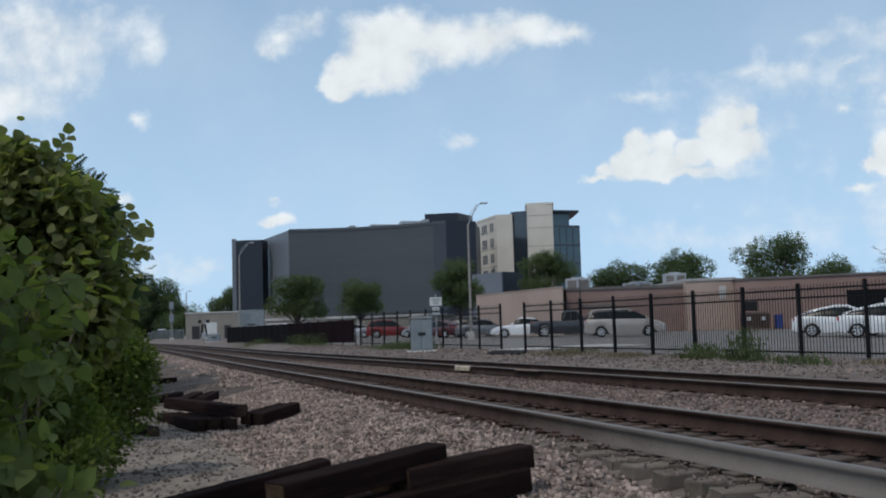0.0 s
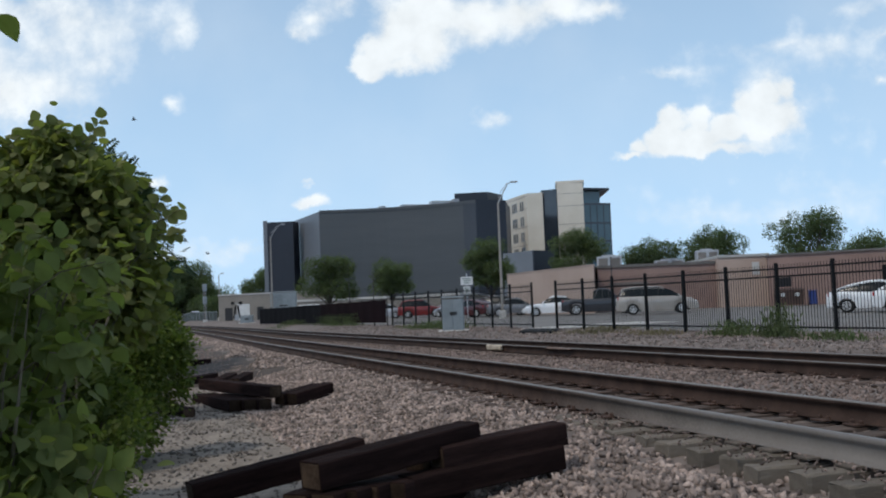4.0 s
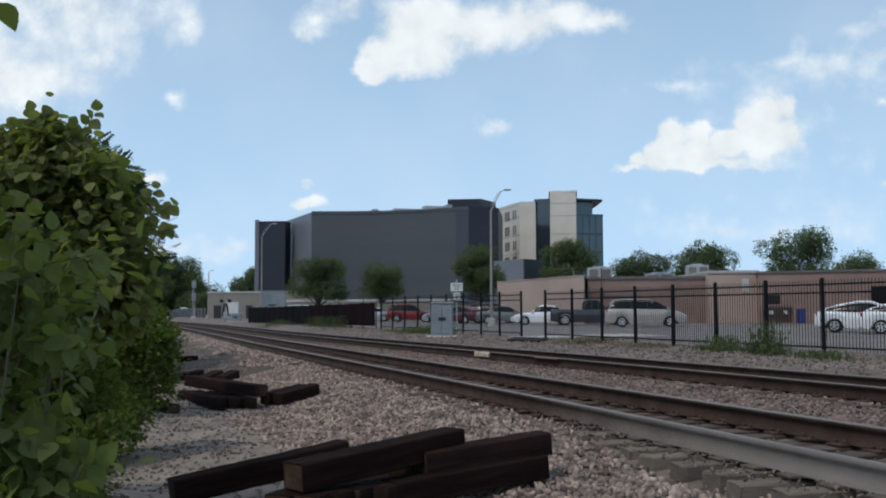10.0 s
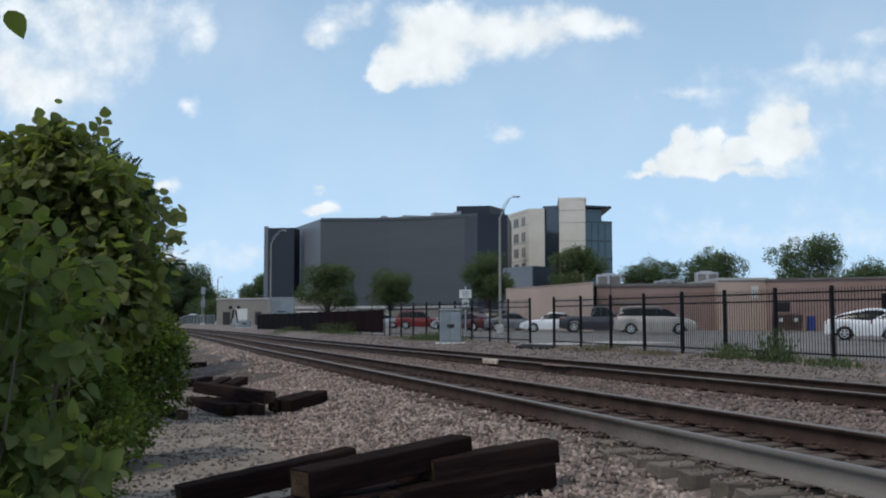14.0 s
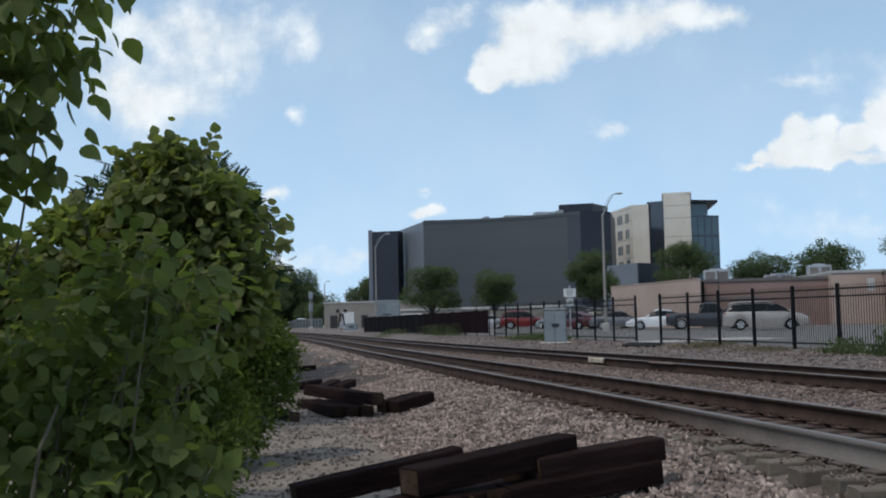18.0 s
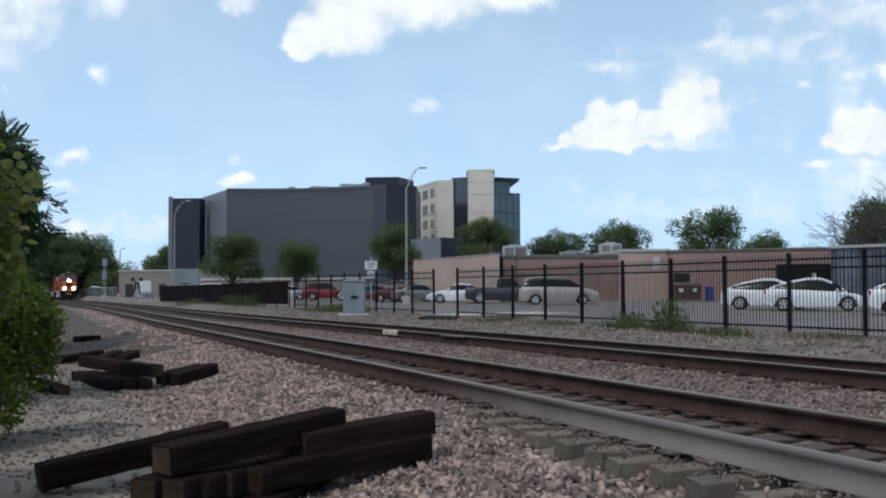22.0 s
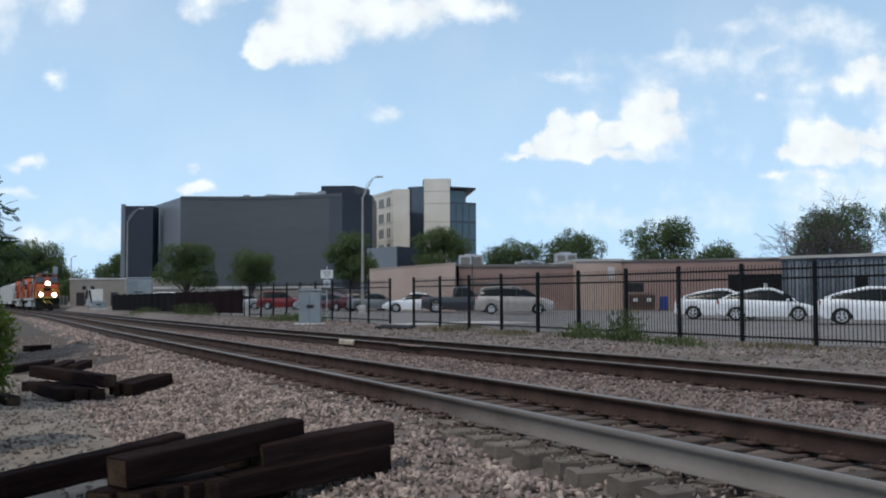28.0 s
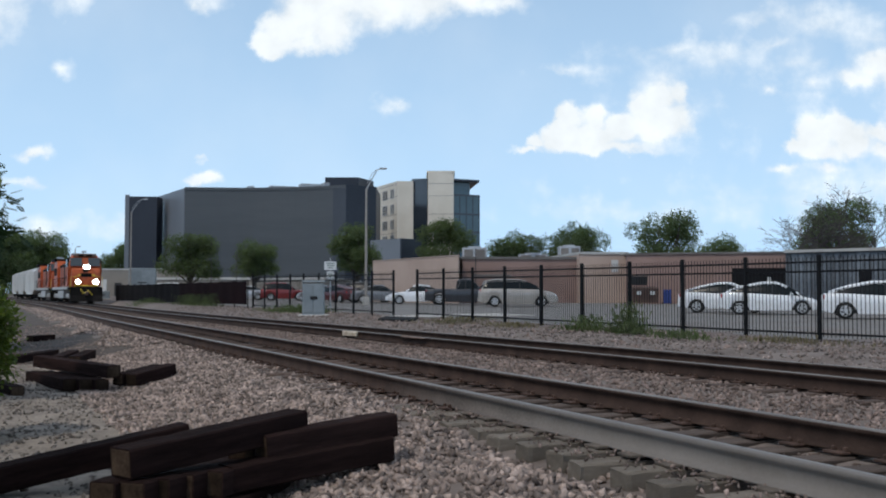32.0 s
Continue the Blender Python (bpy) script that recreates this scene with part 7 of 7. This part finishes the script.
# ---------------------------------------------------------------- train
def wheelset(t, x, r, gauge=0.75):
    bm = bmesh.new()
    for s in (-1, 1):
        disc(bm, (0, s * gauge, 0), r, 0.13, "y", 20)
    tube(bm, [(0, -gauge, 0), (0, gauge, 0)], 0.09, sides=8)
    w = part("wheelset", bm, M["loco_black"], t)
    w.matrix_basis = pose(x, 0, r)
    return w


def bogie_frame(bm, x, n, pitch, z, material=None):
    for s in (-1, 1):
        box(bm, (x, s * 1.08, z), (n * pitch + 0.2, 0.16, 0.3), bevel=0.04)
        for k in range(n):
            box(bm, (x + (k - (n - 1) / 2) * pitch, s * 1.17, z - 0.06), (0.42, 0.16, 0.46), bevel=0.05)


def locomotive(label, lit):
    """Wide-nosed six-axle diesel; the front coupler is at the origin and the body reaches back along -x."""
    t = thing("locomotive", label, "locomotive")
    L = 22.3
    bm = bmesh.new()
    box(bm, (-L / 2, 0, 1.38), (L - 0.9, 2.7, 0.32), bevel=0.03)
    part("frame", bm, M["loco_black"], t, "black underframe")
    for s in (-1, 1):
        bm = bmesh.new()
        box(bm, (-L / 2 - 1.0, s * 1.4, 1.42), (L - 5.0, 0.08, 0.26), bevel=0.01)
        part("sill_stripe", bm, M["silver"], t, "dusty grey sill")
    # nose and cab
    bm = bmesh.new()
    prism(bm, [(-0.75, 1.5), (-0.72, 2.2), (-0.85, 3.0), (-1.15, 3.28), (-2.6, 3.3), (-2.6, 1.5)], -1.25, 1.25)
    bmesh.ops.bevel(bm, geom=[e for e in bm.edges if e.calc_face_angle(0) > 0.25], offset=0.12, segments=2, affect="EDGES")
    nose = part("nose", bm, M["orange"], t, "orange wide nose")
    bm = bmesh.new()
    box(bm, (-0.70, 0.42, 2.35), (0.05, 0.62, 1.35), bevel=0.02)
    part("nose_door", bm, M["orange"], nose)
    bm = bmesh.new()
    prism(bm, [(-1.9, 3.1), (-1.75, 3.3), (-2.15, 4.35), (-2.7, 4.6), (-4.7, 4.6), (-4.7, 1.5), (-2.3, 1.5)], -1.5, 1.5)
    for v in bm.verts:
        v.co.y *= 1.0 if v.co.z < 4.3 else 0.86 if v.co.z < 4.5 else 0.72
    bmesh.ops.bevel(bm, geom=[e for e in bm.edges if e.calc_face_angle(0) > 0.25], offset=0.14, segments=2, affect="EDGES")
    cab = part("cab", bm, M["orange"], t, "orange crew cab")
    for s in (-1, 1):
        bm = bmesh.new()
        prism(bm, [(-1.745, 3.45), (-1.70, 3.47), (-2.03, 4.25), (-2.08, 4.23)], s * 0.80 - 0.52, s * 0.80 + 0.52)
        part("windscreen", bm, M["loco_glass"], cab, "grey reflecting windscreen")
        bm = bmesh.new()
        box(bm, (-3.3, s * 1.505, 3.75), (1.5, 0.03, 0.75), bevel=0.01)
        part("side_window", bm, M["car_glass"], cab, "dark side window")
        bm = bmesh.new()
        box(bm, (-2.12, s * 0.35, 4.47), (0.16, 0.5, 0.2), bevel=0.03)
        part("number_board", bm, M["loco_black"], cab, "dark lamp board")
    bm = bmesh.new()
    prism(bm, [(-2.2, 4.44), (-2.05, 4.40), (-2.35, 4.62), (-2.75, 4.68), (-4.6, 4.68), (-4.6, 4.58), (-2.7, 4.58)], -1.02, 1.02)
    part("cab_roof", bm, M["rust_box"], cab, "dark brown sooty roof and brow")
    bm = bmesh.new()
    box(bm, (-0.78, 0, 3.12), (0.2, 0.62, 0.44), bevel=0.05)
    hl = part("headlight_box", bm, M["loco_black"], nose)
    bm = bmesh.new()
    box(bm, (-0.675, -0.02, 2.62), (0.03, 0.95, 0.34), bevel=0.01)
    badge = part("nose_badge", bm, M["loco_black"], nose, "dark badge panel")
    for k in (-1, 1):
        bm = bmesh.new()
        box(bm, (-0.655, k * 0.62, 2.62), (0.02, 0.26, 0.12), bevel=0.004)
        part("badge_wing", bm, M["yellow"], badge, "yellow bar")
    bm = bmesh.new()
    box(bm, (-0.66, 0, 1.62), (0.08, 2.2, 0.1), bevel=0.02)
    part("nose_sill", bm, M["yellow"], nose, "yellow edge strip")
    # lamps
    lamp_mat = M["lamp"] if lit else M["clear_lamp"]
    for y, z, r, x in ((-0.09, 3.38, 0.2, -0.98), (0.09, 3.38, 0.2, -0.98), (-0.78, 1.98, 0.21, -0.56), (0.78, 1.98, 0.24, -0.56)):
        bm = bmesh.new()
        disc(bm, (x + 0.32, y, z), r, 0.12, "x", 20)
        part("headlight" if z > 3 else "ditch_light", bm, lamp_mat, t, "bright lit lamp" if lit else "unlit lamp")
        bm = bmesh.new()
        disc(bm, (x + 0.2, y, z), r + 0.05, 0.2, "x", 20)
        part("lamp_housing", bm, M["loco_black"], t)
    # long hood, radiator, fans
    bm = bmesh.new()
    prism(bm, [(-4.7, 1.5), (-4.7, 3.95), (-17.2, 3.95), (-17.2, 1.5)], -0.92, 0.92)
    bmesh.ops.bevel(bm, geom=[e for e in bm.edges if e.calc_face_angle(0) > 0.25 and abs(e.verts[0].co.x - e.verts[1].co.x) > 1], offset=0.12, segments=2, affect="EDGES")
    hood = part("hood", bm, M["orange"], t, "orange engine hood")
    bm = bmesh.new()
    prism(bm, [(-17.2, 1.5), (-17.2, 3.6), (-17.7, 4.35), (-21.2, 4.35), (-21.5, 3.9), (-21.6, 1.5)], -1.2, 1.2)
    part("radiator_section", bm, M["orange"], t, "orange radiator section")
    bm = bmesh.new()
    box(bm, (-19.5, 0, 4.45), (3.6, 2.9, 0.3), bevel=0.05)
    part("radiator_wing", bm, M["loco_black"], t, "dark radiator wings")
    bm = bmesh.new()
    box(bm, (-6.4, 0, 4.12), (2.4, 2.3, 0.5), bevel=0.06)
    part("blower_housing", bm, M["loco_black"], t, "black dynamic brake housing")
    for k in range(9):
        for s in (-1, 1):
            bm = bmesh.new()
            box(bm, (-5.6 - k * 1.28, s * 0.93, 2.7), (1.12, 0.05, 1.9), bevel=0.01)
            part("hood_door", bm, M["dull_orange"] if k not in (0, 1, 5) else M["loco_black"], hood)
    bm = bmesh.new()
    box(bm, (-11.0, 0, 3.99), (12.3, 1.5, 0.1), bevel=0.03)
    part("hood_roof", bm, M["loco_black"], hood, "sooty black hood roof")
    for s in (-1, 1):
        bm = bmesh.new()
        box(bm, (-11.0, s * 0.965, 3.72), (12.2, 0.03, 0.26), bevel=0.005)
        part("hood_band", bm, M["loco_black"], hood, "black upper band")
        bm = bmesh.new()
        box(bm, (-19.4, s * 1.21, 3.2), (3.4, 0.05, 0.8), bevel=0.01)
        part("radiator_grille", bm, M["loco_black"], t, "dark radiator grille")
        bm = bmesh.new()
        box(bm, (-6.2, s * 1.0, 2.1), (2.0, 0.5, 1.1), bevel=0.05)
        part("equipment_cabinet", bm, M["loco_black"], t, "dark side cabinet")
    bm = bmesh.new()
    for x in (-9.5, -11.0):
        disc(bm, (x, 0, 4.1), 0.5, 0.3, "z", 16)
    part("exhaust_stack", bm, M["loco_black"], t, "sooty exhaust stacks")
    bm = bmesh.new()
    tube(bm, [(-3.4, 0, 4.6), (-3.4, 0, 4.85)], 0.05, sides=6)
    for s in (-0.14, 0, 0.14):
        tube(bm, [(-3.5, s, 4.85), (-3.05, s, 4.87)], 0.04, 0.09, 8)
    part("air_horn", bm, M["metal_grey"], t, "grey roof horn")
    # pilot, steps, coupler, rails
    bm = bmesh.new()
    prism(bm, [(-0.35, 0.18), (-0.1, 0.2), (-0.45, 0.75), (-0.5, 1.5), (-0.9, 1.5), (-0.9, 0.25)], -1.42, 1.42)
    part("pilot", bm, M["loco_black"], t, "black snowplough pilot")
    bm = bmesh.new()
    box(bm, (-0.15, 0, 0.92), (0.7, 0.32, 0.36), bevel=0.08)
    part("coupler", bm, M["rust_box"], t, "rusty knuckle coupler")
    for s in (-1, 1):
        for end in (-1.15, -L + 1.15):
            for k in range(4):
                bm = bmesh.new()
                box(bm, (end, s * (1.44 - 0.02 * k), 0.42 + 0.3 * k), (0.6, 0.24, 0.05))
                part("step", bm, M["loco_black"], t)
        bm = bmesh.new()
        tube(bm, [(-0.62, s * 1.4, 1.0), (-0.55, s * 1.4, 2.45), (-0.6, s * 0.6, 2.5)], 0.03, sides=6)
        tube(bm, [(-0.62, s * 0.95, 1.52), (-0.55, s * 0.95, 2.45)], 0.025, sides=6)
        part("front_handrail", bm, M["yellow"], t, "yellow handrail")
        bm = bmesh.new()
        tube(bm, [(-5.0, s * 1.38, 2.45), (-21.3, s * 1.38, 2.45)], 0.022, sides=5)
        for k in range(11):
            tube(bm, [(-5.0 - k * 1.63, s * 1.38, 1.5), (-5.0 - k * 1.63, s * 1.38, 2.45)], 0.02, sides=5)
        part("side_handrail", bm, M["loco_black"], t, "dark handrail")
    bm = bmesh.new()
    tube(bm, [(-0.2, -0.55, 1.35), (-0.05, -0.3, 0.95), (-0.05, 0.1, 1.2), (-0.15, 0.5, 0.8)], 0.04, sides=6)
    part("brake_hose", bm, M["yellow"], t, "yellow-marked hoses")
    # tanks and running gear
    bm = bmesh.new()
    prism(bm, [(-8.2, 0.45), (-8.0, 1.2), (-14.2, 1.2), (-14.0, 0.45)], -1.35, 1.35)
    part("fuel_tank", bm, M["silver"], t, "dusty silver fuel tank")
    for c in (-4.4, -17.9):
        bm = bmesh.new()
        bogie_frame(bm, c, 3, 2.0, 0.72)
        part("bogie", bm, M["silver"], t, "dusty silver bogie frame")
        for k in (-2.0, 0, 2.0):
            wheelset(t, c + k, 0.53)
    return t


def hopper_car(label):
    t = thing("hopper_wagon", label, "wagon")
    L = 17.6
    bm = bmesh.new()
    prism(bm, [(-0.9, 1.35), (-0.9, 4.2), (-L + 0.9, 4.2), (-L + 0.9, 1.35), (-L + 3.6, 0.75), (-3.6, 0.75)], -1.55, 1.55)
    bmesh.ops.bevel(bm, geom=[e for e in bm.edges if abs(e.verts[0].co.x - e.verts[1].co.x) > 8 and e.verts[0].co.z > 4], offset=0.35, segments=3, affect="EDGES")
    part("body", bm, M["hopper"], t, "pale grey hopper body")
    for k in range(9):
        for s in (-1, 1):
            bm = bmesh.new()
            box(bm, (-1.6 - k * (L - 3.2) / 8, s * 1.58, 2.5), (0.14, 0.08, 2.9), bevel=0.01)
            part("rib", bm, M["hopper"], t)
    bm = bmesh.new()
    box(bm, (-L / 2, 0, 4.32), (L - 2.4, 1.1, 0.16), bevel=0.03)
    part("roof_walk", bm, M["metal_grey"], t)
    for k in range(3):
        bm = bmesh.new()
        box(bm, (-4.6 - k * 4.2, 0, 0.62), (2.4, 2.0, 0.5), bevel=0.06, top=1.0)
        part("outlet_gate", bm, M["loco_black"], t)
    bm = bmesh.new()
    box(bm, (-L / 2, 0, 1.2), (L - 0.4, 0.5, 0.26), bevel=0.03)
    part("centre_sill", bm, M["loco_black"], t)
    for c in (-2.4, -L + 2.4):
        bm = bmesh.new()
        bogie_frame(bm, c, 2, 1.75, 0.55)
        part("bogie", bm, M["loco_black"], t)
        for k in (-0.875, 0.875):
            wheelset(t, c + k, 0.46)
    return t


TRAIN = [(locomotive("orange wide-cab diesel locomotive with lit headlights", True), 0.0, 22.3), (locomotive("orange diesel locomotive coupled second in the train", False), 22.6, 22.3)]
first_hopper = hopper_car("pale grey covered hopper wagon behind the locomotives")
TRAIN += [(first_hopper, 45.2, 17.6), (copy_thing(first_hopper, Matrix()), 63.1, 17.6), (copy_thing(first_hopper, Matrix()), 81.0, 17.6)]
for ob, _, _ in TRAIN[2:]:
    ob["group"] = "hopper wagons of the train"


# ---------------------------------------------------------------- birds
def make_bird():
    t = thing("bird", "small dark bird in flight", "bird")
    bm = bmesh.new()
    tube(bm, [(-0.13, 0, 0), (-0.06, 0, 0.0), (0.03, 0, 0.0), (0.10, 0, 0.005)], 0.012, 0.018, 8)
    bmesh.ops.create_icosphere(bm, subdivisions=1, radius=0.035, matrix=Matrix.Diagonal((2.2, 1, 1, 1)))
    bmesh.ops.create_icosphere(bm, subdivisions=1, radius=0.022, matrix=Matrix.Translation((0.1, 0, 0.012)))
    part("body", bm, M["bird"], t)
    bm = bmesh.new()
    prism(bm, [(-0.11, -0.004), (-0.11, 0.004), (-0.2, 0.004), (-0.2, -0.004)], -0.035, 0.035)
    part("tail", bm, M["bird"], t)
    wings = []
    for s in (-1, 1):
        bm = bmesh.new()
        pts = [(0.05, 0), (0.06, 0.1 * s), (0.0, 0.24 * s), (-0.05, 0.2 * s), (-0.07, 0.05 * s), (-0.06, 0)]
        lo = [bm.verts.new((x, y, -0.004)) for x, y in pts]
        hi = [bm.verts.new((x, y, 0.004)) for x, y in pts]
        bm.faces.new(hi)
        bm.faces.new(lo[::-1])
        for k in range(len(pts)):
            bm.faces.new((lo[k], lo[(k + 1) % len(pts)], hi[(k + 1) % len(pts)], hi[k]))
        bmesh.ops.recalc_face_normals(bm, faces=bm.faces)
        wings.append(part("wing", bm, M["bird"], t))
    return t, wings


BIRDS = [make_bird(), make_bird()]
for bird_thing, _ in BIRDS:
    for p in bird_thing.children:
        p.data.transform(Matrix.Scale(0.62, 4))


# ---------------------------------------------------------------- what moves
def train_pose(x, length):
    """Pose of a vehicle whose front stands at x on the second track."""
    z = float(rail_z(x))
    dy = float(track_2(x) - track_2(x - length))
    return pose(x, float(track_2(x)), z, 0, -math.degrees(math.atan2(z - float(rail_z(x - length)), length)), math.degrees(math.atan2(dy, length)))


def motions():
    for ob, back, length in TRAIN:
        walk(ob, [(t, train_pose(-101.5 - 9.6 * (32 - t) - back, length)) for t in range(33)])
    for (ob, wings), path, phase in zip(BIRDS, BIRD_PATHS, (0, 0.05)):
        rows = []
        for i, (t, p) in enumerate(path):
            a, b = Vector(path[max(i - 1, 0)][1]), Vector(path[min(i + 1, len(path) - 1)][1])
            d = b - a
            rows.append((t, pose(*p, 0, 0, math.degrees(math.atan2(d.y, d.x)))))
        walk(ob, rows)
        start, stop = path[1][0], path[-2][0]
        for s, w in zip((-1, 1), wings):
            beat, t, up = [(0, pose(0, 0, 0, s * 20))], start, True
            while t < stop:
                beat.append((round(t, 2), pose(0, 0, 0, s * (38 if up else -28))))
                t, up = t + 0.1, not up
            beat.append((32.0, pose(0, 0, 0, s * 20)))
            walk(w, beat)
    walk(clouds, [(0, pose(0, 0, 0, 0, 0, 1.5)), (16, pose(0, 0, 0, 0, 0, 0.75)), (32, pose(0, 0, 0, 0, 0, 0))])


BIRD_PATHS = [
    [(0, (-23.0, 32.4, 7.8)), (1, (-29.1, 23.5, 8.8)), (1.5, (-32.1, 19.0, 9.3)), (2, (-34.2, 14.5, 10.3)), (2.5, (-35.5, 10.2, 11.1)), (3, (-36.5, 6.5, 10.6)), (3.5, (-37.2, 3.0, 9.5)), (5.5, (-40.2, -10.9, 5.2)), (32, (-58.1, -96.2, 9.0))],
    [(0, (-51.0, -13.7, 3.5)), (7.5, (-34.5, 16.2, 4.3)), (8, (-33.4, 18.2, 5.0)), (8.5, (-32.1, 20.1, 5.9)), (9, (-30.6, 22.1, 6.8)), (9.5, (-29.2, 23.7, 7.7)), (11.5, (-23.5, 30.1, 11.0)), (32, (3.0, 59.7, 26.6))],
]
motions()
